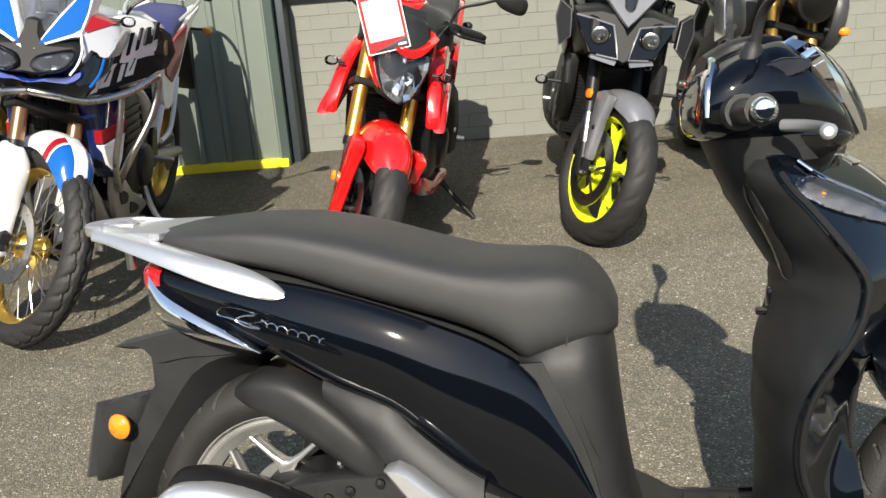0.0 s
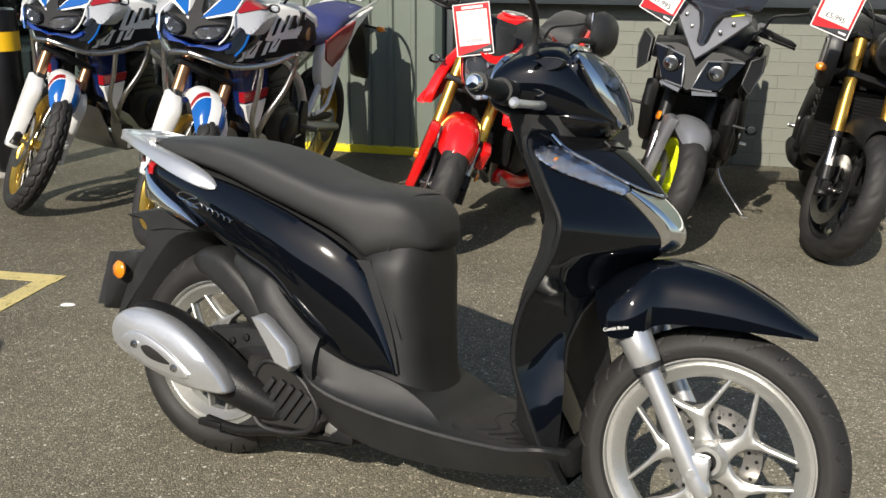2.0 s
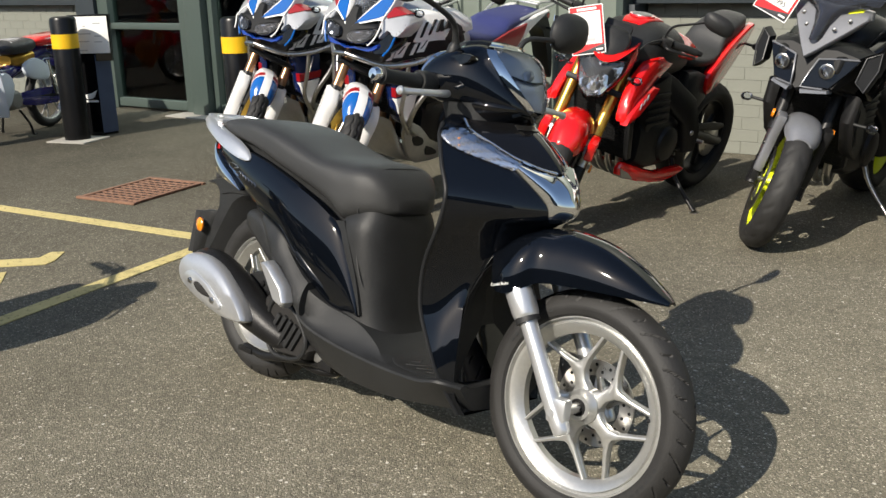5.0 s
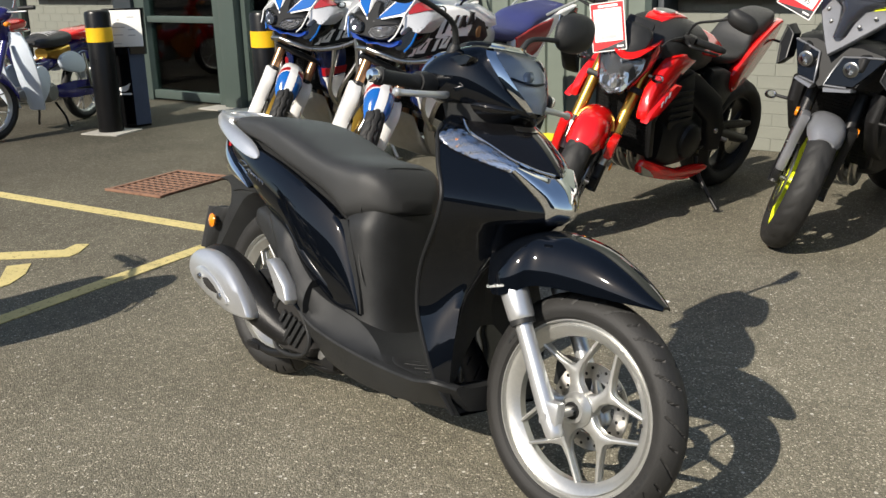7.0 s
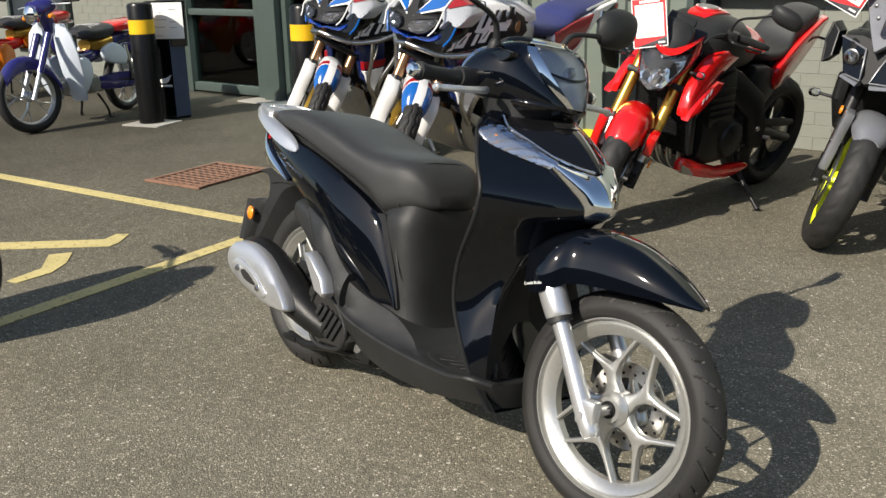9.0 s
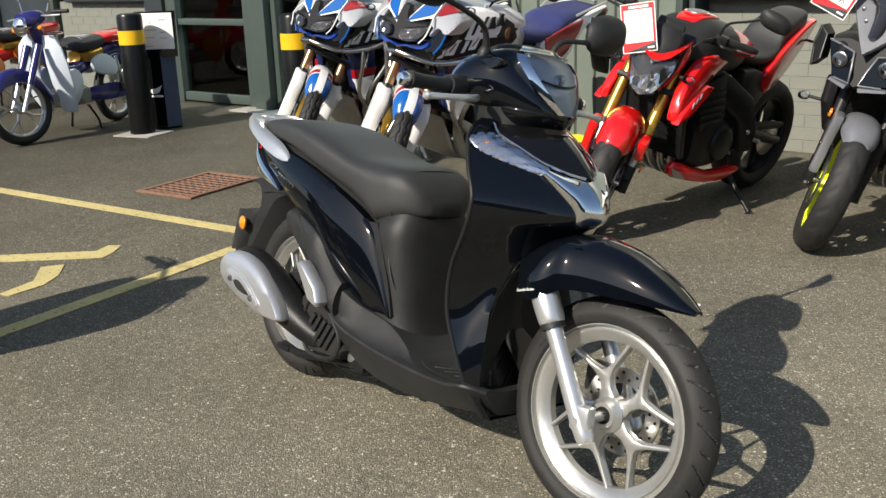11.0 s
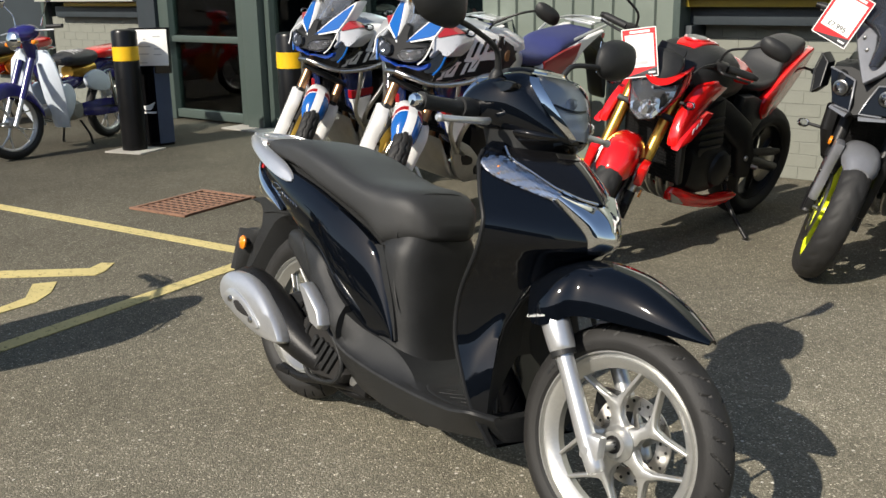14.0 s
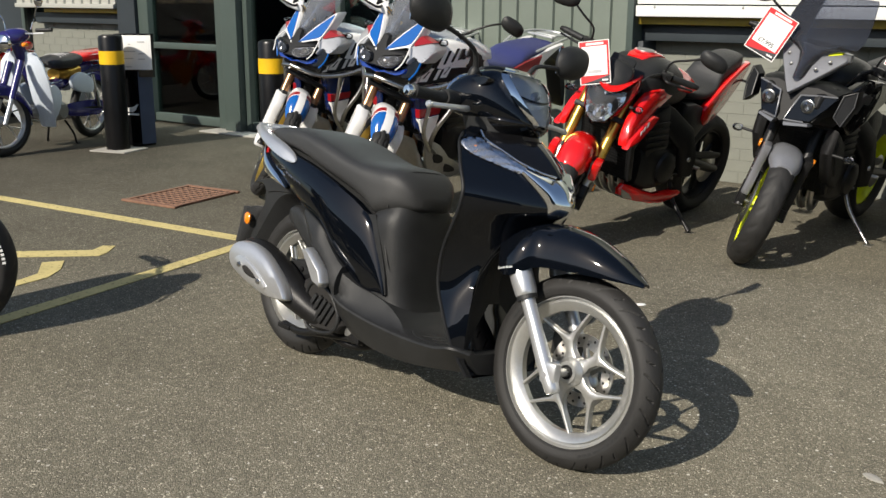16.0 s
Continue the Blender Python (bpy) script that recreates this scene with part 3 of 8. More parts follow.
mullion(-6.34, 0.15)
mullion(-5.2, 0.14)
mullion(-5.0, 0.21, 5.62, 5.86)
mullion(-4.86, 0.06)
mullion(-3.70, 0.06)
mullion(-2.46, 0.07)
for x0, x1 in ((-6.265, -5.27),):
    part("transom", strip(x0, x1, 5.72, 5.82, 0.765, 0.822, 0.004), GREEN_FRAME, shopfront)
    part("kick_rail", strip(x0, x1, 5.72, 5.82, 0.02, 0.1, 0.004), GREEN_FRAME, shopfront)
for x0, x1 in ((-4.83, -3.73), (-3.67, -2.5)):
    part("kick_rail", strip(x0, x1, 5.72, 5.82, 0.02, 0.1, 0.004), GREEN_FRAME, shopfront)
    part("transom", strip(x0, x1, 5.72, 5.82, 2.06, 2.12, 0.004), GREEN_FRAME, shopfront)
for x0, x1, z0, z1 in ((-6.265, -5.27, 0.1, 0.765), (-6.265, -5.27, 0.822, 2.6), (-4.83, -3.73, 0.1, 2.06), (-3.67, -2.5, 0.1, 2.06), (-4.85, -3.73, 2.12, 2.6), (-3.67, -2.5, 2.12, 2.6)):
    pane = part("pane", strip(x0, x1, 5.765, 5.775, z0, z1, 0.0), WINDOW, shopfront)
    pane.visible_shadow = False
part("threshold", strip(-5.3, -4.3, 5.45, 5.7, -0.02, 0.012, 0.004), CONCRETE, shopfront)
solid("pier", strip(-6.7, -6.42, 5.66, 5.9, -0.02, 4.6, 0.004), SLATE, "dark blue-grey pier beside the glass doors", "pier", kind="structure")

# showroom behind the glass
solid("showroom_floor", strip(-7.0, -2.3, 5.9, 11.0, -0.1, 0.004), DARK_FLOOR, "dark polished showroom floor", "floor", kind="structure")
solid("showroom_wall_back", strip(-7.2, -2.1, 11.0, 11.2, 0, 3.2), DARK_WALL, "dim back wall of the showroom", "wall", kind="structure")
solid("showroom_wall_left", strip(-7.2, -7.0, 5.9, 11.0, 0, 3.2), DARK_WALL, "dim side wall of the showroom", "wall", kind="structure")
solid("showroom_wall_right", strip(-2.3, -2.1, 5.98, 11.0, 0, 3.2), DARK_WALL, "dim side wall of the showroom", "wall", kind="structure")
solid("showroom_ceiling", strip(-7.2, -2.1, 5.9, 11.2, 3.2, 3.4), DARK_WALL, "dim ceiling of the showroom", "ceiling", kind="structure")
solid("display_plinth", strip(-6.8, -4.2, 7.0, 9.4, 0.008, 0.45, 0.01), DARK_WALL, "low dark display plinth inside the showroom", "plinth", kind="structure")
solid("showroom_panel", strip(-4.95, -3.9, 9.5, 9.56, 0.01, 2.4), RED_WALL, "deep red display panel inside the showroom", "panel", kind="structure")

lamp_data = bpy.data.lights.new("showroom_lamp", "AREA")
lamp_data.energy, lamp_data.size, lamp_data.color = 110, 2.5, (0.85, 1.0, 0.97)
showroom_lamp = new("showroom_lamp", lamp_data)
showroom_lamp.matrix_world = look((-4.6, 8.2, 3.12), (-4.6, 8.2001, 0))
ceiling_lamp = thing("ceiling_light", pose(-4.6, 8.2, 3.2), "pale strip light on the dim showroom ceiling", "ceiling light")
part("housing", box(0, 0, -0.02, 1.3, 0.16, 0.04, 0.008), PALE_BOX, ceiling_lamp)

# painted brick dado to the left, with short ribbed sheet over it
wall_left = solid("wall_left", strip(-16.0, -6.71, WALL_Y + 0.012, WALL_Y + 0.25, -0.05, 0.985), MORTAR, "painted brick wall below ribbed sheet metal", "wall", kind="structure")
# sill again, coloured dark for the shadow under the ribbed sheet
solid("sill_shade_left", strip(-8.35, -6.71, 5.78, WALL_Y + 0.25, 0.989, 1.1), SLATE, "dark strip: slate sill with the overhang's shadow in its colour", "trim", kind="structure")
solid("trim_yellow_left", strip(-8.05, -6.71, 5.7, 5.95, 1.104, 1.145), DULL_YELLOW, "dull yellow edge under the ribbed sheet", "trim", kind="structure")
clad_left = solid("wall_cladding_left", corrugated(-8.5, -6.72, 1.2, 4.6, 5.66), GREY_SHEET, "pale ribbed sheet metal with a bolted lip", "wall", kind="structure")
part("lip", strip(-8.5, -6.72, 5.63, 5.9, 1.155, 1.2, 0.004), GREY_SHEET, clad_left)
window_left = solid("window_left", strip(-9.9, -8.6, 5.84, 5.9, 0.3, 2.4, 0.004), SLATE, "dark window with a green frame", "window", kind="structure")
part("window_frame", merge(strip(-8.66, -8.6, 5.8, 5.84, 0.3, 2.4, 0.003), strip(-9.9, -9.84, 5.8, 5.84, 0.3, 2.4, 0.003), strip(-9.84, -8.66, 5.8, 5.84, 0.3, 0.36, 0.003)), GREEN_FRAME, window_left)
solid("wall_upper_left", strip(-16.0, -8.52, 5.7, 5.95, 2.45, 4.6), GREEN_CLAD, "grey-green upper wall", "wall", kind="structure")
solid("roof", strip(-16.2, 9.2, 5.5, 14.0, 4.604, 4.8), SLATE, "dark flat roof edge", "roof", kind="structure")
# out of view; added to darken low reflections in the scooter's paint
solid("unseen_wall_opposite", strip(-26.0, 26.0, -15.3, -15.0, -0.05, 5.0), SLATE, "unseen dark wall, added so that glossy paint reflects a dark horizon", "wall", kind="structure")
solid("wall_back", strip(-16.0, 9.0, 13.7, 13.9, 0, 4.6), GREEN_CLAD, "plain rear wall of the building", "wall", kind="structure")
solid("wall_end_right", strip(8.8, 9.0, 6.13, 13.7, 0, 4.6), GREEN_CLAD, "plain end wall of the building", "wall", kind="structure")
solid("wall_end_left", strip(-16.0, -15.8, 6.13, 13.7, 0, 4.6), GREEN_CLAD, "plain end wall of the building", "wall", kind="structure")


# ---- marks on the ground ----
def paint_mark(points, label):
    bm = bmesh.new()
    vs = [bm.verts.new((x, y, 0.004)) for x, y in points]
    f = bm.faces.new(vs)
    r = bmesh.ops.extrude_face_region(bm, geom=[f])
    for v in r["geom"]:
        if isinstance(v, bmesh.types.BMVert):
            v.co.z = 0.001
    return solid("road_marking", bm, ROAD_YELLOW, label, "road marking", "yellow bay lines", "structure")


def band(ax, ay, bx, by, w, label):
    d = Vector((bx - ax, by - ay, 0)).normalized() * (w / 2)
    return paint_mark([(ax - d.y, ay + d.x), (ax + d.y, ay - d.x), (bx + d.y, by - d.x), (bx - d.y, by + d.x)], label)


band(-6.2, 2.32, -1.62, 2.63, 0.085, "worn yellow bay line across the tarmac")
band(-1.665, 2.585, -1.47, 0.2, 0.085, "worn yellow bay line meeting another at a corner")
LETTER = [(-2.18, 2.12), (-2.09, 2.0), (-2.078, 1.945), (-2.377, 1.697), (-2.75, 1.39), (-2.84, 1.46), (-2.479, 1.762), (-2.2, 1.995), (-2.235, 2.083)]
paint_mark(LETTER, "worn yellow painted letter stroke")
paint_mark([(-2.192, 1.7), (-2.135, 1.785), (-2.01, 1.68), (-1.935, 1.56), (-1.93, 1.4), (-1.99, 1.39), (-2.03, 1.57)], "worn yellow painted letter stroke")


# ---- drain grate ----
def drain_grate():
    root = thing("drain_grate", pose(-2.92, 3.2, 0.0, 0, 0, 5), "rusty cast-iron drain grate set in tarmac", "drain grate")
    w, h = 0.42, 0.57
    # flat plate on the tarmac; the pit's shade is only its colour
    part("pit", box(0, 0, 0.0035, w, h, 0.005), HOLE_SHADE, root, "dark plate standing for the shaded pit below the bars")
    part("frame", merge(box(0, h / 2, 0.008, w + 0.05, 0.03, 0.014, 0.003), box(0, -h / 2, 0.008, w + 0.05, 0.03, 0.014, 0.003), box(w / 2, 0, 0.008, 0.03, h - 0.032, 0.014, 0.003), box(-w / 2, 0, 0.008, 0.03, h - 0.032, 0.014, 0.003)), RUST, root)
    a = part("bar", box(0, 0, 0, w - 0.032, 0.017, 0.005, 0.001), RUST, root, m=pose(0, -h / 2 + 0.055, 0.0088))
    for i in range(1, 10):
        b = new("bar", a.data)
        b.parent, b.matrix_local = root, pose(0, -h / 2 + 0.055 + i * 0.05, 0.0088)
    c = part("cross_bar", box(0, 0, 0, 0.015, h - 0.032, 0.004, 0.001), RUST, root, m=pose(-w / 2 + 0.06, 0, 0.008))
    for i in range(1, 6):
        b = new("cross_bar", c.data)
        b.parent, b.matrix_local = root, pose(-w / 2 + 0.06 + i * 0.06, 0, 0.008)


drain_grate()


# ---- bollards and sign stand ----
def bollard():
    root = thing("bollard", pose(-4.96, 4.255, 0), "black steel bollard with a yellow band on a concrete pad", "bollard", "bollards at the doors")
    r = 0.1
    part("post", lathe([(0.0001, 0), (r, 0), (r, 0.94), (r - 0.008, 0.958), (r - 0.03, 0.968), (0.0001, 0.968)], 32), BLACK_POST, root, m=pose(0, 0, 0, 90))
    part("band", lathe([(r + 0.0015, 0.725), (r + 0.0015, 0.835), (r - 0.004, 0.836), (r - 0.004, 0.724)], 32), YELLOW_BAND, root, "yellow reflective band", m=pose(0, 0, 0, 90))
    part("pad", box(0.02, -0.02, 0.004, 0.36, 0.32, 0.012, 0.003), CONCRETE, root, m=pose(0, 0, 0, 0, 0, 14))
    return root


def bollard_row():
    a = bollard()
    copy_thing(a, pose(-3.2, 4.36, 0, 0, 0, 30))


bollard_row()


def sign_stand():
    root = thing("sign_stand", pose(-5.09, 4.45, 0, 0, 0, 28), "black floor stand holding a white price sheet", "sign stand")
    prism = lambda plan, z0, z1: loft([[(x, y, z0) for x, y in plan], [(x, y, z1) for x, y in plan]])
    part("body", prism([(-0.17, -0.02), (0.145, -0.02), (0.225, 0.085), (0.1, 0.14), (-0.17, 0.12)], 0.0, 0.66), GLOSS_BLACK, root, "glossy black wedge-shaped body")
    part("side_face", prism([(0.1465, -0.02), (0.1495, -0.022), (0.231, 0.083), (0.228, 0.085)], 0.02, 0.65), mat("blue_grey_panel", (0.05, 0.07, 0.12), 0.3), root, "blue-grey side face")
    turn = pose(0.13, 0.0, 0, 0, 0, 8)
    part("panel", pillow([(-0.17, 0.6), (-0.17, 0.97), (0.16, 0.97), (0.15, 0.6)], 0.03, -0.021, 0.004, 1), GLOSS_BLACK, root, "", turn)
    sheet = part("price_sheet", box(0, -0.027, 0.81, 0.29, 0.006, 0.29, 0.001), PAPER, root, "white printed sheet", turn)
    for z, w, x in ((0.9, 0.06, 0.06), (0.88, 0.02, -0.04), (0.82, 0.12, -0.05), (0.80, 0.05, 0.06), (0.76, 0.1, -0.06), (0.755, 0.06, 0.06), (0.69, 0.08, -0.07)):
        part("print_line", box(x, -0.0312, z, w, 0.002, 0.008), PALE_INK, sheet)
    wing = [(-0.07, 0.33), (0.0, 0.345), (0.05, 0.37), (0.035, 0.345), (0.03, 0.33), (0.02, 0.315), (0.0, 0.30), (-0.04, 0.298)]
    part("emblem", pillow([(x + 0.085, z) for x, z in wing], -0.021, -0.0275, 0.001, 1), PAPER, root, "white wing-shaped emblem")
    part("emblem_bar", box(0.085, -0.0245, 0.28, 0.1, 0.006, 0.016), PAPER, root)


sign_stand()


# ---- litter on the tarmac ----
def litter(name, x, y, outline, material, label, turn=0.0):
    solid(name, moved(pillow(outline, 0.0, -0.006, 0.004, 2, 0.002), pose(x, y, 0.0005, 90, 0, turn) @ pose(0, 0, 0, 180)), material, label, "litter", "scraps on the tarmac")


litter("paper_scrap", -1.405, 2.38, [(-0.026, -0.008), (-0.012, -0.014), (0.016, -0.01), (0.027, 0.002), (0.012, 0.012), (-0.016, 0.01)], PAPER, "crumpled white paper scrap lying on tarmac", 10)
litter("paper_scrap", 0.48, 2.79, [(-0.02, -0.008), (0.018, -0.01), (0.026, 0.006), (-0.012, 0.012)], PAPER, "small white paper scrap lying on tarmac", 40)
litter("dry_leaf", 1.64, 1.71, [(-0.03, -0.008), (0.0, -0.016), (0.034, 0.0), (0.0, 0.016), (-0.024, 0.01)], CONCRETE, "pale dry leaf lying on tarmac", -30)


# ---- the scooter ----
def both_sides(name, make, material, parent, label="", m=None, angle=40):
    """The same part on the right (as made) and mirrored on the left."""
    a = part(name, make(), material, parent, label, m, angle)
    b = part(name, mirrored(make()), material, parent, label, m, angle)
    return a, b


SHIELD = [  # z, x of the outer edge, half width, x of the middle
    (0.19, 1.035, 0.15, 1.09), (0.28, 0.995, 0.19, 1.09), (0.37, 0.957, 0.204, 1.08), (0.435, 0.934, 0.21, 1.075), (0.5, 0.933, 0.216, 1.075), (0.56, 0.948, 0.224, 1.082), (0.62, 0.98, 0.236, 1.1), (0.655, 0.998, 0.242, 1.13),
    (0.69, 1.009, 0.245, 1.178), (0.735, 1.01, 0.244, 1.171), (0.788, 0.975, 0.23, 1.143), (0.831, 0.942, 0.208, 1.106), (0.856, 0.92, 0.191, 1.075), (0.88, 0.905, 0.168, 1.045), (0.905, 0.9, 0.13, 1.0)]
SHIELD_FINE = spline(SHIELD, 6)


def shield_at(z, f, off=0.0):
    """A point of the front shield's outside at height z; f from -1 (right edge) to 1 (left edge)."""
    zs = [s[0] for s in SHIELD_FINE]
    xe, w, xm = (float(np.interp(z, zs, [s[i] for s in SHIELD_FINE])) for i in (1, 2, 3))
    f = max(-1.0, min(1.0, f))
    rise = 1 - abs(f) ** 1.35
    low = max(0.0, min(1.0, (0.655 - 0.3 * max(0.0, abs(f) - 0.2) - z) / 0.17))
    low = low * low * (3 - 2 * low)
    # lower down an upright flank runs forward from the edge, with a hollow for the wheel between the flanks
    lip, a = max(1.03, xe + 0.015), abs(f)
    plan = lambda q: float(np.interp(q, (0.92, 0.96, 1.0, 1.03, 1.05), (0.215, 0.205, 0.188, 0.168, 0.152)))
    if a > 0.6:
        xl = xe + (lip - xe) * (1 - a) / 0.4
        yl = w * plan(xl) / plan(xe)
    else:
        xl = lip - 0.07 * (1 - a / 0.6) ** 0.6
        yl = w * plan(lip) / plan(xe) * a / 0.6
    x = (xe + (xm - xe) * rise) * (1 - low) + xl * low
    y = a * w * (1 - low) + yl * low
    n = Vector((1.0, 1.5 * f, 0.15)).normalized()
    return Vector((x, math.copysign(y, f), z)) + n * off


def sheet_over(rows):
    """A single curved sheet over rows of points."""
    bm = bmesh.new()
    vs = [[bm.verts.new(tuple(p)) for p in r] for r in rows]
    for a, b in zip(vs, vs[1:]):
        for j in range(len(a) - 1):
            bm.faces.new((a[j], a[j + 1], b[j + 1], b[j]))
    return bm


def shield_patch(upper, lower, off, thick=0.012, k=6, m=7, jag=0.0, sheet=False, dome=0.6):
    """A cover that lies on the shield between an upper and a lower edge, each a row of (z, f)."""
    rings = []
    for i, (a, b) in enumerate(zip(spline(upper, k), spline(lower, k))):
        out, inn = [], []
        for j in range(m):
            s = j / (m - 1)
            z, f = b + (a - b) * s
            out.append(shield_at(z, f, off * (1 - dome * (2 * s - 1) ** 2) + jag * ((i * 7 + j * 5) % 3 - 1)))
            inn.append(shield_at(z, f, -thick))
        rings.append(out if sheet else out + inn[::-1])
    return sheet_over(rings) if sheet else loft(rings)


def ribbon(a, b, thick, k=4):
    """A flat strip between two curves on one side, thick in y."""
    return loft([[tuple(p), tuple(q), (q[0], q[1] + thick, q[2]), (p[0], p[1] + thick, p[2])] for p, q in zip(spline(a, k), spline(b, k))])


def scooter():
    root = thing("scooter", pose(-0.38, 1.551, 0.0, -10.5, 0, -11.5), "glossy dark navy scooter with black seat, leaning on its side stand", "scooter")
    steer = Matrix.Translation((0.93, 0, 0.9)) @ Matrix.Rotation(radians(4), 4, Vector((-math.sin(radians(27)), 0, math.cos(radians(27))))) @ Matrix.Translation((-0.93, 0, -0.9))
    T = Matrix.Translation

    # rear wheel
    rw = T((0.045, 0, 0.262))
    rt = part("rear_tyre", road_tyre(0.267, 0.104, 0.187), RUBBER, root, "black rear tyre with slanted tread", rw, 30)
    part("rim", stepped_rim(0.193, 0.075, 0.152), RIM_SILVER, rt, "silver cast rim with a stepped lip", None, 30)
    part("spokes", merge(forked_spokes(0.158, 0.3, 0.03), lathe([(0.0001, -0.05), (0.045, -0.045), (0.06, -0.02), (0.06, 0.02), (0.045, 0.05), (0.0001, 0.05)], 30)), RIM_SILVER, rt)
    part("brake_drum", lathe([(0.0001, 0.05), (0.07, 0.05), (0.085, 0.03), (0.085, 0.015), (0.0001, 0.015)], 30), ALLOY, rt)

    # front wheel, turned with the bars
    fw = steer @ T((1.295, 0, 0.268))
    ft = part("front_tyre", road_tyre(0.273, 0.09, 0.208), RUBBER, root, "black front tyre with slanted tread", fw, 30)
    part("rim", stepped_rim(0.214, 0.068, 0.17), RIM_SILVER, ft, "silver cast rim with a stepped lip", None, 30)
    part("spokes", forked_spokes(0.176, 0.628), RIM_SILVER, ft, "five broad forked silver spokes")
    part("hub", lathe([(0.0001, -0.03), (0.019, -0.03), (0.021, -0.036), (0.03, -0.036), (0.034, -0.026), (0.042, -0.018), (0.043, 0.018), (0.03, 0.032), (0.0001, 0.032)], 36), RIM_SILVER, ft)
    part("brake_disc", disc(0.104, 0.066, 0.004, centre_y=0.042), STEEL, ft)
    tagged(part("disc_holes", disc_holes(0.104, 0.066, 0.004, 0.042, 30), ENGINE, ft), kind="stuff")
    part("axle", rod((0, -0.1, 0), (0, 0.1, 0), 0.0125), ALLOY, ft)
    part("axle_seal", lathe([(0.013, -0.0375), (0.02, -0.0375), (0.02, -0.03), (0.013, -0.03)], 24), ENGINE, ft)
    tagged(part("sidewall_lettering", merge(*[moved(box(0, -0.0432, 0.232, 0.011, 0.003, 0.01), pose(0, 0, 0, 0, q, 0)) for q in [i * 4.2 - 60 for i in range(9)] + [i * 4.2 + 110 for i in range(12)]]), MATT_BLACK, ft, "raised sidewall marks"), kind="stuff")
    part("axle_nut", moved(lathe([(0.0001, -0.058), (0.012, -0.058), (0.013, -0.04), (0.0001, -0.04)], 8), T((0, 0, 0))), ENGINE, ft)
    part("valve", rod((0.196, 0.0, 0.02), (0.168, -0.018, 0.016), 0.004), ENGINE, ft)
    part("caliper", box(-0.075, 0.066, 0.055, 0.09, 0.045, 0.075, 0.012), MATT_BLACK, ft)

    # fork legs
    for s in (-1, 1):
        y = s * 0.098
        leg = part("fork_leg", tube([(1.165, y, 0.455, 0.021), (1.2, y, 0.395, 0.0205), (1.26, y, 0.29, 0.0225), (1.30, y, 0.225, 0.0215), (1.306, y, 0.215, 0.014)], 0.02, 16, 3), SILVER, root, "silver telescopic fork leg", steer)
        part("dust_cover", tube([(1.122, y, 0.53, 0.03), (1.129, y, 0.518, 0.0335), (1.16, y, 0.464, 0.0315), (1.165, y, 0.455, 0.027)], 0.03, 18, 2), SILVER, leg)
        part("seal", tube([(1.163, y, 0.458, 0.0295), (1.17, y, 0.446, 0.0295)], 0.03, 18, 1), MATT_BLACK, leg)
        part("axle_clamp", merge(box(1.285, y, 0.268, 0.05, 0.034, 0.06, 0.01), moved(lathe([(0.0001, -0.024), (0.009, -0.024), (0.01, -0.015), (0.0001, -0.015)], 8), T((1.278, y, 0.262)))), SILVER, leg)
    for s in (-1, 1):
        part("fork_shroud", tube([(1.085, s * 0.085, 0.6, 0.02), (1.115, s * 0.09, 0.545, 0.024)], 0.03, 16, 1), GLOSS_BLACK, root, "", steer)
    words("Combi Brake", 0.0095, PAPER, root, steer @ Matrix.Translation((1.102, -0.1365, 0.524)) @ pose(0, 0, 0, 90, 0, 0) @ pose(0, 0, 0, 0, 0, 16), "fork_lettering", "small white lettering")

    # front mudguard
    part("front_mudguard", arch([(1.045, 0.575, 0.6, 0.1), (1.06, 0.535, 0.618, 0.116), (1.085, 0.506, 0.638, 0.13), (1.12, 0.506, 0.653, 0.135), (1.148, 0.52, 0.662, 0.125), (1.175, 0.538, 0.665, 0.105), (1.22, 0.545, 0.664, 0.095), (1.30, 0.548, 0.648, 0.084), (1.38, 0.548, 0.612, 0.066), (1.44, 0.546, 0.575, 0.042), (1.472, 0.543, 0.553, 0.016)], 0.006, 5, 21, 2.7), NAVY, root, "glossy navy front mudguard", steer)

    # front shield
    rings = []
    for z, xe, w, xm in SHIELD_FINE:
        front = [shield_at(z, -1 + 2 * j / 36) for j in range(37)]
        back = [Vector((xe - 0.012 + (xm - xe) * 0.25 * (1 - abs(f) ** 2), f * w * 0.97, z)) for f in (1 - 2 * j / 36 for j in range(37))]
        rings.append(front + back)
    part("front_shield", loft(rings), NAVY, root, "glossy navy front shield", angle=50)
    rings = []
    for z, xe, w, xm in SHIELD_FINE[:-2]:
        d = float(np.interp(z, (0.19, 0.28, 0.34, 0.42, 0.52, 0.6, 0.7, 0.78, 0.84, 0.9), (0.07, 0.11, 0.08, 0.045, 0.045, 0.075, 0.1, 0.09, 0.075, 0.06)))
        fs = [-1 + 2 * j / 24 for j in range(25)]
        back = [(xe - 0.006 - (d - 0.006) * max(0.0, 1 - abs(f) ** 2.2) ** 0.9, f * (w - 0.003), z) for f in fs]
        rings.append(back + [(xe - 0.002, f * (w - 0.003), z) for f in reversed(fs)])
    part("inner_shield", loft(rings), MATT_BLACK, root, "matt black inside of the leg shield")
    edge = lambda: tube([(xe - 0.002, -w + 0.001, z, 0.0055) for z, xe, w, xm in SHIELD[:-1]], 0.005, 8, 4)
    both_sides("edge_trim", edge, NOSE_GREY, root, "grey edge strip")
    LU, LL = [(0.862, -0.985), (0.872, -0.9), (0.871, -0.76), (0.845, -0.56), (0.806, -0.36)], [(0.848, -0.985), (0.83, -0.9), (0.815, -0.76), (0.8, -0.58), (0.789, -0.46)]
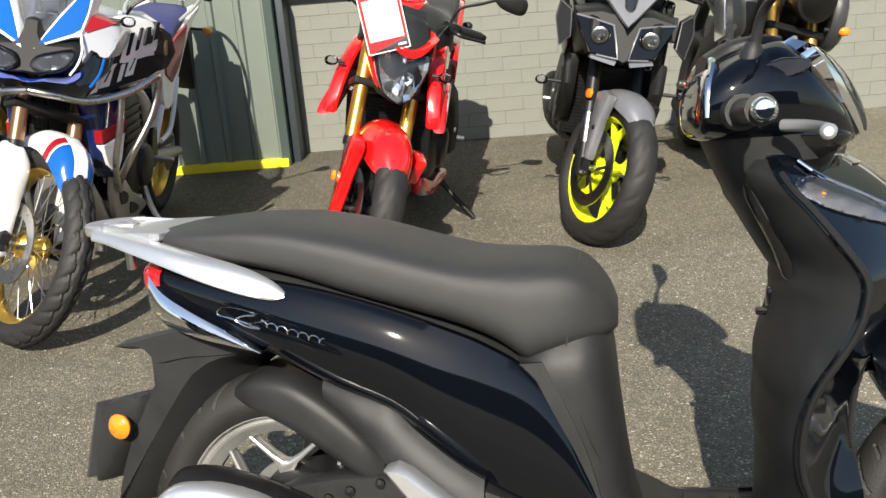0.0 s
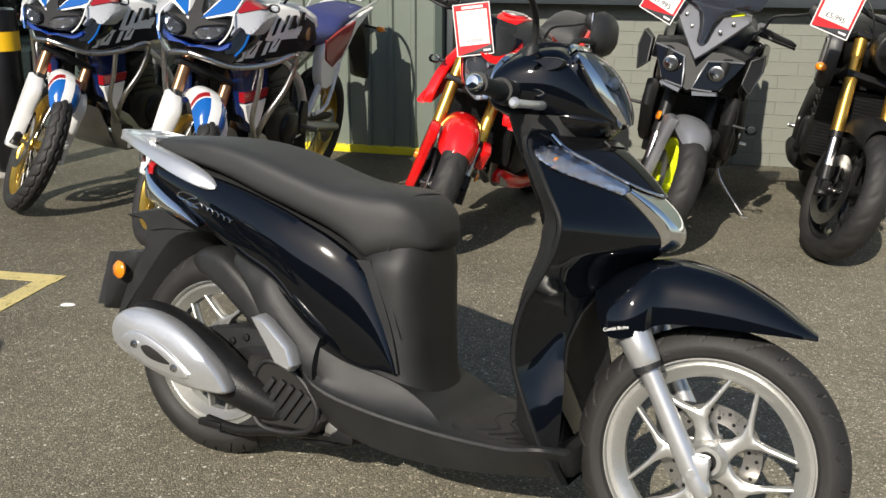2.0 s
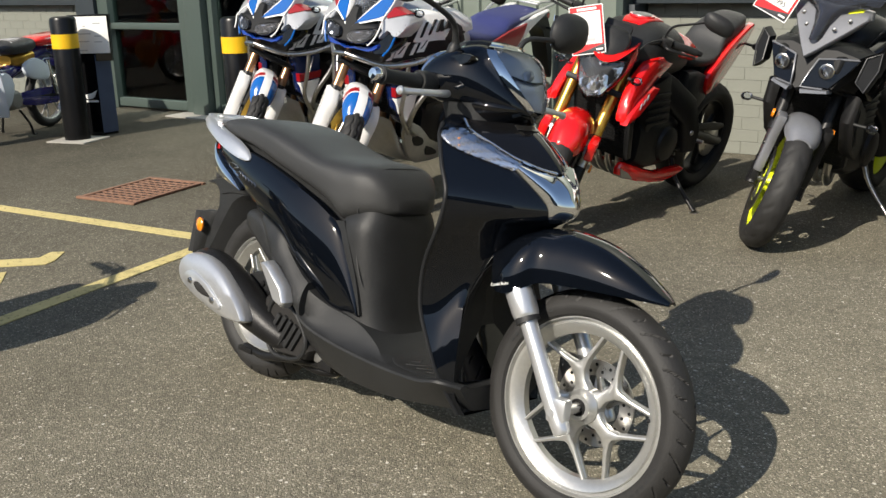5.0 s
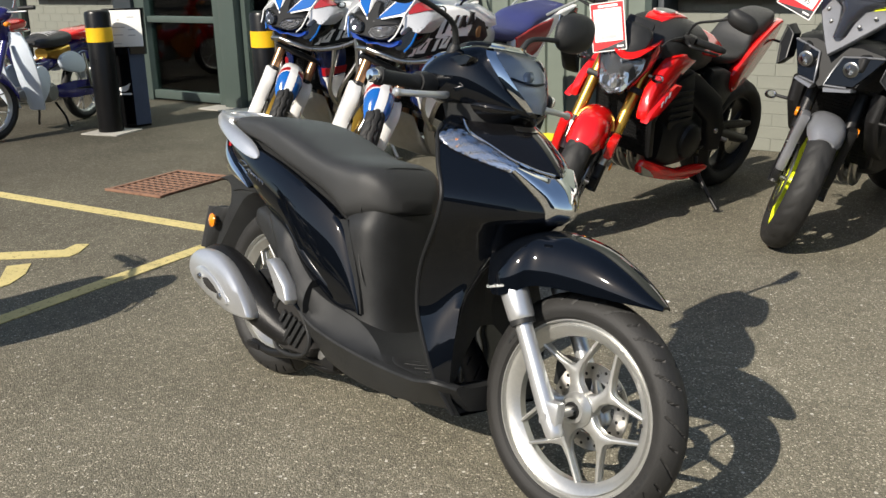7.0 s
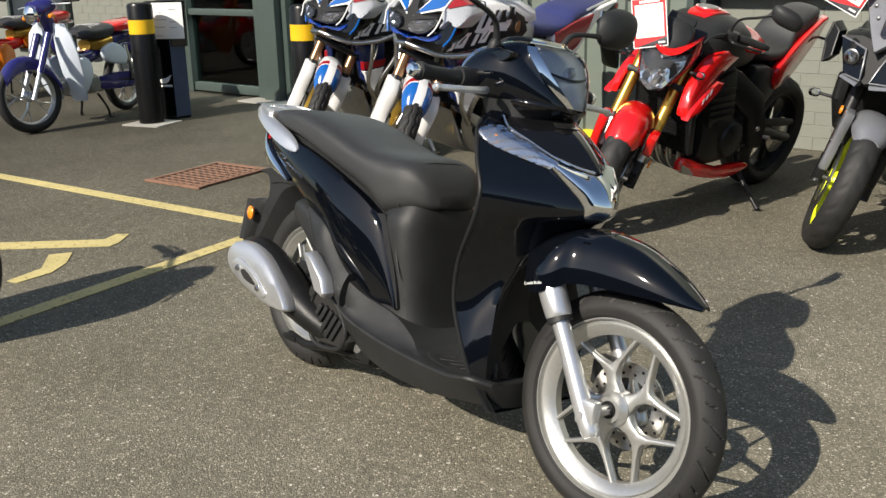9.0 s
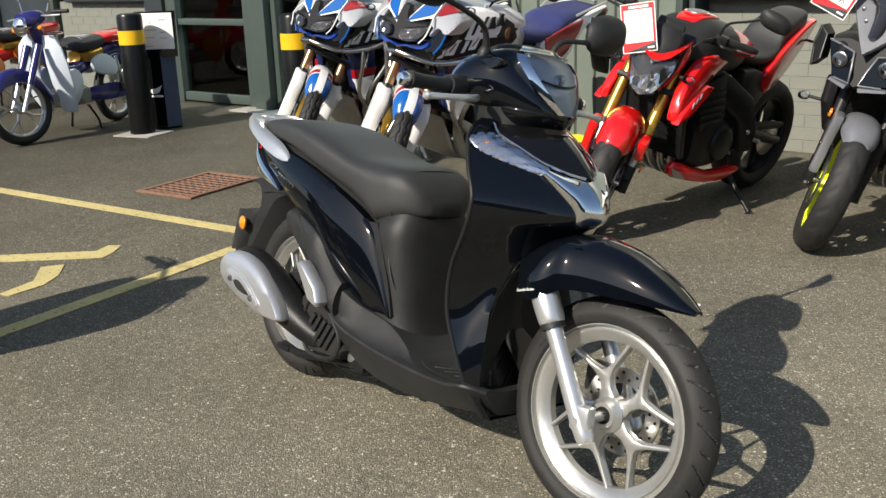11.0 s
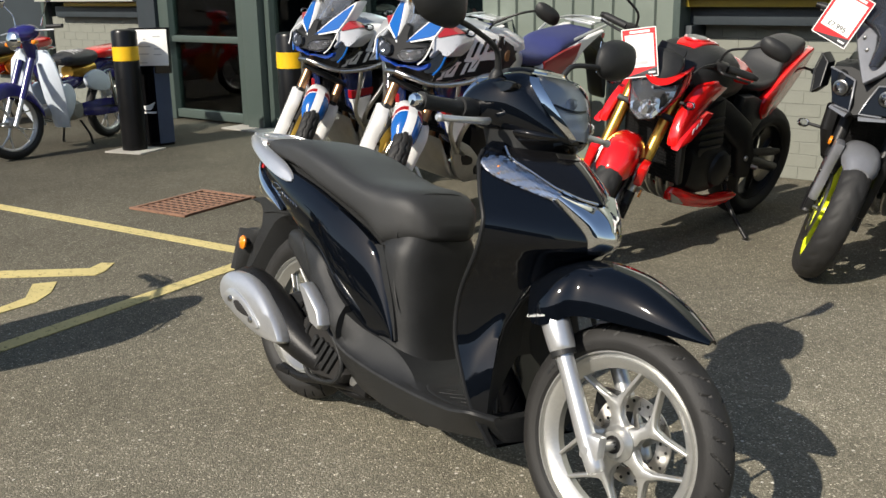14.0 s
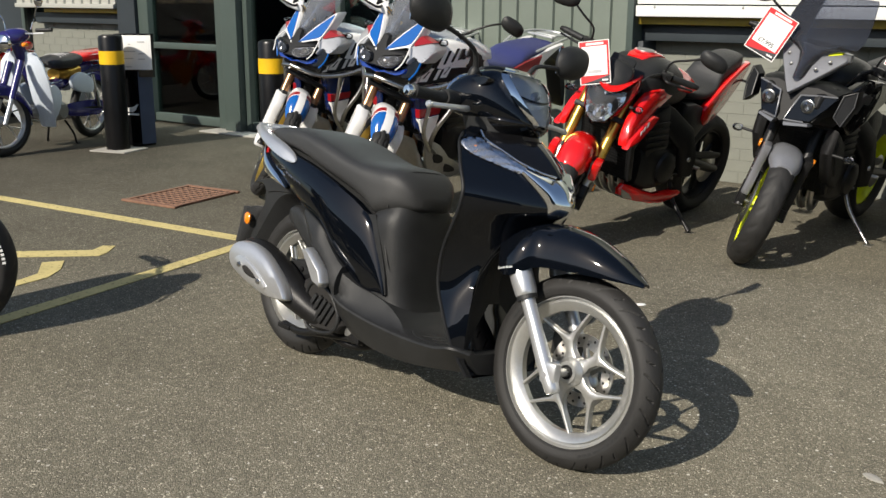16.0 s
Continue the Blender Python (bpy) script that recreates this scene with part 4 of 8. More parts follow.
    both_sides("indicator_bowl", lambda: shield_patch(LU, LL, 0.0045, 0.012, 4, 9, 0.003), FACETS, root, "bright faceted indicator bowl", None, 2)
    both_sides("indicator_lens", lambda: shield_patch(LU, LL, 0.011, 0.001, sheet=True), LENS, root, "clear front indicator lens")
    for s in (-1, 1):
        part("indicator_bulb", moved(lathe([(0.0001, -0.005), (0.0035, -0.003), (0.0045, 0.003), (0.0001, 0.005)], 10), T(shield_at(0.848, s * 0.84, 0.003))), ORANGE_LENS, root)
    CU, CL = [(0.806, -0.36), (0.8, -0.28), (0.795, -0.2), (0.79, -0.1), (0.787, 0.0)], [(0.789, -0.46), (0.757, -0.35), (0.72, -0.235), (0.681, -0.17), (0.668, 0.0)]
    both_sides("chrome_garnish", lambda: shield_patch(CU, CL, 0.02, 0.004, 6, 13, dome=0.95), CHROME, root, "chrome V-shaped garnish")
    part("nose_panel", loft([[shield_at(z, f, 0.0065) for f in np.linspace(-h, h, 15)] + [shield_at(z, f, -0.01) for f in np.linspace(h, -h, 15)] for z, h in ((0.79, 0.04), (0.8, 0.22), (0.82, 0.4), (0.845, 0.54), (0.87, 0.7), (0.895, 0.8))]), GLOSS_BLACK, root, "glossy black nose panel")
    part("wheel_well_liner", loft([[shield_at(z, f, 0.0045) for f in np.linspace(-h, h, 25)] + [shield_at(z, f, -0.006) for f in np.linspace(h, -h, 25)] for z, h in ((0.195, 0.58), (0.25, 0.58), (0.32, 0.58), (0.4, 0.58), (0.48, 0.54), (0.54, 0.45), (0.58, 0.3))]), MATT_BLACK, root, "matt black liner behind the front wheel")
    part("name_bar", loft([[shield_at(z, f, 0.009) for f in np.linspace(-0.22, 0.22, 9)] + [shield_at(z, f, 0.004) for f in np.linspace(0.22, -0.22, 9)] for z in (0.882, 0.892)]), STEEL, root, "small bright bar in place of a name")
    both_sides("nose_rim", lambda: tube([(*shield_at(z, -f, 0.0065), 0.0032) for z, f in ((0.79, 0.06), (0.8, 0.24), (0.82, 0.42), (0.845, 0.56), (0.87, 0.72), (0.895, 0.82))], 0.003, 8, 4), CHROME, root, "thin bright rim of the nose panel")
    part("front_core", loft(rings_z([(0.24, 0.96, 0.985, 0.06), (0.5, 0.93, 0.97, 0.08), (0.7, 0.98, 1.05, 0.09), (0.82, 0.93, 1.0, 0.09)], 3)), MATT_BLACK, root)
    part("neck", loft(rings_z([(0.72, 0.91, 0.99, 0.08), (0.76, 0.885, 0.99, 0.09), (0.80, 0.862, 0.985, 0.1), (0.84, 0.84, 0.98, 0.105), (0.88, 0.82, 0.98, 0.11), (0.94, 0.795, 0.985, 0.12)], 3)), MATT_BLACK, root, "", steer)
    part("key_panel", pillow([(0.855, 0.86), (0.94, 0.82), (0.97, 0.755), (0.96, 0.7), (0.925, 0.7), (0.9, 0.76)], -0.06, -0.108, 0.012, 3), GLOSS_BLACK, root, "glossy black key panel")
    part("key_switch", lathe([(0.0001, -0.012), (0.014, -0.012), (0.017, 0), (0.0001, 0)], 16), CHROME, root, "", T((0.93, -0.106, 0.775)))
    part("bag_hook", merge(box(0.925, 0, 0.655, 0.04, 0.03, 0.05, 0.008), box(0.908, 0, 0.638, 0.04, 0.02, 0.012, 0.004)), GLOSS_BLACK, root)

    # handlebar cowl, lamp, grips, mirrors
    part("handlebar_cowl", loft(rings_x([(0.778, 0.945, 0.985, 0.11), (0.786, 0.93, 1.02, 0.148), (0.815, 0.92, 1.05, 0.16), (0.86, 0.913, 1.072, 0.158), (0.905, 0.908, 1.08, 0.148), (0.935, 0.906, 1.066, 0.134), (0.96, 0.907, 1.042, 0.118), (0.985, 0.909, 1.01, 0.098), (1.01, 0.912, 0.975, 0.074), (1.028, 0.915, 0.945, 0.048), (1.036, 0.918, 0.93, 0.02)], 2.7, 44, 5)), NAVY, root, "glossy navy handlebar cowl", steer)
    part("cowl_lower", loft(rings_z([(0.86, 0.83, 0.97, 0.085), (0.885, 0.825, 0.99, 0.095), (0.91, 0.82, 1.02, 0.108), (0.93, 0.81, 1.03, 0.115), (0.945, 0.81, 1.0, 0.11)], 2.6, 32)), GLOSS_BLACK, root, "glossy black underside of the cowl", steer)
    part("dash_rim", tube([(0.79, -0.15, 0.96, 0.004), (0.793, -0.142, 1.005, 0.006), (0.805, -0.1, 1.043, 0.007), (0.81, 0, 1.053, 0.007), (0.805, 0.1, 1.043, 0.007), (0.793, 0.142, 1.005, 0.006), (0.79, 0.15, 0.96, 0.004)], 0.006, 8, 6), CHROME, root, "bright rim of the instrument panel", steer)
    part("meter_visor", loft(rings_x([(0.8, 1.03, 1.06, 0.06), (0.84, 1.05, 1.082, 0.08), (0.9, 1.055, 1.088, 0.075), (0.93, 1.05, 1.07, 0.05)], 3, 24, 4)), MATT_BLACK, root, "matt black ribbed meter visor", steer)
    for i in range(5):
        part("visor_rib", tube([(0.835 + 0.02 * i, -0.06, 1.078, 0.002), (0.84 + 0.02 * i, 0, 1.089 - 0.0006 * (i - 2) ** 2, 0.0025), (0.835 + 0.02 * i, 0.06, 1.078, 0.002)], 0.002, 6, 4), MATT_BLACK, root, "", steer)
    for s in (-1, 1):
        part("cowl_vent", pillow([(0.86, 1.03), (0.9, 1.045), (0.94, 1.04), (0.93, 1.02), (0.89, 1.012)], s * 0.115, s * 0.1465, 0.004, 2), GLOSS_BLACK, root, "", steer)
        part("mirror_boot", tube([(0.855, s * 0.118, 1.03, 0.019), (0.86, s * 0.12, 1.058, 0.016), (0.862, s * 0.121, 1.07, 0.01)], 0.02, 14, 3), MATT_BLACK, root, "", steer)
    LAMP = [(1.074, 0.945, 0.928, 0.066), (1.064, 0.972, 0.946, 0.098), (1.045, 0.997, 0.961, 0.109), (1.015, 1.024, 0.981, 0.098), (0.98, 1.044, 1.002, 0.077), (0.95, 1.055, 1.024, 0.052), (0.928, 1.056, 1.04, 0.03)]
    lamp_fine = spline(LAMP[::-1], 5)

    def lamp_at(z, f, off=0.0):
        zs = [r[0] for r in lamp_fine]
        xc, xe, w = (float(np.interp(z, zs, [r[i] for r in lamp_fine])) for i in (1, 2, 3))
        return Vector((xe + (xc - xe) * (1 - abs(f) ** 2.2), f * w, z)) + Vector((0.8, 0.45 * f, 0.5)).normalized() * off

    def lamp_skin(z0, z1, f0, f1, off, thick, rows=14, cols=15):
        """A piece of the lamp's curved face; f0 and f1 give its sides at a height."""
        rings = []
        for z in np.linspace(z0, z1, rows):
            fs = np.linspace(f0(z), f1(z), cols)
            rings.append([lamp_at(z, f, off) for f in fs] + [lamp_at(z, f, off - thick) for f in fs[::-1]])
        return loft(rings)
    edge_f = lambda z: float(np.interp(z, (0.928, 0.95, 1.0, 1.045, 1.074), (0.68, 0.75, 0.8, 0.81, 0.78)))
    part("headlamp_body", lamp_skin(0.926, 1.076, lambda z: -1.0, lambda z: 1.0, -0.047, 0.008), ENGINE, root, "", steer)
    both_sides("lamp_strip", lambda: lamp_skin(0.928, 1.06, lambda z: -1.02, lambda z: -edge_f(z), 0.002, 0.03, 14, 7), CHROME, root, "chrome strip beside the headlamp", steer)
    bowl = []
    for z in np.linspace(0.932, 1.068, 18):
        fs = np.linspace(-edge_f(z), edge_f(z), 25)
        deep = [-0.005 - 0.02 * (1 - (f / edge_f(z)) ** 2) * (1 - ((z - 1.0) / 0.068) ** 2) for f in fs]
        bowl.append([lamp_at(z, f, d) for f, d in zip(fs, deep)] + [lamp_at(z, f, d - 0.004) for f, d in zip(fs[::-1], deep[::-1])])
    part("headlamp_bowl", loft(bowl), REFLECTOR, root, "bright smooth headlamp reflector", steer)
    part("bowl_step", tube([(*lamp_at(1.006, f, -0.02 + 0.014 * (f / 0.72) ** 2), 0.003) for f in np.linspace(-0.72, 0.72, 9)], 0.003, 8, 2), ENGINE, root, "", steer)
    part("headlamp_bulb", moved(lathe([(0.0001, -0.016), (0.012, -0.012), (0.014, 0.0), (0.0001, 0.016)], 14), T(lamp_at(1.02, 0.0, -0.014))), SILVER, root, "", steer)
    part("headlamp_lens", sheet_over([[lamp_at(z, f * (edge_f(z) + 0.02), 0.003) for f in np.linspace(-1, 1, 17)] for z in np.linspace(0.93, 1.072, 16)]), LENS, root, "large clear wrap-round headlamp lens", steer)
    part("lamp_brow", lamp_skin(1.066, 1.08, lambda z: -1.0, lambda z: 1.0, 0.004, 0.03, 4, 15), CHROME, root, "chrome strip above the headlamp", steer)
    for s, k, dz in ((-1, 1.0, 0.0), (1, 0.88, -0.028)):
        my = s * (0.372 if s < 0 else 0.312)
        part("grip", lathe([(0.0001, 0), (0.019, 0.0), (0.02, 0.006), (0.0175, 0.012), (0.0168, 0.05), (0.0172, 0.09), (0.0168, 0.115), (0.0215, 0.118), (0.0215, 0.128), (0.0001, 0.128)], 24), MATT_BLACK, root, "black rubber grip", steer @ T((0.832, s * 0.205 * k, 0.966)) @ (Matrix.Rotation(math.pi, 4, "X") if s < 0 else Matrix.Identity(4)))
        part("bar_end", lathe([(0.0001, 0), (0.015, 0), (0.0165, 0.008), (0.0165, 0.018), (0.012, 0.024), (0.0001, 0.025)], 20), CHROME, root, "chrome bar end", steer @ T((0.832, s * (0.205 * k + 0.129), 0.966)) @ (Matrix.Rotation(math.pi, 4, "X") if s < 0 else Matrix.Identity(4)))
        part("grip_collar", lathe([(0.0001, 0), (0.026, 0), (0.028, 0.02), (0.026, 0.05), (0.0001, 0.05)], 20), MATT_BLACK, root, "", steer @ T((0.832, s * 0.155 * k, 0.966)) @ (Matrix.Rotation(math.pi, 4, "X") if s < 0 else Matrix.Identity(4)))
        part("brake_lever", tube([(0.895, s * 0.165 * k, 0.945, 0.009), (0.92, s * 0.2 * k, 0.943, 0.009), (0.93, s * 0.25 * k, 0.94, 0.008), (0.928, s * 0.3 * k, 0.937, 0.0075), (0.915, s * 0.335 * k, 0.935, 0.008), (0.912, s * 0.345 * k, 0.935, 0.011), (0.911, s * 0.352 * k, 0.935, 0.006)], 0.008, 12, 4), SILVER, root, "silver brake lever", steer)
        mir = part("mirror_stalk", tube([(0.862, s * 0.12, 1.03, 0.013), (0.864, s * 0.122, 1.07, 0.009), (0.872, s * 0.15, 1.115, 0.007), (0.888, s * 0.24 * k, 1.14 + dz * 0.5, 0.0065), (0.893, my * 0.86, 1.155 + dz, 0.0075)], 0.008, 12, 5), MATT_BLACK, root, "black mirror stalk", steer)
        rings = []
        for d, w, h in ((-0.012, 0.075, 0.052), (-0.002, 0.078, 0.055), (0.015, 0.07, 0.048), (0.027, 0.048, 0.033), (0.032, 0.014, 0.01)):
            ring = []
            for i in range(28):
                a = 2 * math.pi * i / 28
                ring.append((0.893 + d, my + w * math.copysign(abs(math.cos(a)) ** 0.8, math.cos(a)), 1.185 + dz + h * math.copysign(abs(math.sin(a)) ** 0.8, math.sin(a)) + 0.12 * (s * w * math.cos(a))))
            rings.append(ring)
        head = part("mirror_head", loft(rings), MATT_BLACK, mir, "rounded black mirror back")
        part("mirror_glass", box(0.8795, my, 1.185 + dz, 0.002, 0.125, 0.082, 0.0), CHROME, mir)

    # rear body
    SIDE = [(-0.17, 0.715, 0.74, 0.085), (-0.10, 0.683, 0.736, 0.128), (0.0, 0.64, 0.732, 0.16), (0.1, 0.598, 0.722, 0.181), (0.2, 0.55, 0.703, 0.19), (0.3, 0.508, 0.675, 0.194), (0.38, 0.44, 0.646, 0.19), (0.45, 0.386, 0.615, 0.18), (0.52, 0.345, 0.567, 0.166), (0.575, 0.335, 0.487, 0.155), (0.615, 0.332, 0.395, 0.148), (0.63, 0.335, 0.345, 0.145)]
    for s in (-1, 1):
        p = part("side_panel", side_shell(SIDE, s, 0.13, 0.02, 6, 15), NAVY, root, "glossy navy side panel with bright script", None, 60)
        fine = spline(SIDE, 6)

        def on_panel(x, z):
            lo, hi, w = (float(np.interp(x, [q[0] for q in fine], [q[i] for q in fine])) for i in (1, 2, 3))
            return (x, s * (w * (1 - 0.13 * abs(2 * min(max((z - lo) / (hi - lo), 0), 1) - 1) ** 2.2) + 0.0012), z)
        swirl = [(0.06, 0.655), (0.03, 0.662), (0.0, 0.667), (0.004, 0.677), (0.03, 0.681), (0.075, 0.672), (0.05, 0.668), (0.035, 0.66), (0.055, 0.65), (0.08, 0.648), (0.06, 0.655), (0.1, 0.662)]
        part("script_stroke", tube([(*on_panel(x, z), 0.0016) for x, z in swirl], 0.0016, 6, 4), CHROME, p, "bright flowing script shape")
        loops = [(u, 2 * math.pi * 6 * u) for u in np.linspace(0, 1, 73)]
        part("script_stroke", tube([(*on_panel(0.085 + 0.11 * u + 0.004 * math.sin(w), 0.658 - 0.028 * u + 0.005 * math.cos(w)), 0.0011) for u, w in loops], 0.0011, 5, 1), CHROME, p)
    part("body_core", loft(rings_x([(-0.17, 0.7, 0.745, 0.08), (0.0, 0.62, 0.76, 0.13), (0.2, 0.5, 0.72, 0.15), (0.35, 0.4, 0.67, 0.155), (0.5, 0.3, 0.6, 0.15), (0.58, 0.28, 0.5, 0.14)], 3)), MATT_BLACK, root)
    # chrome tail flashes and lamp
    both_sides("tail_flash", lambda: side_shell([(-0.14, 0.668, 0.73, 0.128), (-0.11, 0.646, 0.70, 0.143), (-0.05, 0.628, 0.668, 0.158), (0.02, 0.612, 0.635, 0.166), (0.075, 0.602, 0.606, 0.170)], -1, 0.04, 0.03, 5), CHROME, root, "chrome tail flash")
    part("tail_lamp", loft(rings_x([(-0.178, 0.7, 0.73, 0.05), (-0.17, 0.69, 0.745, 0.085), (-0.15, 0.685, 0.75, 0.11), (-0.122, 0.69, 0.745, 0.12)], 3.2)), RED_LENS, root, "red tail lamp")
    # middle cover below the seat
    part("seat_box_cover", loft(rings_z([(0.25, 0.42, 0.72, 0.15), (0.28, 0.43, 0.706, 0.143), (0.335, 0.45, 0.688, 0.138), (0.42, 0.46, 0.674, 0.139), (0.52, 0.47, 0.662, 0.142), (0.575, 0.48, 0.657, 0.139), (0.612, 0.5, 0.65, 0.122), (0.645, 0.52, 0.638, 0.1)], 2.9, 48)), MATT_BLACK, root, "matt black cover below the seat")
    part("cover_crease", tube([(0.6, -0.1385, 0.5, 0.001), (0.615, -0.138, 0.46, 0.0024), (0.632, -0.1355, 0.42, 0.001)], 0.002, 6, 4), MATT_BLACK, root)
    both_sides("cover_edge", lambda: ribbon([(0.5, -0.141, 0.58), (0.556, -0.1445, 0.5), (0.598, -0.142, 0.42), (0.62, -0.1405, 0.342)], [(0.541, -0.1405, 0.584), (0.584, -0.144, 0.5), (0.615, -0.141, 0.42), (0.635, -0.139, 0.342)], 0.02), MATT_BLACK, root, "black edge strip of the seat cover")
    # floor
    rings = []
    for x, yr, zr, yb, zb, ym, zm, zf in spline([(0.33, 0.14, 0.395, 0.11, 0.33, 0.12, 0.43, 0.43), (0.38, 0.165, 0.342, 0.12, 0.26, 0.145, 0.41, 0.41), (0.43, 0.189, 0.305, 0.13, 0.21, 0.168, 0.382, 0.385), (0.47, 0.193, 0.286, 0.135, 0.19, 0.162, 0.362, 0.365), (0.52, 0.192, 0.273, 0.14, 0.175, 0.152, 0.344, 0.347), (0.6, 0.19, 0.261, 0.145, 0.164, 0.143, 0.33, 0.332), (0.66, 0.188, 0.255, 0.147, 0.16, 0.14, 0.312, 0.314), (0.72, 0.187, 0.251, 0.147, 0.16, 0.146, 0.284, 0.286), (0.77, 0.187, 0.249, 0.147, 0.162, 0.158, 0.256, 0.26), (0.85, 0.19, 0.25, 0.145, 0.17, 0.165, 0.25, 0.252), (0.93, 0.196, 0.256, 0.14, 0.182, 0.168, 0.252, 0.252), (1.0, 0.2, 0.272, 0.125, 0.19, 0.165, 0.262, 0.258), (1.045, 0.16, 0.262, 0.1, 0.195, 0.13, 0.257, 0.255)], 4):
        half = [(yb * 0.5, zb - 0.004), (yb, zb), (yb + (yr - yb) * 0.55, zb + (zr - zb) * 0.42), (yr, zr - 0.006), (yr - 0.002, zr), (yr - 0.009, zr + 0.003), (yr - 0.018, zr + 0.004 + 0.12 * (zm - zr)), ((yr + ym) / 2 - 0.004, zr + 0.36 * (zm - zr)), (ym + 0.004, zr + 0.78 * (zm - zr)), (ym, zm), (ym - 0.03, zf), (ym * 0.4, zf)]
        rings.append([(x, -y, z) for y, z in half] + [(x, y, z) for y, z in half[::-1]])
    part("floorboard", loft(rings), MATT_BLACK, root, "matt black floorboard with a sharp-edged side skirt", None, 35)
    both_sides("side_sweep", lambda: side_shell([(0.17, 0.52, 0.557, 0.15), (0.22, 0.485, 0.543, 0.17), (0.26, 0.445, 0.528, 0.182), (0.29, 0.412, 0.515, 0.189), (0.33, 0.38, 0.477, 0.195), (0.38, 0.345, 0.437, 0.201), (0.42, 0.318, 0.41, 0.2045), (0.446, 0.303, 0.395, 0.2045)], -1, 0.06, 0.04, 5, 11, 0.1), MATT_BLACK, root, "matt black sweep below the side panel")
    part("floor_mat", loft(rings_x([(0.775, 0.25, 0.2655, 0.135), (0.8, 0.245, 0.2585, 0.148), (0.86, 0.24, 0.2545, 0.152), (0.93, 0.24, 0.2545, 0.145), (0.955, 0.245, 0.255, 0.12)], 6, 28)), MATT_BLACK, root, "ribbed rubber floor mat")
    for q in (0.8, 0.84, 0.88, 0.92):
        part("mat_rib", tube([(q - 0.02, -0.13, 0.2555, 0.0022), (q + 0.025, -0.08, 0.2555, 0.0022), (q - 0.01, -0.03, 0.2555, 0.0022), (q - 0.01, 0.03, 0.2555, 0.0022), (q + 0.025, 0.08, 0.2555, 0.0022), (q - 0.02, 0.13, 0.2555, 0.0022)], 0.002, 6, 2), MATT_BLACK, root)

    # seat and grab rail
    seat = part("seat", loft(rings_x([(-0.15, 0.76, 0.785, 0.07), (-0.135, 0.752, 0.803, 0.1), (-0.06, 0.745, 0.814, 0.13), (0.04, 0.737, 0.82, 0.147), (0.125, 0.72, 0.816, 0.155), (0.226, 0.688, 0.799, 0.16), (0.34, 0.656, 0.768, 0.159), (0.41, 0.634, 0.752, 0.157), (0.467, 0.607, 0.747, 0.154), (0.512, 0.574, 0.746, 0.15), (0.535, 0.576, 0.746, 0.147), (0.57, 0.587, 0.744, 0.14), (0.6, 0.596, 0.735, 0.129), (0.625, 0.604, 0.717, 0.113), (0.648, 0.611, 0.688, 0.088), (0.662, 0.62, 0.656, 0.055)], 3.5, 56, 5)), VINYL, root, "black textured vinyl two-person seat", None, 55)
    part("seam", merge(*[tube([(-0.1, s * 0.108, 0.79, 0.0018), (0.05, s * 0.142, 0.792, 0.0018), (0.2, s * 0.153, 0.775, 0.0018), (0.33, s * 0.157, 0.73, 0.0018), (0.42, s * 0.152, 0.70, 0.0018)], 0.002, 5, 4) for s in (-1, 1)], tube([(0.58, -0.13, 0.61, 0.0015), (0.59, -0.131, 0.665, 0.0015), (0.598, -0.112, 0.715, 0.0015), (0.6, -0.06, 0.7335, 0.0015), (0.6, 0, 0.7362, 0.0015), (0.6, 0.06, 0.7335, 0.0015), (0.598, 0.112, 0.715, 0.0015), (0.59, 0.131, 0.665, 0.0015), (0.58, 0.13, 0.61, 0.0015)], 0.0015, 5, 4)), VINYL, seat)
    # cast in one: two flat arms, a broad rear plate with slots
    arms = []
    for q in (-1, 1):
        rows = []
        for x, y, z, w, h in spline([(0.125, 0.172, 0.703, 0.004, 0.004), (0.1, 0.17, 0.711, 0.008, 0.014), (0.05, 0.168, 0.727, 0.013, 0.019), (-0.02, 0.162, 0.747, 0.016, 0.018), (-0.1, 0.147, 0.77, 0.017, 0.014), (-0.17, 0.12, 0.787, 0.02, 0.012), (-0.225, 0.088, 0.797, 0.022, 0.011), (-0.262, 0.07, 0.8, 0.02, 0.01)], 5):
            ring = []
            for i in range(14):
                a = 2 * math.pi * (i + 0.5) / 14
                c, t = math.copysign(abs(math.cos(a)) ** 0.55, math.cos(a)), math.copysign(abs(math.sin(a)) ** 0.55, math.sin(a))
                ring.append((x, q * (y + w * c - 0.4 * h * t), z + h * t - 0.25 * w * c))
            rows.append(ring)
        arms.append(loft(rows))
    lie = pose(0, 0, 0, 90, 0, 0)
    bar = moved(pillow([(-0.245, -0.085), (-0.285, -0.066), (-0.306, -0.03), (-0.31, 0.0), (-0.306, 0.03), (-0.285, 0.066), (-0.245, 0.085), (-0.25, 0.055), (-0.268, 0.03), (-0.272, 0.0), (-0.268, -0.03), (-0.25, -0.055)], 0.01, -0.012, 0.006, 3), T((0, 0, 0.802)) @ lie)
    web = moved(pillow([(-0.225, -0.09), (-0.235, 0.0), (-0.225, 0.09), (-0.17, 0.112), (-0.115, 0.12), (-0.105, 0.0), (-0.115, -0.12), (-0.17, -0.112)], 0.008, -0.008, 0.005, 3), T((0, 0, 0.796)) @ lie)
    tie = box(-0.25, 0, 0.8, 0.06, 0.03, 0.016, 0.005)
    part("grab_rail", merge(*arms, bar, web, tie), SILVER, root, "silver cast grab rail with flat arms")
    for q in (-1, 1):
        part("rail_foot", rod((-0.262, q * 0.055, 0.798), (-0.264, q * 0.055, 0.765), 0.008), STEEL, root)
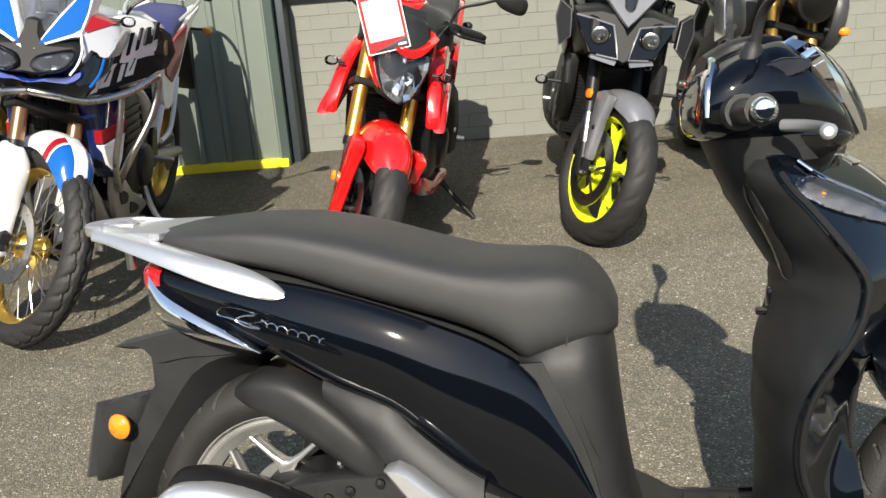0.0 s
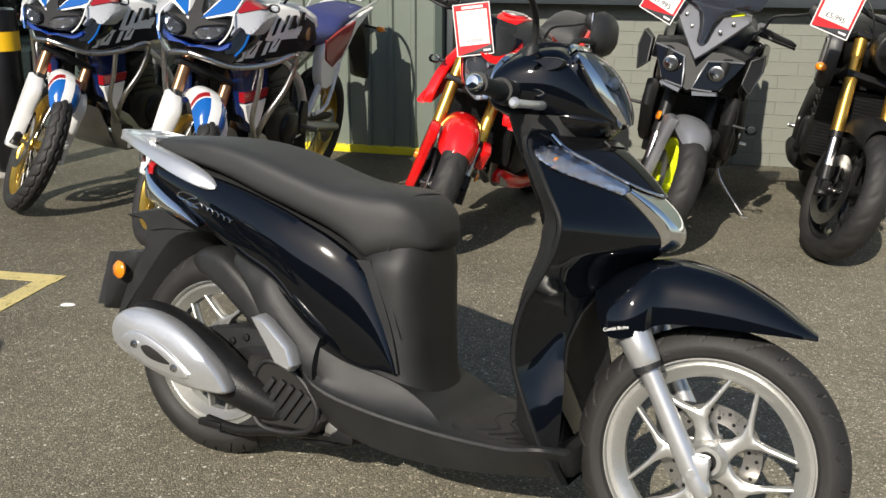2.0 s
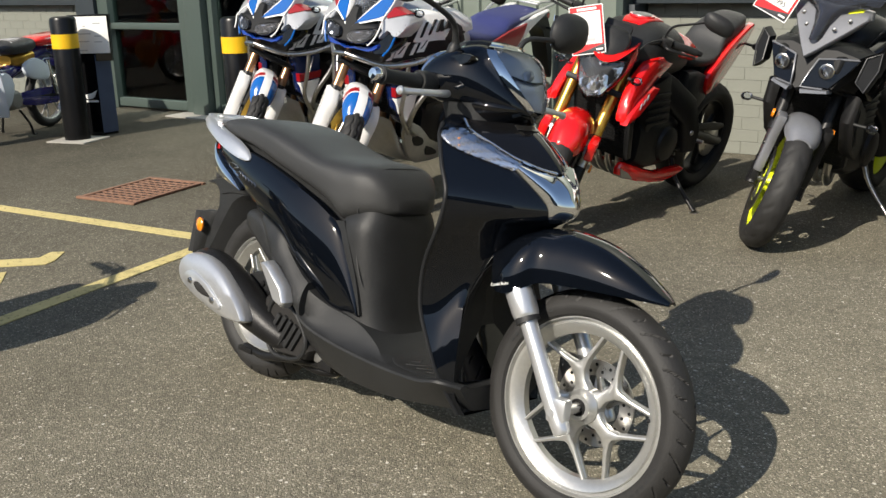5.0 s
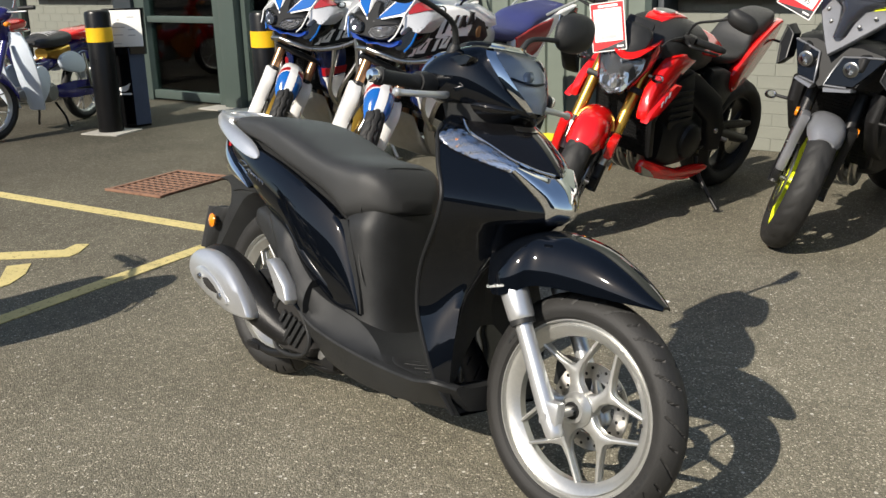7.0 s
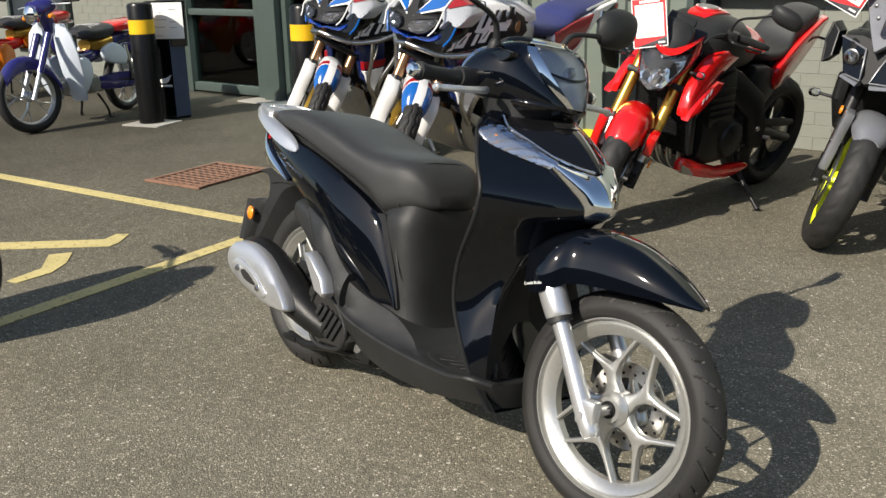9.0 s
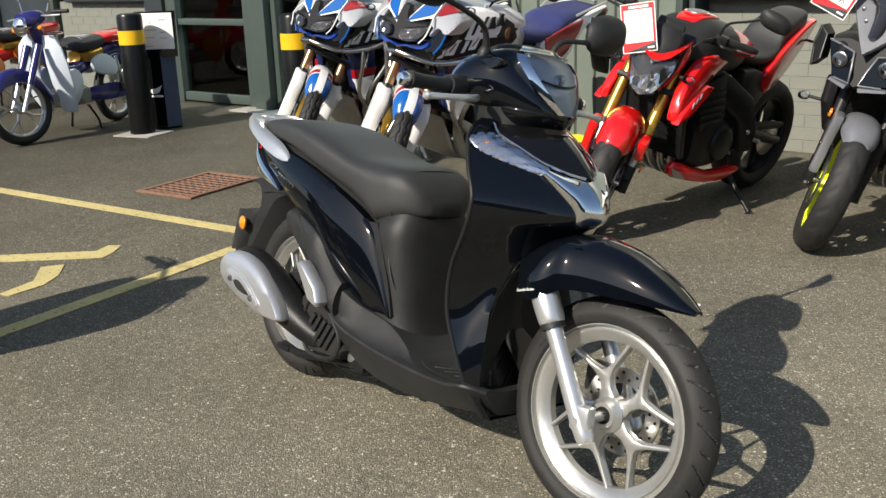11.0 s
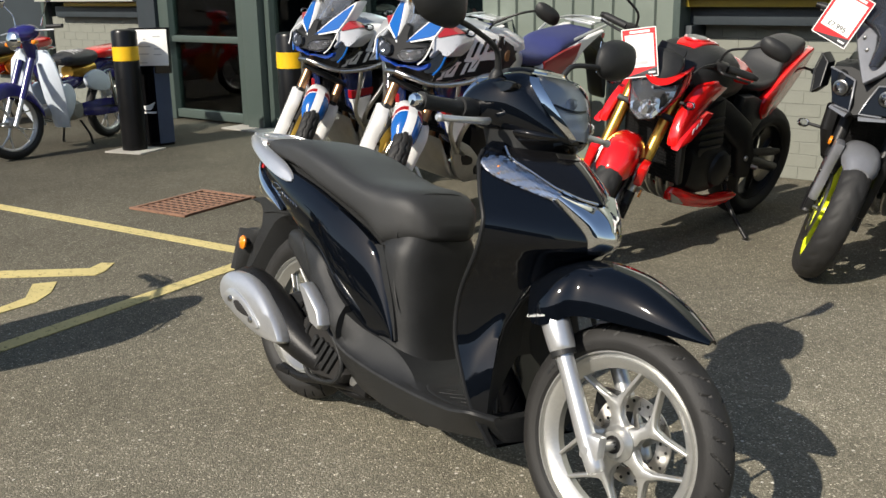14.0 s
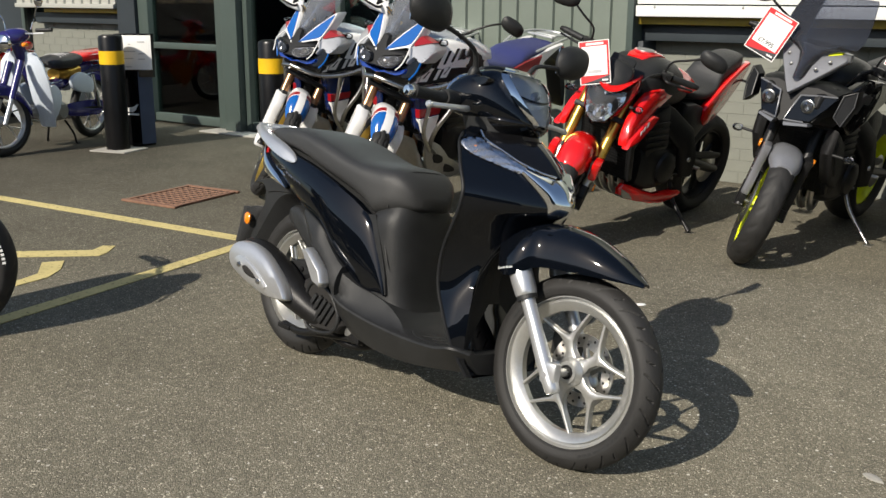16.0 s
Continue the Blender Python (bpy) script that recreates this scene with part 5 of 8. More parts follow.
        part("rail_post", rod((-0.19, q * 0.09, 0.79), (-0.19, q * 0.085, 0.735), 0.009), STEEL, root)

    # rear mudguard, plate, lamps
    # the tail narrows towards the rear, so its end plates are swept
    swept = lambda x, y, z: (x + 0.9 * (y + 0.075), y, z)
    part("rear_mudguard", pillow([(0.0, 0.6), (-0.08, 0.62), (-0.16, 0.612), (-0.182, 0.57), (-0.18, 0.52), (-0.215, 0.46), (-0.255, 0.36), (-0.272, 0.285), (-0.258, 0.29), (-0.209, 0.361), (-0.165, 0.43), (-0.138, 0.47), (-0.09, 0.535), (-0.04, 0.562), (0.0, 0.572)], 0.04, -0.075, 0.008, 2, 0, swept), MATT_BLACK, root, "matt black rear mudguard")
    part("mudguard_wing", pillow([(0.0, 0.605), (-0.06, 0.635), (-0.14, 0.626), (-0.2, 0.612), (-0.245, 0.6), (-0.242, 0.58), (-0.19, 0.578), (-0.16, 0.55), (-0.1, 0.56), (0.0, 0.57)], 0.06, -0.08, 0.012, 3, 0, swept), MATT_BLACK, root)
    part("plate_bracket", pillow([(-0.195, 0.5), (-0.262, 0.488), (-0.285, 0.43), (-0.296, 0.345), (-0.285, 0.335), (-0.24, 0.4), (-0.2, 0.46)], -0.03, -0.085, 0.006, 2, 0, swept), MATT_BLACK, root)
    part("plate_holder", pillow([(-0.262, 0.488), (-0.27, 0.49), (-0.304, 0.345), (-0.294, 0.342)], 0.05, -0.092, 0.003, 1, 0, swept), DARK_GREY, root, "dark number plate backing")
    for s in (-1, 1):
        ind = part("indicator_stem", rod((-0.2 if s > 0 else -0.225, s * 0.05, 0.45), (-0.23, s * 0.1, 0.45), 0.012), MATT_BLACK, root)
        part("indicator_lens", lathe([(0.0001, 0.0), (0.022, 0.0), (0.0235, s * 0.006), (0.018, s * 0.012), (0.0001, s * 0.015)], 24), ORANGE_LENS, ind, "round amber rear indicator", T((-0.232, s * 0.1, 0.448)) @ pose(0, 0, 0, 0, 0, s * 10))
    # hugger, arm, engine
    part("hugger", loft(rings_x([(-0.025, 0.488, 0.512, 0.06), (0.02, 0.47, 0.54, 0.095), (0.09, 0.44, 0.545, 0.112), (0.16, 0.395, 0.51, 0.118), (0.225, 0.35, 0.455, 0.116), (0.26, 0.33, 0.41, 0.1)], 4.2, 28)), MATT_BLACK, root, "matt black inner mudguard")
    part("arm_plate", pillow([(0.02, 0.3), (0.1, 0.355), (0.25, 0.375), (0.3, 0.35), (0.29, 0.3), (0.2, 0.27), (0.08, 0.25)], -0.07, -0.115, 0.006, 2), MATT_BLACK, root)
    for x, z in ((0.2, 0.345), (0.255, 0.36), (0.16, 0.33)):
        part("bolt", moved(lathe([(0.0001, -0.008), (0.009, -0.006), (0.01, 0), (0.0001, 0)], 8), T((x, -0.115, z))), ENGINE, root)
    part("engine", loft(rings_x([(0.02, 0.18, 0.33, 0.07), (0.12, 0.15, 0.35, 0.11), (0.3, 0.13, 0.36, 0.13), (0.45, 0.13, 0.34, 0.12), (0.55, 0.15, 0.3, 0.08)], 4)), ENGINE, root, "dark engine unit")
    grill = part("radiator_cover", pillow([(0.24, 0.315), (0.36, 0.325), (0.41, 0.28), (0.465, 0.2), (0.44, 0.165), (0.3, 0.155), (0.25, 0.18), (0.232, 0.25)], -0.1, -0.162, 0.01, 1), HOLE_SHADE, root, "slatted black radiator cover")
    part("cover_frame", tube([(0.262, -0.163, 0.245, 0.007), (0.275, -0.163, 0.296, 0.007), (0.31, -0.163, 0.315, 0.007), (0.385, -0.163, 0.298, 0.007), (0.446, -0.163, 0.23, 0.007), (0.42, -0.163, 0.168, 0.007), (0.31, -0.163, 0.152, 0.007), (0.268, -0.163, 0.185, 0.007)], 0.007, 8, 3, True), MATT_BLACK, grill)
    for i in range(5):
        part("slat", box(0, 0, 0, 0.015, 0.016, 0.105 - 0.008 * abs(i - 1), 0.003), MATT_BLACK, grill, "", T((0.298 + 0.027 * i, -0.164, 0.236 - 0.004 * i)) @ pose(0, 0, 0, 0, 33, 0))
    part("lower_arm", tube([(0.1, -0.12, 0.12, 0.012), (0.2, -0.125, 0.115, 0.013), (0.3, -0.12, 0.135, 0.014), (0.42, -0.11, 0.15, 0.013), (0.52, -0.1, 0.155, 0.012)], 0.012, 10, 4), ENGINE, root)
    part("stand_lug", box(0.12, -0.13, 0.115, 0.07, 0.02, 0.018, 0.005), ENGINE, root)
    part("stand_pivot", box(0.5, -0.12, 0.165, 0.06, 0.03, 0.03, 0.006), ENGINE, root)
    part("clip", box(0.47, -0.125, 0.18, 0.035, 0.02, 0.03, 0.006), ALLOY, root)
    both_sides("footpeg", lambda: pillow([(0.29, 0.425), (0.312, 0.435), (0.335, 0.425), (0.4, 0.375), (0.418, 0.335), (0.405, 0.318), (0.365, 0.33), (0.33, 0.375)], -0.19, -0.232, 0.008, 1), SILVER, root, "folded silver pillion footpeg")
    # exhaust
    sil = part("silencer", tube([(0.35, -0.13, 0.19, 0.03), (0.29, -0.148, 0.21, 0.042), (0.22, -0.163, 0.242, 0.052), (0.1, -0.17, 0.292, 0.068), (-0.02, -0.17, 0.325, 0.074), (-0.095, -0.168, 0.335, 0.062), (-0.11, -0.168, 0.338, 0.03)], 0.07, 20, 4), ENGINE, root, "black exhaust silencer")
    shield = [(-0.112, 0.325), (-0.107, 0.362), (-0.08, 0.385), (-0.045, 0.391), (0.0, 0.389), (0.06, 0.374), (0.12, 0.349), (0.175, 0.316), (0.218, 0.284), (0.248, 0.248), (0.236, 0.234), (0.197, 0.23), (0.113, 0.228), (0.04, 0.242), (-0.026, 0.26), (-0.092, 0.29)]

    def wrap(x, y, z):
        return (x, y + 3.0 * (z - (0.308 - 0.2 * x)) ** 2, z)
    guard = part("heat_shield", pillow(shield, -0.2, -0.248, 0.007, 3, 0.002, wrap), SILVER, sil, "silver heat shield with a slot")
    part("shield_ridge", pillow([(-0.068, 0.320), (-0.029, 0.343), (0.029, 0.330), (0.082, 0.308), (0.142, 0.266), (0.119, 0.251), (0.054, 0.257), (0.006, 0.265), (-0.055, 0.294)], -0.244, -0.2555, 0.004, 3, 0, wrap), SILVER, guard, "raised silver surround of the slot")
    # raised near-black plate, coloured as the shaded inside of the slot
    part("slot", pillow([(-0.005, 0.307), (0.013, 0.314), (0.040, 0.306), (0.073, 0.290), (0.085, 0.280), (0.049, 0.280), (0.015, 0.288)], -0.25, -0.2575, 0.002, 3, 0, wrap), HOLE_SHADE, guard)
    for x, z in ((-0.026, 0.311), (0.1, 0.275)):
        part("bolt", moved(lathe([(0.0001, -0.006), (0.007, -0.005), (0.01, -0.001), (0.01, 0.004), (0.0001, 0.004)], 12), T((x, -0.256, z))), STEEL, guard)
    part("header_pipe", tube([(0.5, -0.02, 0.14, 0.017), (0.42, -0.07, 0.12, 0.017), (0.33, -0.12, 0.16, 0.02), (0.28, -0.145, 0.195, 0.03)], 0.017, 12, 4), ENGINE, root)
    part("side_stand", tube([(0.52, 0.12, 0.17, 0.011), (0.5, 0.19, 0.1, 0.011), (0.48, 0.255, 0.05, 0.011), (0.475, 0.28, 0.052, 0.014)], 0.011, 8, 3), ENGINE, root, "side stand swung out")
    part("rear_shock", rod((0.06, 0.1, 0.3), (0.12, 0.11, 0.58), 0.028), ENGINE, root)
    return root


SCOOTER = scooter()


# ---- motorcycles ----
def face(poly, x0, x1, inset=0.006, k=2, dome=0.0, lean_back=0.0, z0=0.0, sweep=0.0):
    """A plate that looks forward: an outline in y and z, from depth x0 to x1 (front), leaning back with height and swept back to the sides."""
    bm = moved(pillow(poly, -x0, -x1, inset, k, dome), pose(0, 0, 0, 0, 0, 90))
    for v in bm.verts:
        v.co.x -= lean_back * (v.co.z - z0) + sweep * abs(v.co.y)
    return bm


def slanted(poly, y0, y1, slope=0.0, x0=0.0, zslope=0.0, z0=0.0, inset=0.008, k=2, dome=0.0):
    """A plate that looks sideways, whose depth grows with x and z."""
    return pillow(poly, y0, y1, inset, k, dome, lambda x, y, z: (x, y + slope * (x - x0) + zslope * (z - z0), z))


def motorcycle(name, label, front, heading, lean, steer, wb, rf, wf, rr, wr, rake=25.0, group="motorcycles along the wall"):
    """The frame of reference of a motorcycle: origin below its rear axle, x forwards, y to its left."""
    h = radians(heading)
    root = thing(name, pose(front[0] - wb * math.cos(h), front[1] - wb * math.sin(h), 0, -lean, 0, heading), label, "motorcycle", group)
    r = radians(rake)
    up = Vector((-math.sin(r), 0, math.cos(r)))
    base = Vector((wb, 0, rf)) - Vector((math.cos(r), 0, math.sin(r))) * 0.035
    S = Matrix.Translation(base) @ Matrix.Rotation(radians(steer), 4, up) @ Matrix.Translation(-base)
    return root, S, up


def wire_spokes(r_rim, r_hub, count=32):
    out = []
    for i in range(count):
        a = 2 * math.pi * i / count
        b = a + (0.45 if i % 4 < 2 else -0.45)
        s = 0.03 if i % 2 else -0.03
        out.append(rod((r_hub * math.cos(b), s, r_hub * math.sin(b)), (r_rim * math.cos(a), 0, r_rim * math.sin(a)), 0.0019, None, 5))
    return merge(*out)


def wheels(root, S, wb, rf, wf, rr, wr, rim_f, rim_r, rim_mat, spokes="cast", discs=2, count=5, tread=0.004, disc_r=0.155, rear_x=0.0):
    T = Matrix.Translation
    for name, m, r, w, rim, n_disc in (("front_tyre", S @ T((wb, 0, rf)), rf, wf, rim_f, discs), ("rear_tyre", T((rear_x, 0, rr)), rr, wr, rim_r, 1)):
        t = part(name, tyre(r, w, rim, 160 if tread < 0.006 else 210, tread, 20 if tread < 0.006 else 30), RUBBER, root, "", m)
        part("rim", rim_hoop(rim + 0.004, w * 0.66, 0.024), rim_mat, t)
        if spokes == "wire":
            part("spokes", wire_spokes(rim - 0.01, 0.035), STEEL, t, "thin wire spokes")
            part("hub", lathe([(0.0001, -0.06), (0.03, -0.058), (0.045, -0.04), (0.03, -0.025), (0.03, 0.025), (0.045, 0.04), (0.03, 0.058), (0.0001, 0.06)], 24), RIM_GOLD, t)
        else:
            part("spokes", merge(cast_spokes(count, 0.05, rim - 0.014, 0.5, 0.42, 0.03, 0.034, 0.4), lathe([(0.0001, -0.05), (0.04, -0.045), (0.05, -0.02), (0.05, 0.02), (0.04, 0.045), (0.0001, 0.05)], 24)), rim_mat, t)
        for s in ((-1, 1) if n_disc == 2 else (-1,)):
            d = disc_r if name == "front_tyre" else 0.11
            part("brake_disc", disc(d, d * 0.68, 0.005, centre_y=s * 0.068), STEEL, t)
            if name == "front_tyre":
                part("caliper", merge(box(-0.09, s * 0.083, 0.075, 0.055, 0.06, 0.12, 0.014, None), *[moved(lathe([(0.0001, s * 0.03), (0.016, s * 0.03), (0.018, 0.0), (0.0001, 0.0)], 12), T((-0.09, s * 0.085, 0.05 + 0.05 * q))) for q in (0, 1)]), ENGINE, t, "dark brake caliper")
        part("axle", rod((0, -0.11, 0), (0, 0.11, 0), 0.012), STEEL, t)


def fork(root, S, up, wb, rf, upper, lower, length=0.68, split=0.3, y=0.102, r_up=0.0275, r_lo=0.0215, ahead=0.0):
    a = Vector((wb, 0, rf)) + Vector((-0.02 + ahead, 0, 0))
    for s in (-1, 1):
        o = a + Vector((0, s * y, 0))
        p = lambda t: tuple(o + up * t)
        leg = part("fork_leg", rod(p(split), p(length), r_up, None, 18), upper, root, "", S)
        part("slider", rod(p(-0.03), p(split + 0.01), r_lo, r_lo, 16), lower, leg)
        part("fork_seal", rod(p(split - 0.025), p(split + 0.004), r_up + 0.002, None, 18), ENGINE, leg)
        part("fork_foot", merge(box(o.x + 0.005, o.y, o.z, 0.06, 0.04, 0.07, 0.014), rod(p(-0.04), p(0.09), r_lo + 0.006, r_lo + 0.003, 14)), ENGINE, leg)
    for t in (length - 0.02, length - 0.2):
        c = a + up * t
        part("fork_clamp", box(c.x - 0.01, 0, c.z, 0.09, 2 * y + 0.08, 0.03, 0.01, pose(0, 0, 0, 0, -24, 0)), ENGINE, root, "", S)
    return a + up * length


def handlebars(root, S, c, wide=0.38, rise=0.09, back=0.1, mirrors=True, mirror_up=0.2, guard=None, bar_mat=None):
    """Bars about the point c, with grips, levers, switches and mirrors."""
    bar = part("handlebar", tube([(c.x - back, -wide, c.z + rise - 0.01), (c.x - back * 0.5, -wide * 0.62, c.z + rise), (c.x, -0.1, c.z + 0.02), (c.x, 0.1, c.z + 0.02), (c.x - back * 0.5, wide * 0.62, c.z + rise), (c.x - back, wide, c.z + rise - 0.01)], 0.0115, 12, 5), bar_mat or ENGINE, root, "", S)
    for s in (-1, 1):
        z = c.z + rise - 0.005
        part("grip", rod((c.x - back * 0.6, s * wide * 0.7, z), (c.x - back * 1.02, s * (wide + 0.01), z - 0.006), 0.0175, 0.0175, 14), MATT_BLACK, bar)
        part("bar_end", rod((c.x - back * 1.03, s * (wide + 0.012), z - 0.006), (c.x - back * 1.08, s * (wide + 0.035), z - 0.008), 0.016, 0.012, 14), ENGINE, bar)
        part("switch_box", box(c.x - back * 0.52, s * wide * 0.62, z, 0.05, 0.06, 0.045, 0.012), ENGINE, bar)
        part("lever", tube([(c.x - back * 0.4, s * wide * 0.6, z - 0.005, 0.009), (c.x + 0.0, s * wide * 0.68, z - 0.012, 0.008), (c.x - 0.03, s * wide * 0.9, z - 0.015, 0.006), (c.x - 0.055, s * wide * 1.02, z - 0.016, 0.0065), (c.x - 0.058, s * wide * 1.04, z - 0.016, 0.008)], 0.007, 8, 4), ENGINE, bar)
        if mirrors:
            st = part("mirror_stalk", tube([(c.x - back * 0.45, s * wide * 0.58, z + 0.015), (c.x - back * 0.4, s * wide * 0.62, z + 0.08), (c.x - back * 0.2, s * wide * 0.82, z + mirror_up * 0.75), (c.x - back * 0.2, s * wide * 0.98, z + mirror_up * 0.95)], 0.006, 8, 4), ENGINE, bar)
            rings = []
            for d, w, h in ((-0.008, 0.07, 0.038), (0.0, 0.074, 0.042), (0.012, 0.066, 0.036), (0.024, 0.035, 0.02), (0.027, 0.01, 0.006)):
                rings.append([(c.x - back * 0.2 + d, s * (wide * 1.08 + 0.02) + w * math.copysign(abs(math.cos(t)) ** 0.75, math.cos(t)), z + mirror_up + h * math.copysign(abs(math.sin(t)) ** 0.75, math.sin(t)) - 0.15 * s * w * math.cos(t)) for t in (2 * math.pi * i / 24 for i in range(24))])
            part("mirror_head", loft(rings), MATT_BLACK, st)
    for s, dy in ((-1, 0.0), (1, 0.02)):
        part("cable", tube([(c.x - back * 0.3, s * wide * 0.55, c.z + rise), (c.x + 0.07, s * wide * 0.4, c.z + rise - 0.02), (c.x + 0.08, s * (0.08 + dy), c.z - 0.06), (c.x - 0.03, s * 0.05, c.z - 0.2)], 0.0045, 6, 5), MATT_BLACK, root, "", S)


def side_lamp(root, m, at, s, lens_mat, stem=0.06):
    """A small indicator on a stalk."""
    stalk = part("indicator_stalk", rod(at, (at[0], at[1] + s * stem, at[2]), 0.008, 0.007, 10), MATT_BLACK, root, "", m)
    part("indicator_lens", moved(loft(rings_x([(-0.022, -0.004, 0.004, 0.004), (-0.014, -0.016, 0.016, 0.02), (0.008, -0.019, 0.019, 0.026), (0.024, -0.015, 0.015, 0.02), (0.03, -0.004, 0.004, 0.005)], 2.4, 16, 3)), Matrix.Translation((at[0], at[1] + s * (stem + 0.02), at[2]))), lens_mat, stalk)


def twin_frame(root, material, pts):
    """Two frame rails, mirrored."""
    for s in (-1, 1):
        part("frame_rail", tube([(x, s * y, z, r) for x, y, z, r in pts], 0.025, 10, 4, flat=0.7), material, root)


def beam_frame(root, material):
    """Two broad pressed beams from the steering head down to the swing arm."""
    for s in (-1, 1):
        part("frame_beam", slanted([(1.15, 0.87), (1.0, 0.86), (0.76, 0.75), (0.57, 0.63), (0.49, 0.46), (0.5, 0.34), (0.58, 0.34), (0.63, 0.5), (0.8, 0.62), (1.02, 0.74), (1.15, 0.79)], s * 0.12, s * 0.165, s * -0.18, 0.8, 0, 0, 0.01, 1), material, root, "dark pressed frame beam")
        part("beam_bolt", moved(lathe([(0.0001, s * 0.01), (0.012, s * 0.008), (0.014, 0), (0.0001, 0)], 10), Matrix.Translation((0.56, s * 0.207, 0.45))), STEEL, root)
        part("side_cover", slanted([(0.62, 0.76), (0.4, 0.72), (0.38, 0.6), (0.5, 0.52), (0.6, 0.62)], s * 0.1, s * 0.15, 0, 0, 0, 0, 0.012, 2), MATT_BLACK, root)


def engine_block(root, x=0.7, z=0.38, size=1.0, pipes=4, pipe_mat=None, front_x=0.98, sump=True):
    T = Matrix.Translation
    e = part("engine", merge(loft(rings_x([(x - 0.25 * size, z - 0.1, z + 0.08, 0.12), (x - 0.1 * size, z - 0.14, z + 0.12, 0.17), (x + 0.1 * size, z - 0.14, z + 0.14, 0.18), (x + 0.2 * size, z - 0.1, z + 0.12, 0.16)], 5, 28)), box(x + 0.1, 0, z + 0.2, 0.22, 0.34, 0.26, 0.02, pose(0, 0, 0, 0, 18, 0))), ENGINE, root, "black engine with round side covers")
    for s in (-1, 1):
        part("engine_cover", moved(lathe([(0.0001, s * 0.03), (0.06, s * 0.03), (0.085, s * 0.02), (0.095, 0.0), (0.0001, 0.0)], 26), T((x - 0.03, s * 0.175, z - 0.01))), ENGINE, e)
        part("engine_cover", moved(lathe([(0.0001, s * 0.022), (0.04, s * 0.022), (0.055, s * 0.012), (0.06, 0.0), (0.0001, 0.0)], 22), T((x - 0.18, s * 0.13, z - 0.0))), ALLOY, e)
        for i in range(5):
            part("fin", box(x + 0.1 + 0.02 * i * 0.3, s * 0.175, z + 0.12 + i * 0.035, 0.2, 0.012, 0.012, 0.003), ENGINE, e)
    for i in range(pipes):
        y = (i - (pipes - 1) / 2) * 0.07
        part("exhaust_pipe", tube([(x + 0.2, y, z + 0.16, 0.019), (front_x, y, z + 0.06, 0.019), (front_x - 0.02, y * 0.9, z - 0.1, 0.019), (front_x - 0.14, y * 0.7, z - 0.19, 0.02), (x - 0.1, y * 0.5 - 0.03, z - 0.2, 0.022)], 0.02, 12, 4), pipe_mat or STEEL, e)


def radiator(root, x, z, w, h, tilt=15):
    T = Matrix.Translation
    r = part("radiator", box(0, 0, 0, 0.035, w, h, 0.006), ENGINE, root, "black finned radiator", T((x, 0, z)) @ pose(0, 0, 0, 0, tilt, 0))
    n = int(h / 0.016)
    tagged(part("radiator_mesh", merge(*[box(0.0185, 0, -h / 2 + (i + 0.5) * h / n, 0.004, w - 0.03, 0.005) for i in range(n)], *[box(0.0185, y, 0, 0.005, 0.003, h - 0.02) for y in np.linspace(-w / 2 + 0.02, w / 2 - 0.02, 9)]), ENGINE, r), kind="stuff")


def back_end(root, rr, pivot=(0.52, 0.4), material=None, chain=True, rear_x=0.0):
    """Swing arm, chain run, hugger and shock."""
    m = material or ENGINE
    for s in (-1, 1):
        part("swing_arm", tube([(pivot[0], s * 0.11, pivot[1], 0.035), (0.3, s * 0.125, 0.5 * (pivot[1] + rr) + 0.005, 0.032), (rear_x, s * 0.125, rr, 0.026), (rear_x - 0.05, s * 0.125, rr - 0.004, 0.02)], 0.03, 10, 3, flat=1.0), m, root)
    part("chain_guard", pillow([(0.02, rr + 0.085), (0.3, rr + 0.12), (0.42, rr + 0.1), (0.3, rr + 0.08), (0.05, rr + 0.05)], 0.1, 0.115, 0.004, 2), MATT_BLACK, root)
    part("sprocket", lathe([(0.0001, 0.09), (0.095, 0.09), (0.1, 0.093), (0.095, 0.096), (0.0001, 0.096)], 30), STEEL, root, "", Matrix.Translation((rear_x, 0, rr)))
    part("shock", rod((0.4, 0, 0.42), (0.42, 0, 0.68), 0.03), ENGINE, root)


def stand_and_pegs(root, x=0.62, z=0.32, foot_y=0.3, foot_z=0.07, mat_stand=None):
    s = part("side_stand", tube([(x, 0.14, z - 0.04, 0.014), (x + 0.02, 0.2, 0.2, 0.012), (x + 0.05, foot_y, foot_z, 0.0115)], 0.012, 10, 3), mat_stand or STEEL, root, "side stand swung out on the tarmac")
    part("stand_foot", box(x + 0.06, foot_y + 0.012, foot_z - 0.004, 0.05, 0.045, 0.008, 0.002, pose(0, 0, 0, 12)), STEEL, s)
    for q in (-1, 1):
        part("footpeg", rod((x - 0.08, q * 0.16, z + 0.07), (x - 0.09, q * 0.25, z + 0.07), 0.011), STEEL, root)
        part("peg_hanger", pillow([(x - 0.14, z + 0.03), (x - 0.05, z + 0.05), (x - 0.06, z + 0.2), (x - 0.12, z + 0.2)], q * 0.145, q * 0.165, 0.004, 2), ENGINE, root)
    part("gear_pedal", tube([(x - 0.05, 0.17, z + 0.03, 0.006), (x + 0.08, 0.175, z + 0.02, 0.006), (x + 0.09, 0.2, z + 0.02, 0.009)], 0.006, 8, 3), STEEL, root)


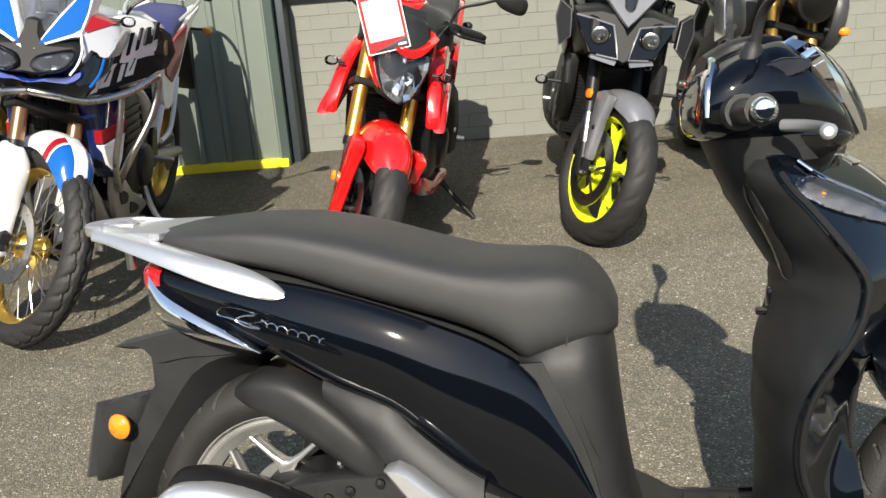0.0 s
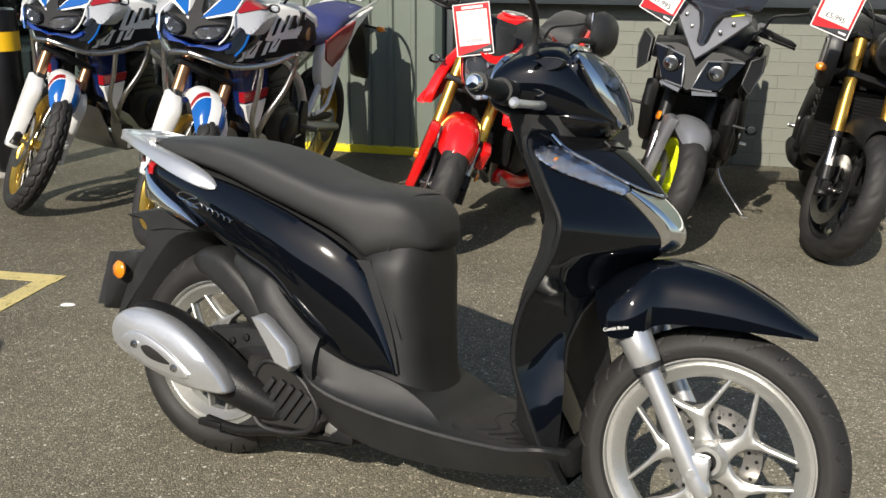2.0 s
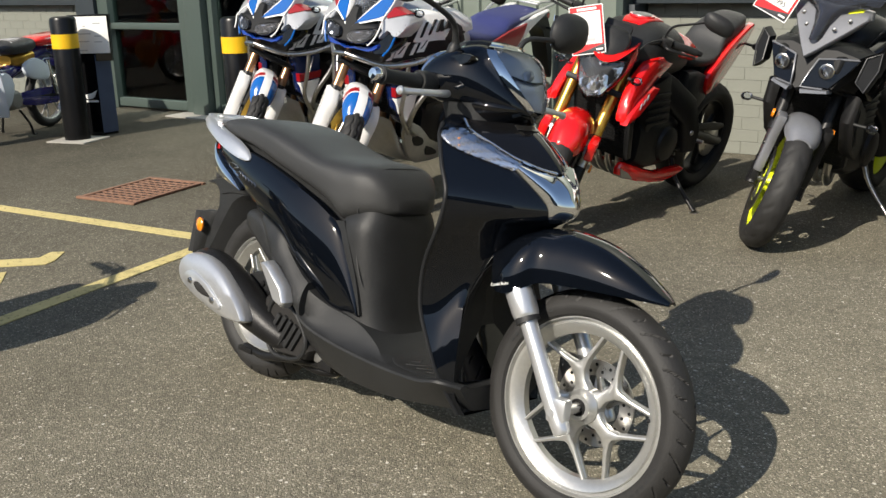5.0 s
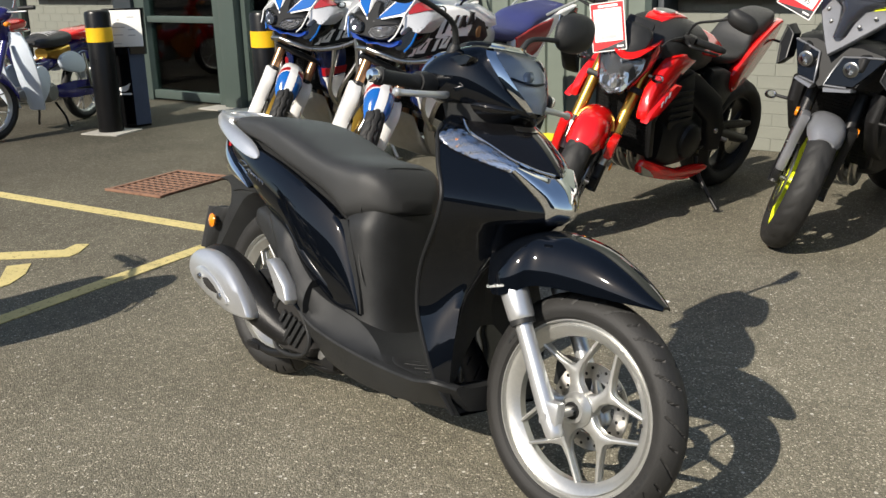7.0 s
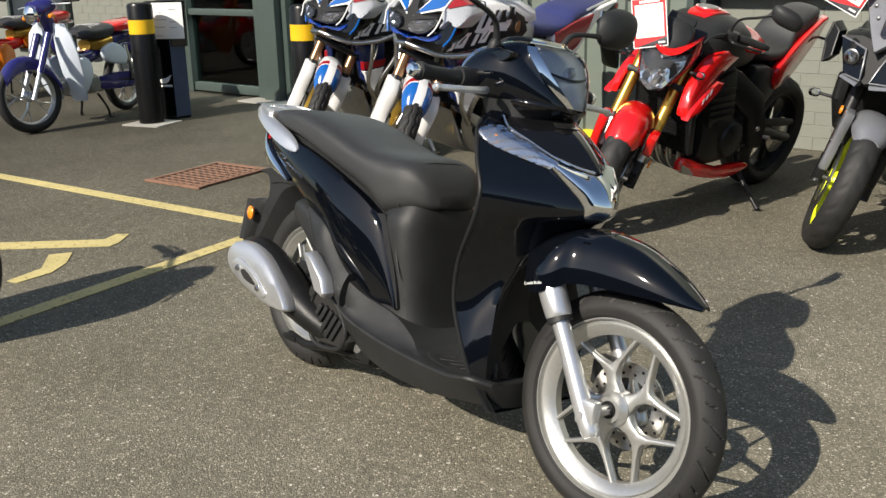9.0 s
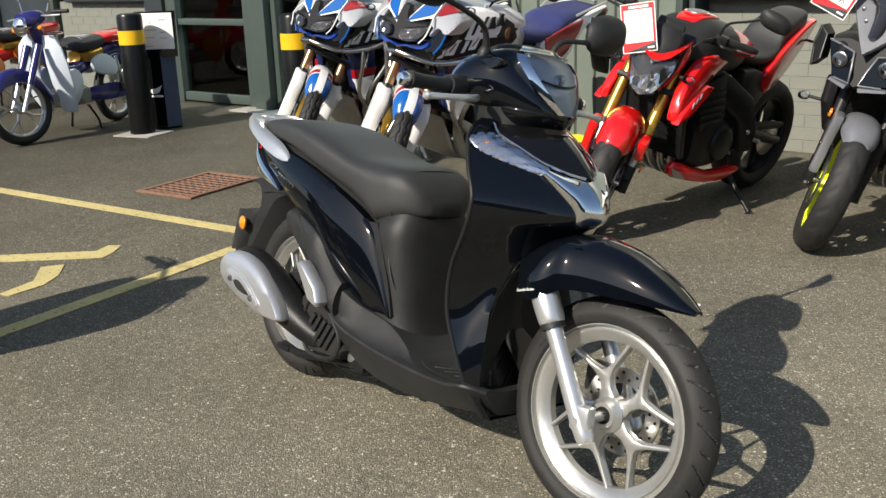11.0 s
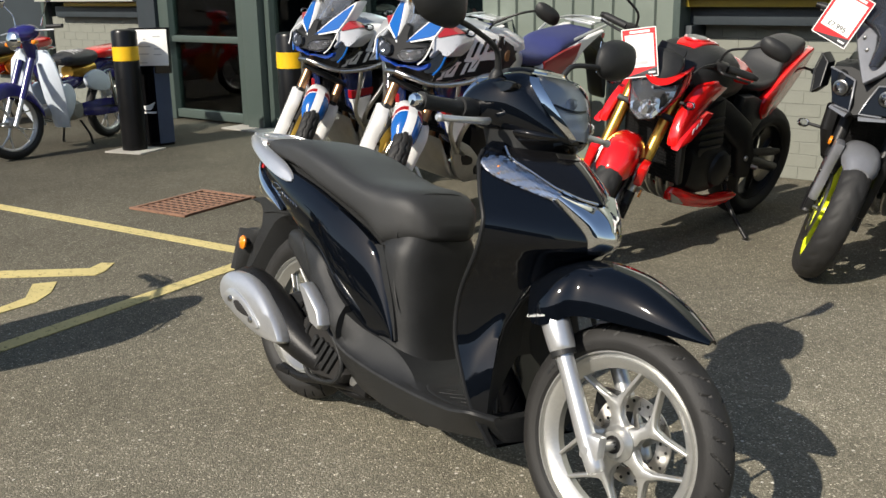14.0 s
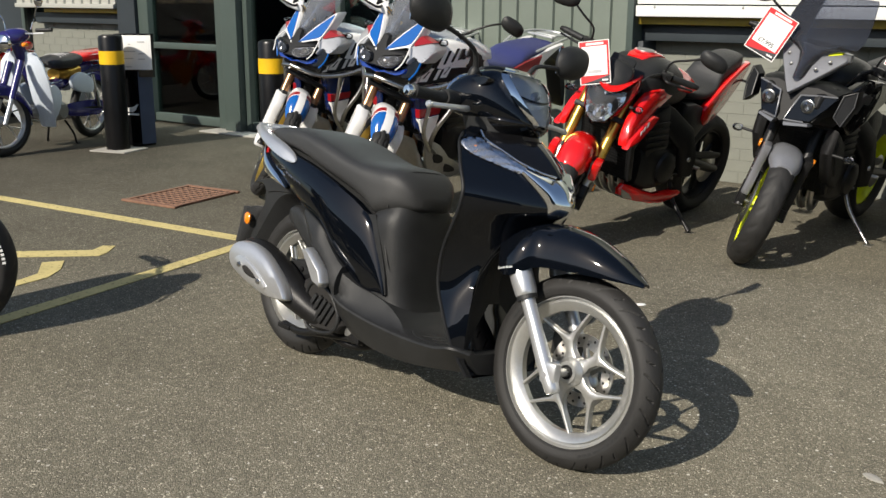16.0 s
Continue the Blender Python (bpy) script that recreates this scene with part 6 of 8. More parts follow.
def price_tag(m, price, parent_label):
    """A red-edged card with a white field, ruled lines and a footer."""
    root = thing("price_tag", m, parent_label, "price tag", "red and white price cards")
    part("card", box(0, 0, 0, 0.155, 0.0025, 0.215, 0.0), TAG_RED, root, "red card")
    part("field", box(0, -0.0022, 0.008, 0.128, 0.002, 0.145), PAPER, root, "white printed field")
    part("card_edge", merge(box(-0.0765, -0.002, 0, 0.004, 0.002, 0.215), box(0.0765, -0.002, 0, 0.004, 0.002, 0.215), box(0, -0.002, 0.1065, 0.149, 0.002, 0.004), box(0, -0.002, -0.1065, 0.149, 0.002, 0.004)), PAPER, root)
    part("header_bar", box(0.004, -0.0018, 0.092, 0.09, 0.0018, 0.011), PAPER, root)
    part("footer", pillow([(-0.074, -0.1045), (0.074, -0.1045), (0.074, -0.066), (-0.01, -0.09)], -0.0014, -0.0028, 0.0005, 1), INK, root, "dark slanted footer")
    part("footer_mark", box(0.05, -0.0036, -0.09, 0.03, 0.0016, 0.008), PAPER, root)
    for z in (0.062, 0.042, 0.022, 0.0, -0.02):
        part("rule", box(0, -0.0036, z, 0.118, 0.0012, 0.0016), PALE_INK, root)
    if price:
        words(price, 0.03, INK, root, Matrix.Translation((0, -0.004, -0.045)) @ pose(0, 0, 0, 90, 0, 0), "price", "handwritten price")
    else:
        part("price_bar", box(0.0, -0.0036, -0.045, 0.07, 0.0012, 0.016), PALE_INK, root)
    return root


def adventure_bike(front, heading):
    """Tall adventure bike in white, blue and red, with crash bars and wire wheels."""
    wb, rf, rr = 1.575, 0.347, 0.333
    root, S, up = motorcycle("adventure_motorcycle", "white, blue and red adventure motorcycle with gold wire wheels", front, heading, 10.0, 48.0, wb, rf, 0.09, rr, 0.15, 27.0)
    T = Matrix.Translation
    wheels(root, S, wb, rf, 0.1, rr, 0.15, 0.272, 0.238, RIM_GOLD, "wire", 2, 5, 0.0066, 0.14)
    fork(root, S, up, wb, rf, BRONZE, BRONZE, 0.67, 0.34, 0.104, 0.027, 0.024)
    top = Vector((wb - 0.02, 0, rf)) + up * 0.78
    # long white fork guards, and the mudguard with its red, white and blue beak
    for s in (-1, 1):
        o = Vector((wb - 0.02, s * 0.104, rf))
        g = [tuple((o + up * t + Vector((f, 0, 0)))[i] for i in (0, 2)) for t, f in ((-0.04, 0.012), (0.06, 0.035), (0.18, 0.07), (0.28, 0.1), (0.325, 0.06), (0.33, -0.02), (0.2, -0.03), (0.06, -0.02), (-0.05, -0.008))]
        part("fork_guard", pillow(g, s * 0.078, s * 0.15, 0.014, 3), WHITE, root, "long white fork guard", S)

    def beak(x):
        return [float(np.interp(x, (-0.24, -0.14, -0.04, 0.04, 0.09, 0.13, 0.15), v)) for v in ((0.27, 0.31, 0.322, 0.308, 0.285, 0.25, 0.235), (0.33, 0.388, 0.405, 0.392, 0.365, 0.31, 0.262), (0.055, 0.066, 0.076, 0.076, 0.068, 0.048, 0.02))]

    def slice_(x0, x1, n=6, off=0.0):
        rows = []
        for x in np.linspace(x0, x1, n):
            lo, hi, w = beak(x)
            rows.append((wb + x, rf + lo, rf + hi + off, w + off))
        return arch(rows, 0.006, 3)
    guard = part("front_mudguard", slice_(-0.24, -0.02), WHITE, root, "white front mudguard with blue beak", S)
    part("mudguard_red", slice_(-0.02, 0.015, 3), CRIMSON, guard)
    part("mudguard_white", slice_(0.015, 0.026, 3), WHITE, guard)
    part("mudguard_blue", slice_(0.026, 0.15, 8), BLUE, guard)
    stripe = []
    for x in np.linspace(-0.02, 0.146, 12):
        lo, hi, w = beak(x)
        k = min(0.024, w * 0.5)
        stripe.append([(wb + x, y, rf + hi + 0.003 - (hi - lo) * 0.45 * (abs(y) / w) ** 2.6) for y in np.linspace(-k, k, 7)] + [(wb + x, y, rf + hi - 0.012 - (hi - lo) * 0.45 * (abs(y) / w) ** 2.6) for y in np.linspace(k, -k, 7)])
    part("mudguard_stripe", loft(stripe), WHITE, guard)
    # bars with hand guards
    c = Vector((top.x, 0, top.z + 0.05))
    handlebars(root, S, c, 0.41, 0.06, 0.14, True, 0.24, None, GOLD)
    for s in (-1, 1):
        hz = c.z + 0.05
        part("hand_guard", face([(s * y, z) for y, z in ((0.2, hz - 0.03), (0.22, hz + 0.035), (0.34, hz + 0.06), (0.46, hz + 0.04), (0.49, hz + 0.0), (0.45, hz - 0.034), (0.3, hz - 0.05))], c.x + 0.01, c.x + 0.07, 0.02, 1, 0.004, 0.3, hz, 0.45), WHITE, root, "white hand guard", S)
    # face: lamps, nose and screen
    wide = lambda half: half + [(-y, z) for y, z in half[::-1] if y > 0]
    nose = part("nose", face(wide([(0, 0.93), (0.05, 0.925), (0.11, 0.94), (0.16, 0.975), (0.165, 1.01), (0.13, 1.035), (0.06, 1.03), (0.035, 1.06), (0.03, 1.1), (0, 1.11)]), 1.36, 1.5, 0.012, 2, 0, 0.55, 0.98, 0.3), NOSE_GREY, root, "dark grey nose between the lamps")
    part("chin_blue", face(wide([(0, 0.905), (0.05, 0.92), (0.11, 0.925), (0.16, 0.945), (0.165, 0.915), (0.12, 0.89), (0.05, 0.895), (0, 0.89)]), 1.36, 1.478, 0.008, 2, 0, 0.3, 0.95, 0.3), DEEP_BLUE, nose, "deep blue band below the lamps")
    part("chin", face(wide([(0, 0.83), (0.1, 0.825), (0.16, 0.84), (0.18, 0.9), (0.1, 0.9), (0, 0.9)]), 1.3, 1.435, 0.01, 2, 0, -0.2, 0.9, 0.3), MATT_BLACK, nose)
    for s in (-1, 1):
        eye = [(s * y, z) for y, z in ((0.014, 0.955), (0.03, 0.99), (0.08, 1.005), (0.14, 1.017), (0.168, 1.008), (0.15, 0.965), (0.11, 0.935), (0.05, 0.93))]
        small = lambda k: [(s * 0.085 + (y - s * 0.085) * k, 0.972 + (z - 0.972) * k) for y, z in eye]
        part("headlamp_surround", face(eye, 1.42, 1.508, 0.006, 2, 0, 0.45, 0.98, 0.3), GLOSS_BLACK, nose)
        part("headlamp_bowl", face(small(0.8), 1.42, 1.511, 0.006, 2, 0, 0.45, 0.98, 0.3), DARK_BOWL, nose)
        part("headlamp_reflector", facet_bowl(small(0.62), 1.514, 0.012, 0.45, 0.98, 0.3, 14, (1.0, 0.75, 0.45, 0.15)), FACETS, nose, "bright faceted reflector", None, 2)
        part("headlamp_lens", face(small(0.86), 1.508, 1.517, 0.004, 2, 0.003, 0.45, 0.98, 0.3), LENS, nose, "clear twin headlamp lens")
        # blue panels beside the screen with white edges, red wings outside them
        fy = lambda pts: [(s * y, z) for y, z in pts]
        part("cowl_white", face(fy([(0.018, 1.006), (0.06, 1.02), (0.13, 1.045), (0.15, 1.048), (0.16, 1.075), (0.168, 1.13), (0.168, 1.222), (0.15, 1.225), (0.112, 1.175), (0.072, 1.118), (0.036, 1.05)]), 1.42, 1.506, 0.005, 2, 0, 0.75, 0.98, 0.3), WHITE, root, "white screen-side panel")
        part("cowl_blue", face(fy([(0.03, 1.021), (0.06, 1.032), (0.13, 1.06), (0.15, 1.075), (0.16, 1.13), (0.16, 1.213), (0.151, 1.213), (0.116, 1.168), (0.08, 1.112), (0.044, 1.05)]), 1.46, 1.5095, 0.002, 1, 0, 0.75, 0.98, 0.3), BLUE, root, "bright blue screen-side panel")
        part("cowl_red", face(fy([(0.152, 1.078), (0.17, 1.12), (0.24, 1.095), (0.165, 1.062)]), 1.48, 1.545, 0.003, 1, 0, 0.75, 0.98, 0.6), CRIMSON, root, "dark red wing panel")
        part("cowl_wing", face(fy([(0.15, 1.01), (0.14, 1.05), (0.15, 1.064), (0.175, 1.1), (0.232, 1.096), (0.265, 1.05), (0.245, 0.985), (0.21, 0.985), (0.19, 1.005), (0.168, 0.965)]), 1.42, 1.538, 0.008, 2, 0, 0.75, 0.98, 0.6), LIGHT_GREY, root, "silver fairing shoulder")
        part("cowl_edge", tube([(1.5, s * 0.146, 0.935), (1.475, s * 0.162, 0.965), (1.453, s * 0.172, 1.01), (1.4, s * 0.152, 1.06)], 0.004, 8, 4), WHITE, root)
        part("intake", face(fy([(0.15, 0.95), (0.19, 1.0), (0.228, 0.985), (0.215, 0.93), (0.18, 0.89), (0.14, 0.89)]), 1.4, 1.502, 0.006, 2, 0, 0.3, 0.98, 0.6), GLOSS_BLACK, root)
        part("intake_edge", tube([(1.385, s * 0.225, 0.985), (1.4, s * 0.212, 0.93), (1.42, s * 0.185, 0.885)], 0.006, 8, 4), BLUE, root, "bright blue intake edge")
        # large side fairing
        fair = part("side_fairing", slanted([(1.36, 0.98), (1.31, 1.05), (1.2, 1.1), (1.08, 1.1), (0.98, 1.04), (0.95, 0.96), (1.0, 0.9), (1.08, 0.87), (1.2, 0.855), (1.31, 0.83), (1.37, 0.835), (1.36, 0.9)], s * 0.1, s * 0.19, s * -0.47, 1.3, 0, 0, 0.02, 3), WHITE, root, "white side fairing with dark and pale slanted lettering shapes")
        on = lambda pts, d: slanted(pts, s * 0.16, s * (0.19 + d), s * -0.47, 1.3, 0, 0, 0.001, 1)
        part("fairing_dark_field", on([(1.365, 0.845), (1.352, 0.93), (1.3, 0.955), (1.2, 0.945), (1.1, 0.96), (1.02, 0.965), (1.01, 0.945), (1.02, 0.91), (1.09, 0.882), (1.21, 0.865), (1.31, 0.842)], 0.0035), NOSE_GREY, fair, "near-black lower band behind pale lettering shapes")
        for i in range(6):
            x, z = 1.27 - i * 0.043, 0.945 + 0.015 * i
            h, w = (0.1, 0.055) if i == 0 else ((0.074, 0.022) if i in (2, 3) else (0.06, 0.034))
            part("letter_shape", on([(x, z), (x + w * 0.5, z - 0.004), (x + w * 0.6 - 0.35 * h, z + h), (x - 0.35 * h, z + h + 0.003)], 0.0065), NOSE_GREY, fair)
            if i in (0, 4, 5):
                part("letter_shape", on([(x - w * 0.75, z + 0.004), (x - w * 0.25, z), (x + w * 0.5 - 0.3 * h, z + h * 0.9), (x + w * 0.05 - 0.3 * h, z + h * 0.95)], 0.006), NOSE_GREY, fair)
                part("letter_shape", on([(x - w * 0.6, z + h * 0.3), (x + w * 0.3, z + h * 0.26), (x + w * 0.2, z + h * 0.46), (x - w * 0.7, z + h * 0.5)], 0.006), NOSE_GREY, fair)
        for i, (h, w) in enumerate(((0.085, 0.028), (0.056, 0.046), (0.056, 0.018), (0.056, 0.036))):
            x, z = 1.335 - i * 0.055, 0.855 + 0.015 * i
            part("letter_shape", on([(x, z), (x + w, z - 0.004), (x + w - 0.4 * h, z + h), (x - 0.4 * h, z + h + 0.003)], 0.007), WHITE, fair)
            if i == 0:
                part("letter_shape", on([(x - 0.075, z + h * 0.86), (x + 0.025, z + h * 0.76), (x + 0.015, z + h * 0.98), (x - 0.09, z + h * 1.1)], 0.008), WHITE, fair)
            if i in (1, 3):
                part("letter_counter", on([(x + w * 0.38, z + h * 0.3), (x + w * 0.6, z + h * 0.28), (x + w * 0.45 - 0.4 * h, z + h * 1.03), (x + w * 0.24 - 0.4 * h, z + h * 1.05)], 0.0085), NOSE_GREY, fair)
        part("fairing_lower", slanted([(1.3, 0.84), (1.15, 0.86), (1.11, 0.75), (1.13, 0.6), (1.17, 0.5), (1.23, 0.56), (1.27, 0.72)], s * 0.12, s * 0.185, s * -0.3, 1.2, 0, 0, 0.012, 3), DARK_BLUE, root, "dark blue lower fairing")
        part("fairing_stripe", slanted([(1.265, 0.7), (1.115, 0.72), (1.12, 0.675), (1.255, 0.65)], s * 0.16, s * 0.1905, s * -0.3, 1.2, 0, 0, 0.003, 1), CRIMSON, root)
        part("fairing_stripe", slanted([(1.253, 0.643), (1.122, 0.668), (1.14, 0.57), (1.172, 0.51), (1.225, 0.565)], s * 0.16, s * 0.1905, s * -0.3, 1.2, 0, 0, 0.003, 1), WHITE, root)
        part("fairing_end", on([(1.02, 1.06), (0.975, 1.035), (0.95, 0.965), (0.99, 0.91), (1.03, 0.9), (1.06, 0.97)], 0.003), MATT_BLACK, fair, "black rear edge of the fairing")
        part("tank_emblem", moved(lathe([(0.0001, s * 0.006), (0.028, s * 0.005), (0.031, 0.0), (0.0001, 0.0)], 20), T((1.0, s * 0.332, 0.985))), BRONZE, root)
        # crash bar
        part("crash_bar", tube([(1.48, 0, 0.868), (1.46, s * 0.08, 0.855), (1.37, s * 0.165, 0.828), (1.26, s * 0.27, 0.852), (1.17, s * 0.335, 0.895), (1.125, s * 0.34, 0.875), (1.15, s * 0.32, 0.75), (1.2, s * 0.26, 0.6), (1.15, s * 0.2, 0.48), (1.05, s * 0.17, 0.42)], 0.0135, 12, 5), STEEL, root, "brushed steel crash bar")
        part("crash_bar_strut", tube([(1.28, s * 0.25, 0.845), (1.27, s * 0.24, 0.72), (1.26, s * 0.22, 0.58), (1.15, s * 0.2, 0.45)], 0.012, 10, 4), STEEL, root)
        part("radiator_screen", box(1.22, s * 0.1, 0.68, 0.03, 0.13, 0.26, 0.008), ENGINE, root)
        tagged(part("radiator_mesh", merge(*[box(1.237, s * 0.1, 0.56 + i * 0.016, 0.004, 0.11, 0.005) for i in range(15)], *[box(1.238, s * (0.05 + j * 0.016), 0.67, 0.004, 0.004, 0.22) for j in range(7)]), ENGINE, root), kind="stuff")
        part("rear_panel", slanted([(0.34, 0.86), (0.1, 0.93), (-0.2, 1.0), (-0.34, 1.02), (-0.31, 0.99), (-0.12, 0.9), (0.06, 0.72), (0.16, 0.6), (0.3, 0.6), (0.36, 0.72)], s * 0.1, s * 0.15, 0, 0, 0, 0, 0.01, 2), WHITE, root, "white rear panel")
        part("rear_red", slanted([(0.34, 0.865), (0.14, 0.92), (-0.06, 0.955), (-0.03, 0.87), (0.08, 0.76), (0.2, 0.71), (0.31, 0.76)], s * 0.13, s * 0.1575, 0, 0, 0, 0, 0.006, 1), CRIMSON, root, "crimson rear flash")
        part("sub_frame", tube([(0.42, s * 0.13, 0.46), (0.3, s * 0.13, 0.62), (0.18, s * 0.125, 0.8)], 0.018, 10, 3), WHITE, root, "white sub-frame tube")
        part("pillion_hanger", tube([(0.34, s * 0.14, 0.46), (0.2, s * 0.15, 0.5), (0.1, s * 0.15, 0.72)], 0.012, 8, 3), WHITE, root)
        part("rack_rail", tube([(0.0, s * 0.13, 0.97, 0.009), (-0.15, s * 0.16, 1.02, 0.009), (-0.35, s * 0.15, 1.05, 0.009), (-0.5, s * 0.1, 1.055, 0.009), (-0.54, 0, 1.055, 0.009)], 0.009, 10, 4), SILVER, root, "silver luggage rail")
        side_lamp(root, T((0, 0, 0)), (-0.5, s * 0.06, 0.88), s, ORANGE_LENS, 0.08)
        side_lamp(root, T((0, 0, 0)), (1.26, s * 0.2, 1.1), s, LENS, 0.05)
    part("rack_plate", merge(box(-0.42, 0, 1.052, 0.2, 0.16, 0.012, 0.004), box(-0.28, 0, 1.05, 0.06, 0.2, 0.012, 0.004)), SILVER, root)
    scr = []
    for z, x, w in ((1.05, 1.455, 0.035), (1.1, 1.42, 0.07), (1.18, 1.36, 0.105), (1.27, 1.29, 0.135), (1.36, 1.225, 0.135), (1.43, 1.18, 0.105), (1.46, 1.165, 0.05)):
        o = [(x - 0.06 * (j / 6) ** 2 * 1.0, w * j / 6, z) for j in range(-6, 7)]
        scr.append(o + [(p[0] - 0.004, p[1], p[2]) for p in o[::-1]])
    part("windscreen", loft(scr), SCREEN, root, "tall clear windscreen")
    part("instrument", box(1.24, 0, 1.16, 0.03, 0.17, 0.12, 0.015, pose(0, 0, 0, 0, -25, 0)), MATT_BLACK, root)
    part("screen_bracket", merge(box(1.3, 0.05, 1.1, 0.02, 0.02, 0.2, 0.004, pose(0, 0, 0, 0, -28, 0)), box(1.3, -0.05, 1.1, 0.02, 0.02, 0.2, 0.004, pose(0, 0, 0, 0, -28, 0))), MATT_BLACK, root)
    part("tank", loft(rings_x([(0.5, 0.82, 0.93, 0.11), (0.62, 0.78, 1.0, 0.17), (0.8, 0.76, 1.08, 0.21), (0.95, 0.78, 1.12, 0.2), (1.08, 0.85, 1.1, 0.15), (1.14, 0.92, 1.04, 0.08)], 2.8, 32)), LIGHT_GREY, root, "silver grey fuel tank")
    part("seat", loft(rings_x([(0.62, 0.88, 0.93, 0.08), (0.52, 0.85, 0.925, 0.12), (0.35, 0.83, 0.91, 0.145), (0.2, 0.84, 0.935, 0.15), (0.1, 0.87, 0.985, 0.145), (-0.1, 0.9, 1.01, 0.14), (-0.28, 0.93, 1.02, 0.12), (-0.34, 0.96, 1.0, 0.06)], 3.2, 32)), BLUE_SEAT, root, "dark blue long seat")
    part("tail", loft(rings_x([(0.3, 0.78, 0.86, 0.1), (0.0, 0.82, 0.92, 0.11), (-0.3, 0.9, 0.98, 0.09), (-0.5, 0.94, 0.99, 0.05)], 3)), MATT_BLACK, root)
    part("rear_mudguard", pillow([(-0.3, 0.92), (-0.5, 0.95), (-0.62, 0.75), (-0.68, 0.55), (-0.64, 0.55), (-0.55, 0.72), (-0.45, 0.86)], 0.06, -0.06, 0.01, 2), MATT_BLACK, root)
    part("tail_lamp", box(-0.52, 0, 0.955, 0.05, 0.1, 0.04, 0.01), RED_LENS, root)
    engine_block(root, 0.78, 0.46, 1.0, 2, BRONZE, 1.07)
    skid = part("skid_plate", loft(rings_x([(1.16, 0.42, 0.5, 0.1), (1.12, 0.3, 0.4, 0.14), (1.0, 0.245, 0.3, 0.15), (0.75, 0.235, 0.27, 0.15), (0.6, 0.25, 0.28, 0.13)], 4, 24)), ALLOY, root, "cast alloy skid plate")
    for s in (-1, 1):
        part("skid_side", pillow([(1.14, 0.5), (1.0, 0.46), (0.9, 0.38), (0.72, 0.29), (0.72, 0.25), (1.0, 0.25), (1.12, 0.35)], s * 0.15, s * 0.175, 0.008, 2), ALLOY, skid)
        part("skid_slot", pillow([(1.07, 0.42), (0.97, 0.39), (0.97, 0.35), (1.05, 0.36)], s * 0.16, s * 0.1785, 0.003, 2), ENGINE, skid)
        part("skid_slot", pillow([(0.93, 0.34), (0.83, 0.3), (0.83, 0.275), (0.93, 0.285)], s * 0.16, s * 0.1785, 0.003, 2), ENGINE, skid)
    twin_frame(root, WHITE, [(1.13, 0.06, 0.95, 0.025), (0.95, 0.14, 0.85, 0.025), (0.7, 0.16, 0.72, 0.025), (0.52, 0.14, 0.55, 0.025), (0.5, 0.13, 0.4, 0.025)])
    back_end(root, rr, (0.55, 0.42), ALLOY)
    stand_and_pegs(root, 0.62, 0.36, 0.33, 0.075)
    part("silencer", tube([(0.3, -0.16, 0.52, 0.04), (0.15, -0.18, 0.6, 0.06), (-0.2, -0.19, 0.72, 0.062), (-0.35, -0.19, 0.77, 0.055)], 0.06, 18, 3), STEEL, root, "steel silencer")
    return root


ADVENTURE = adventure_bike((-1.5, 3.19), -91.0)
copy_thing(ADVENTURE, pose(-2.45 + 1.575 * math.cos(radians(91)), 3.58 + 1.575 * math.sin(radians(91)), 0, -10.0, 0, -91))


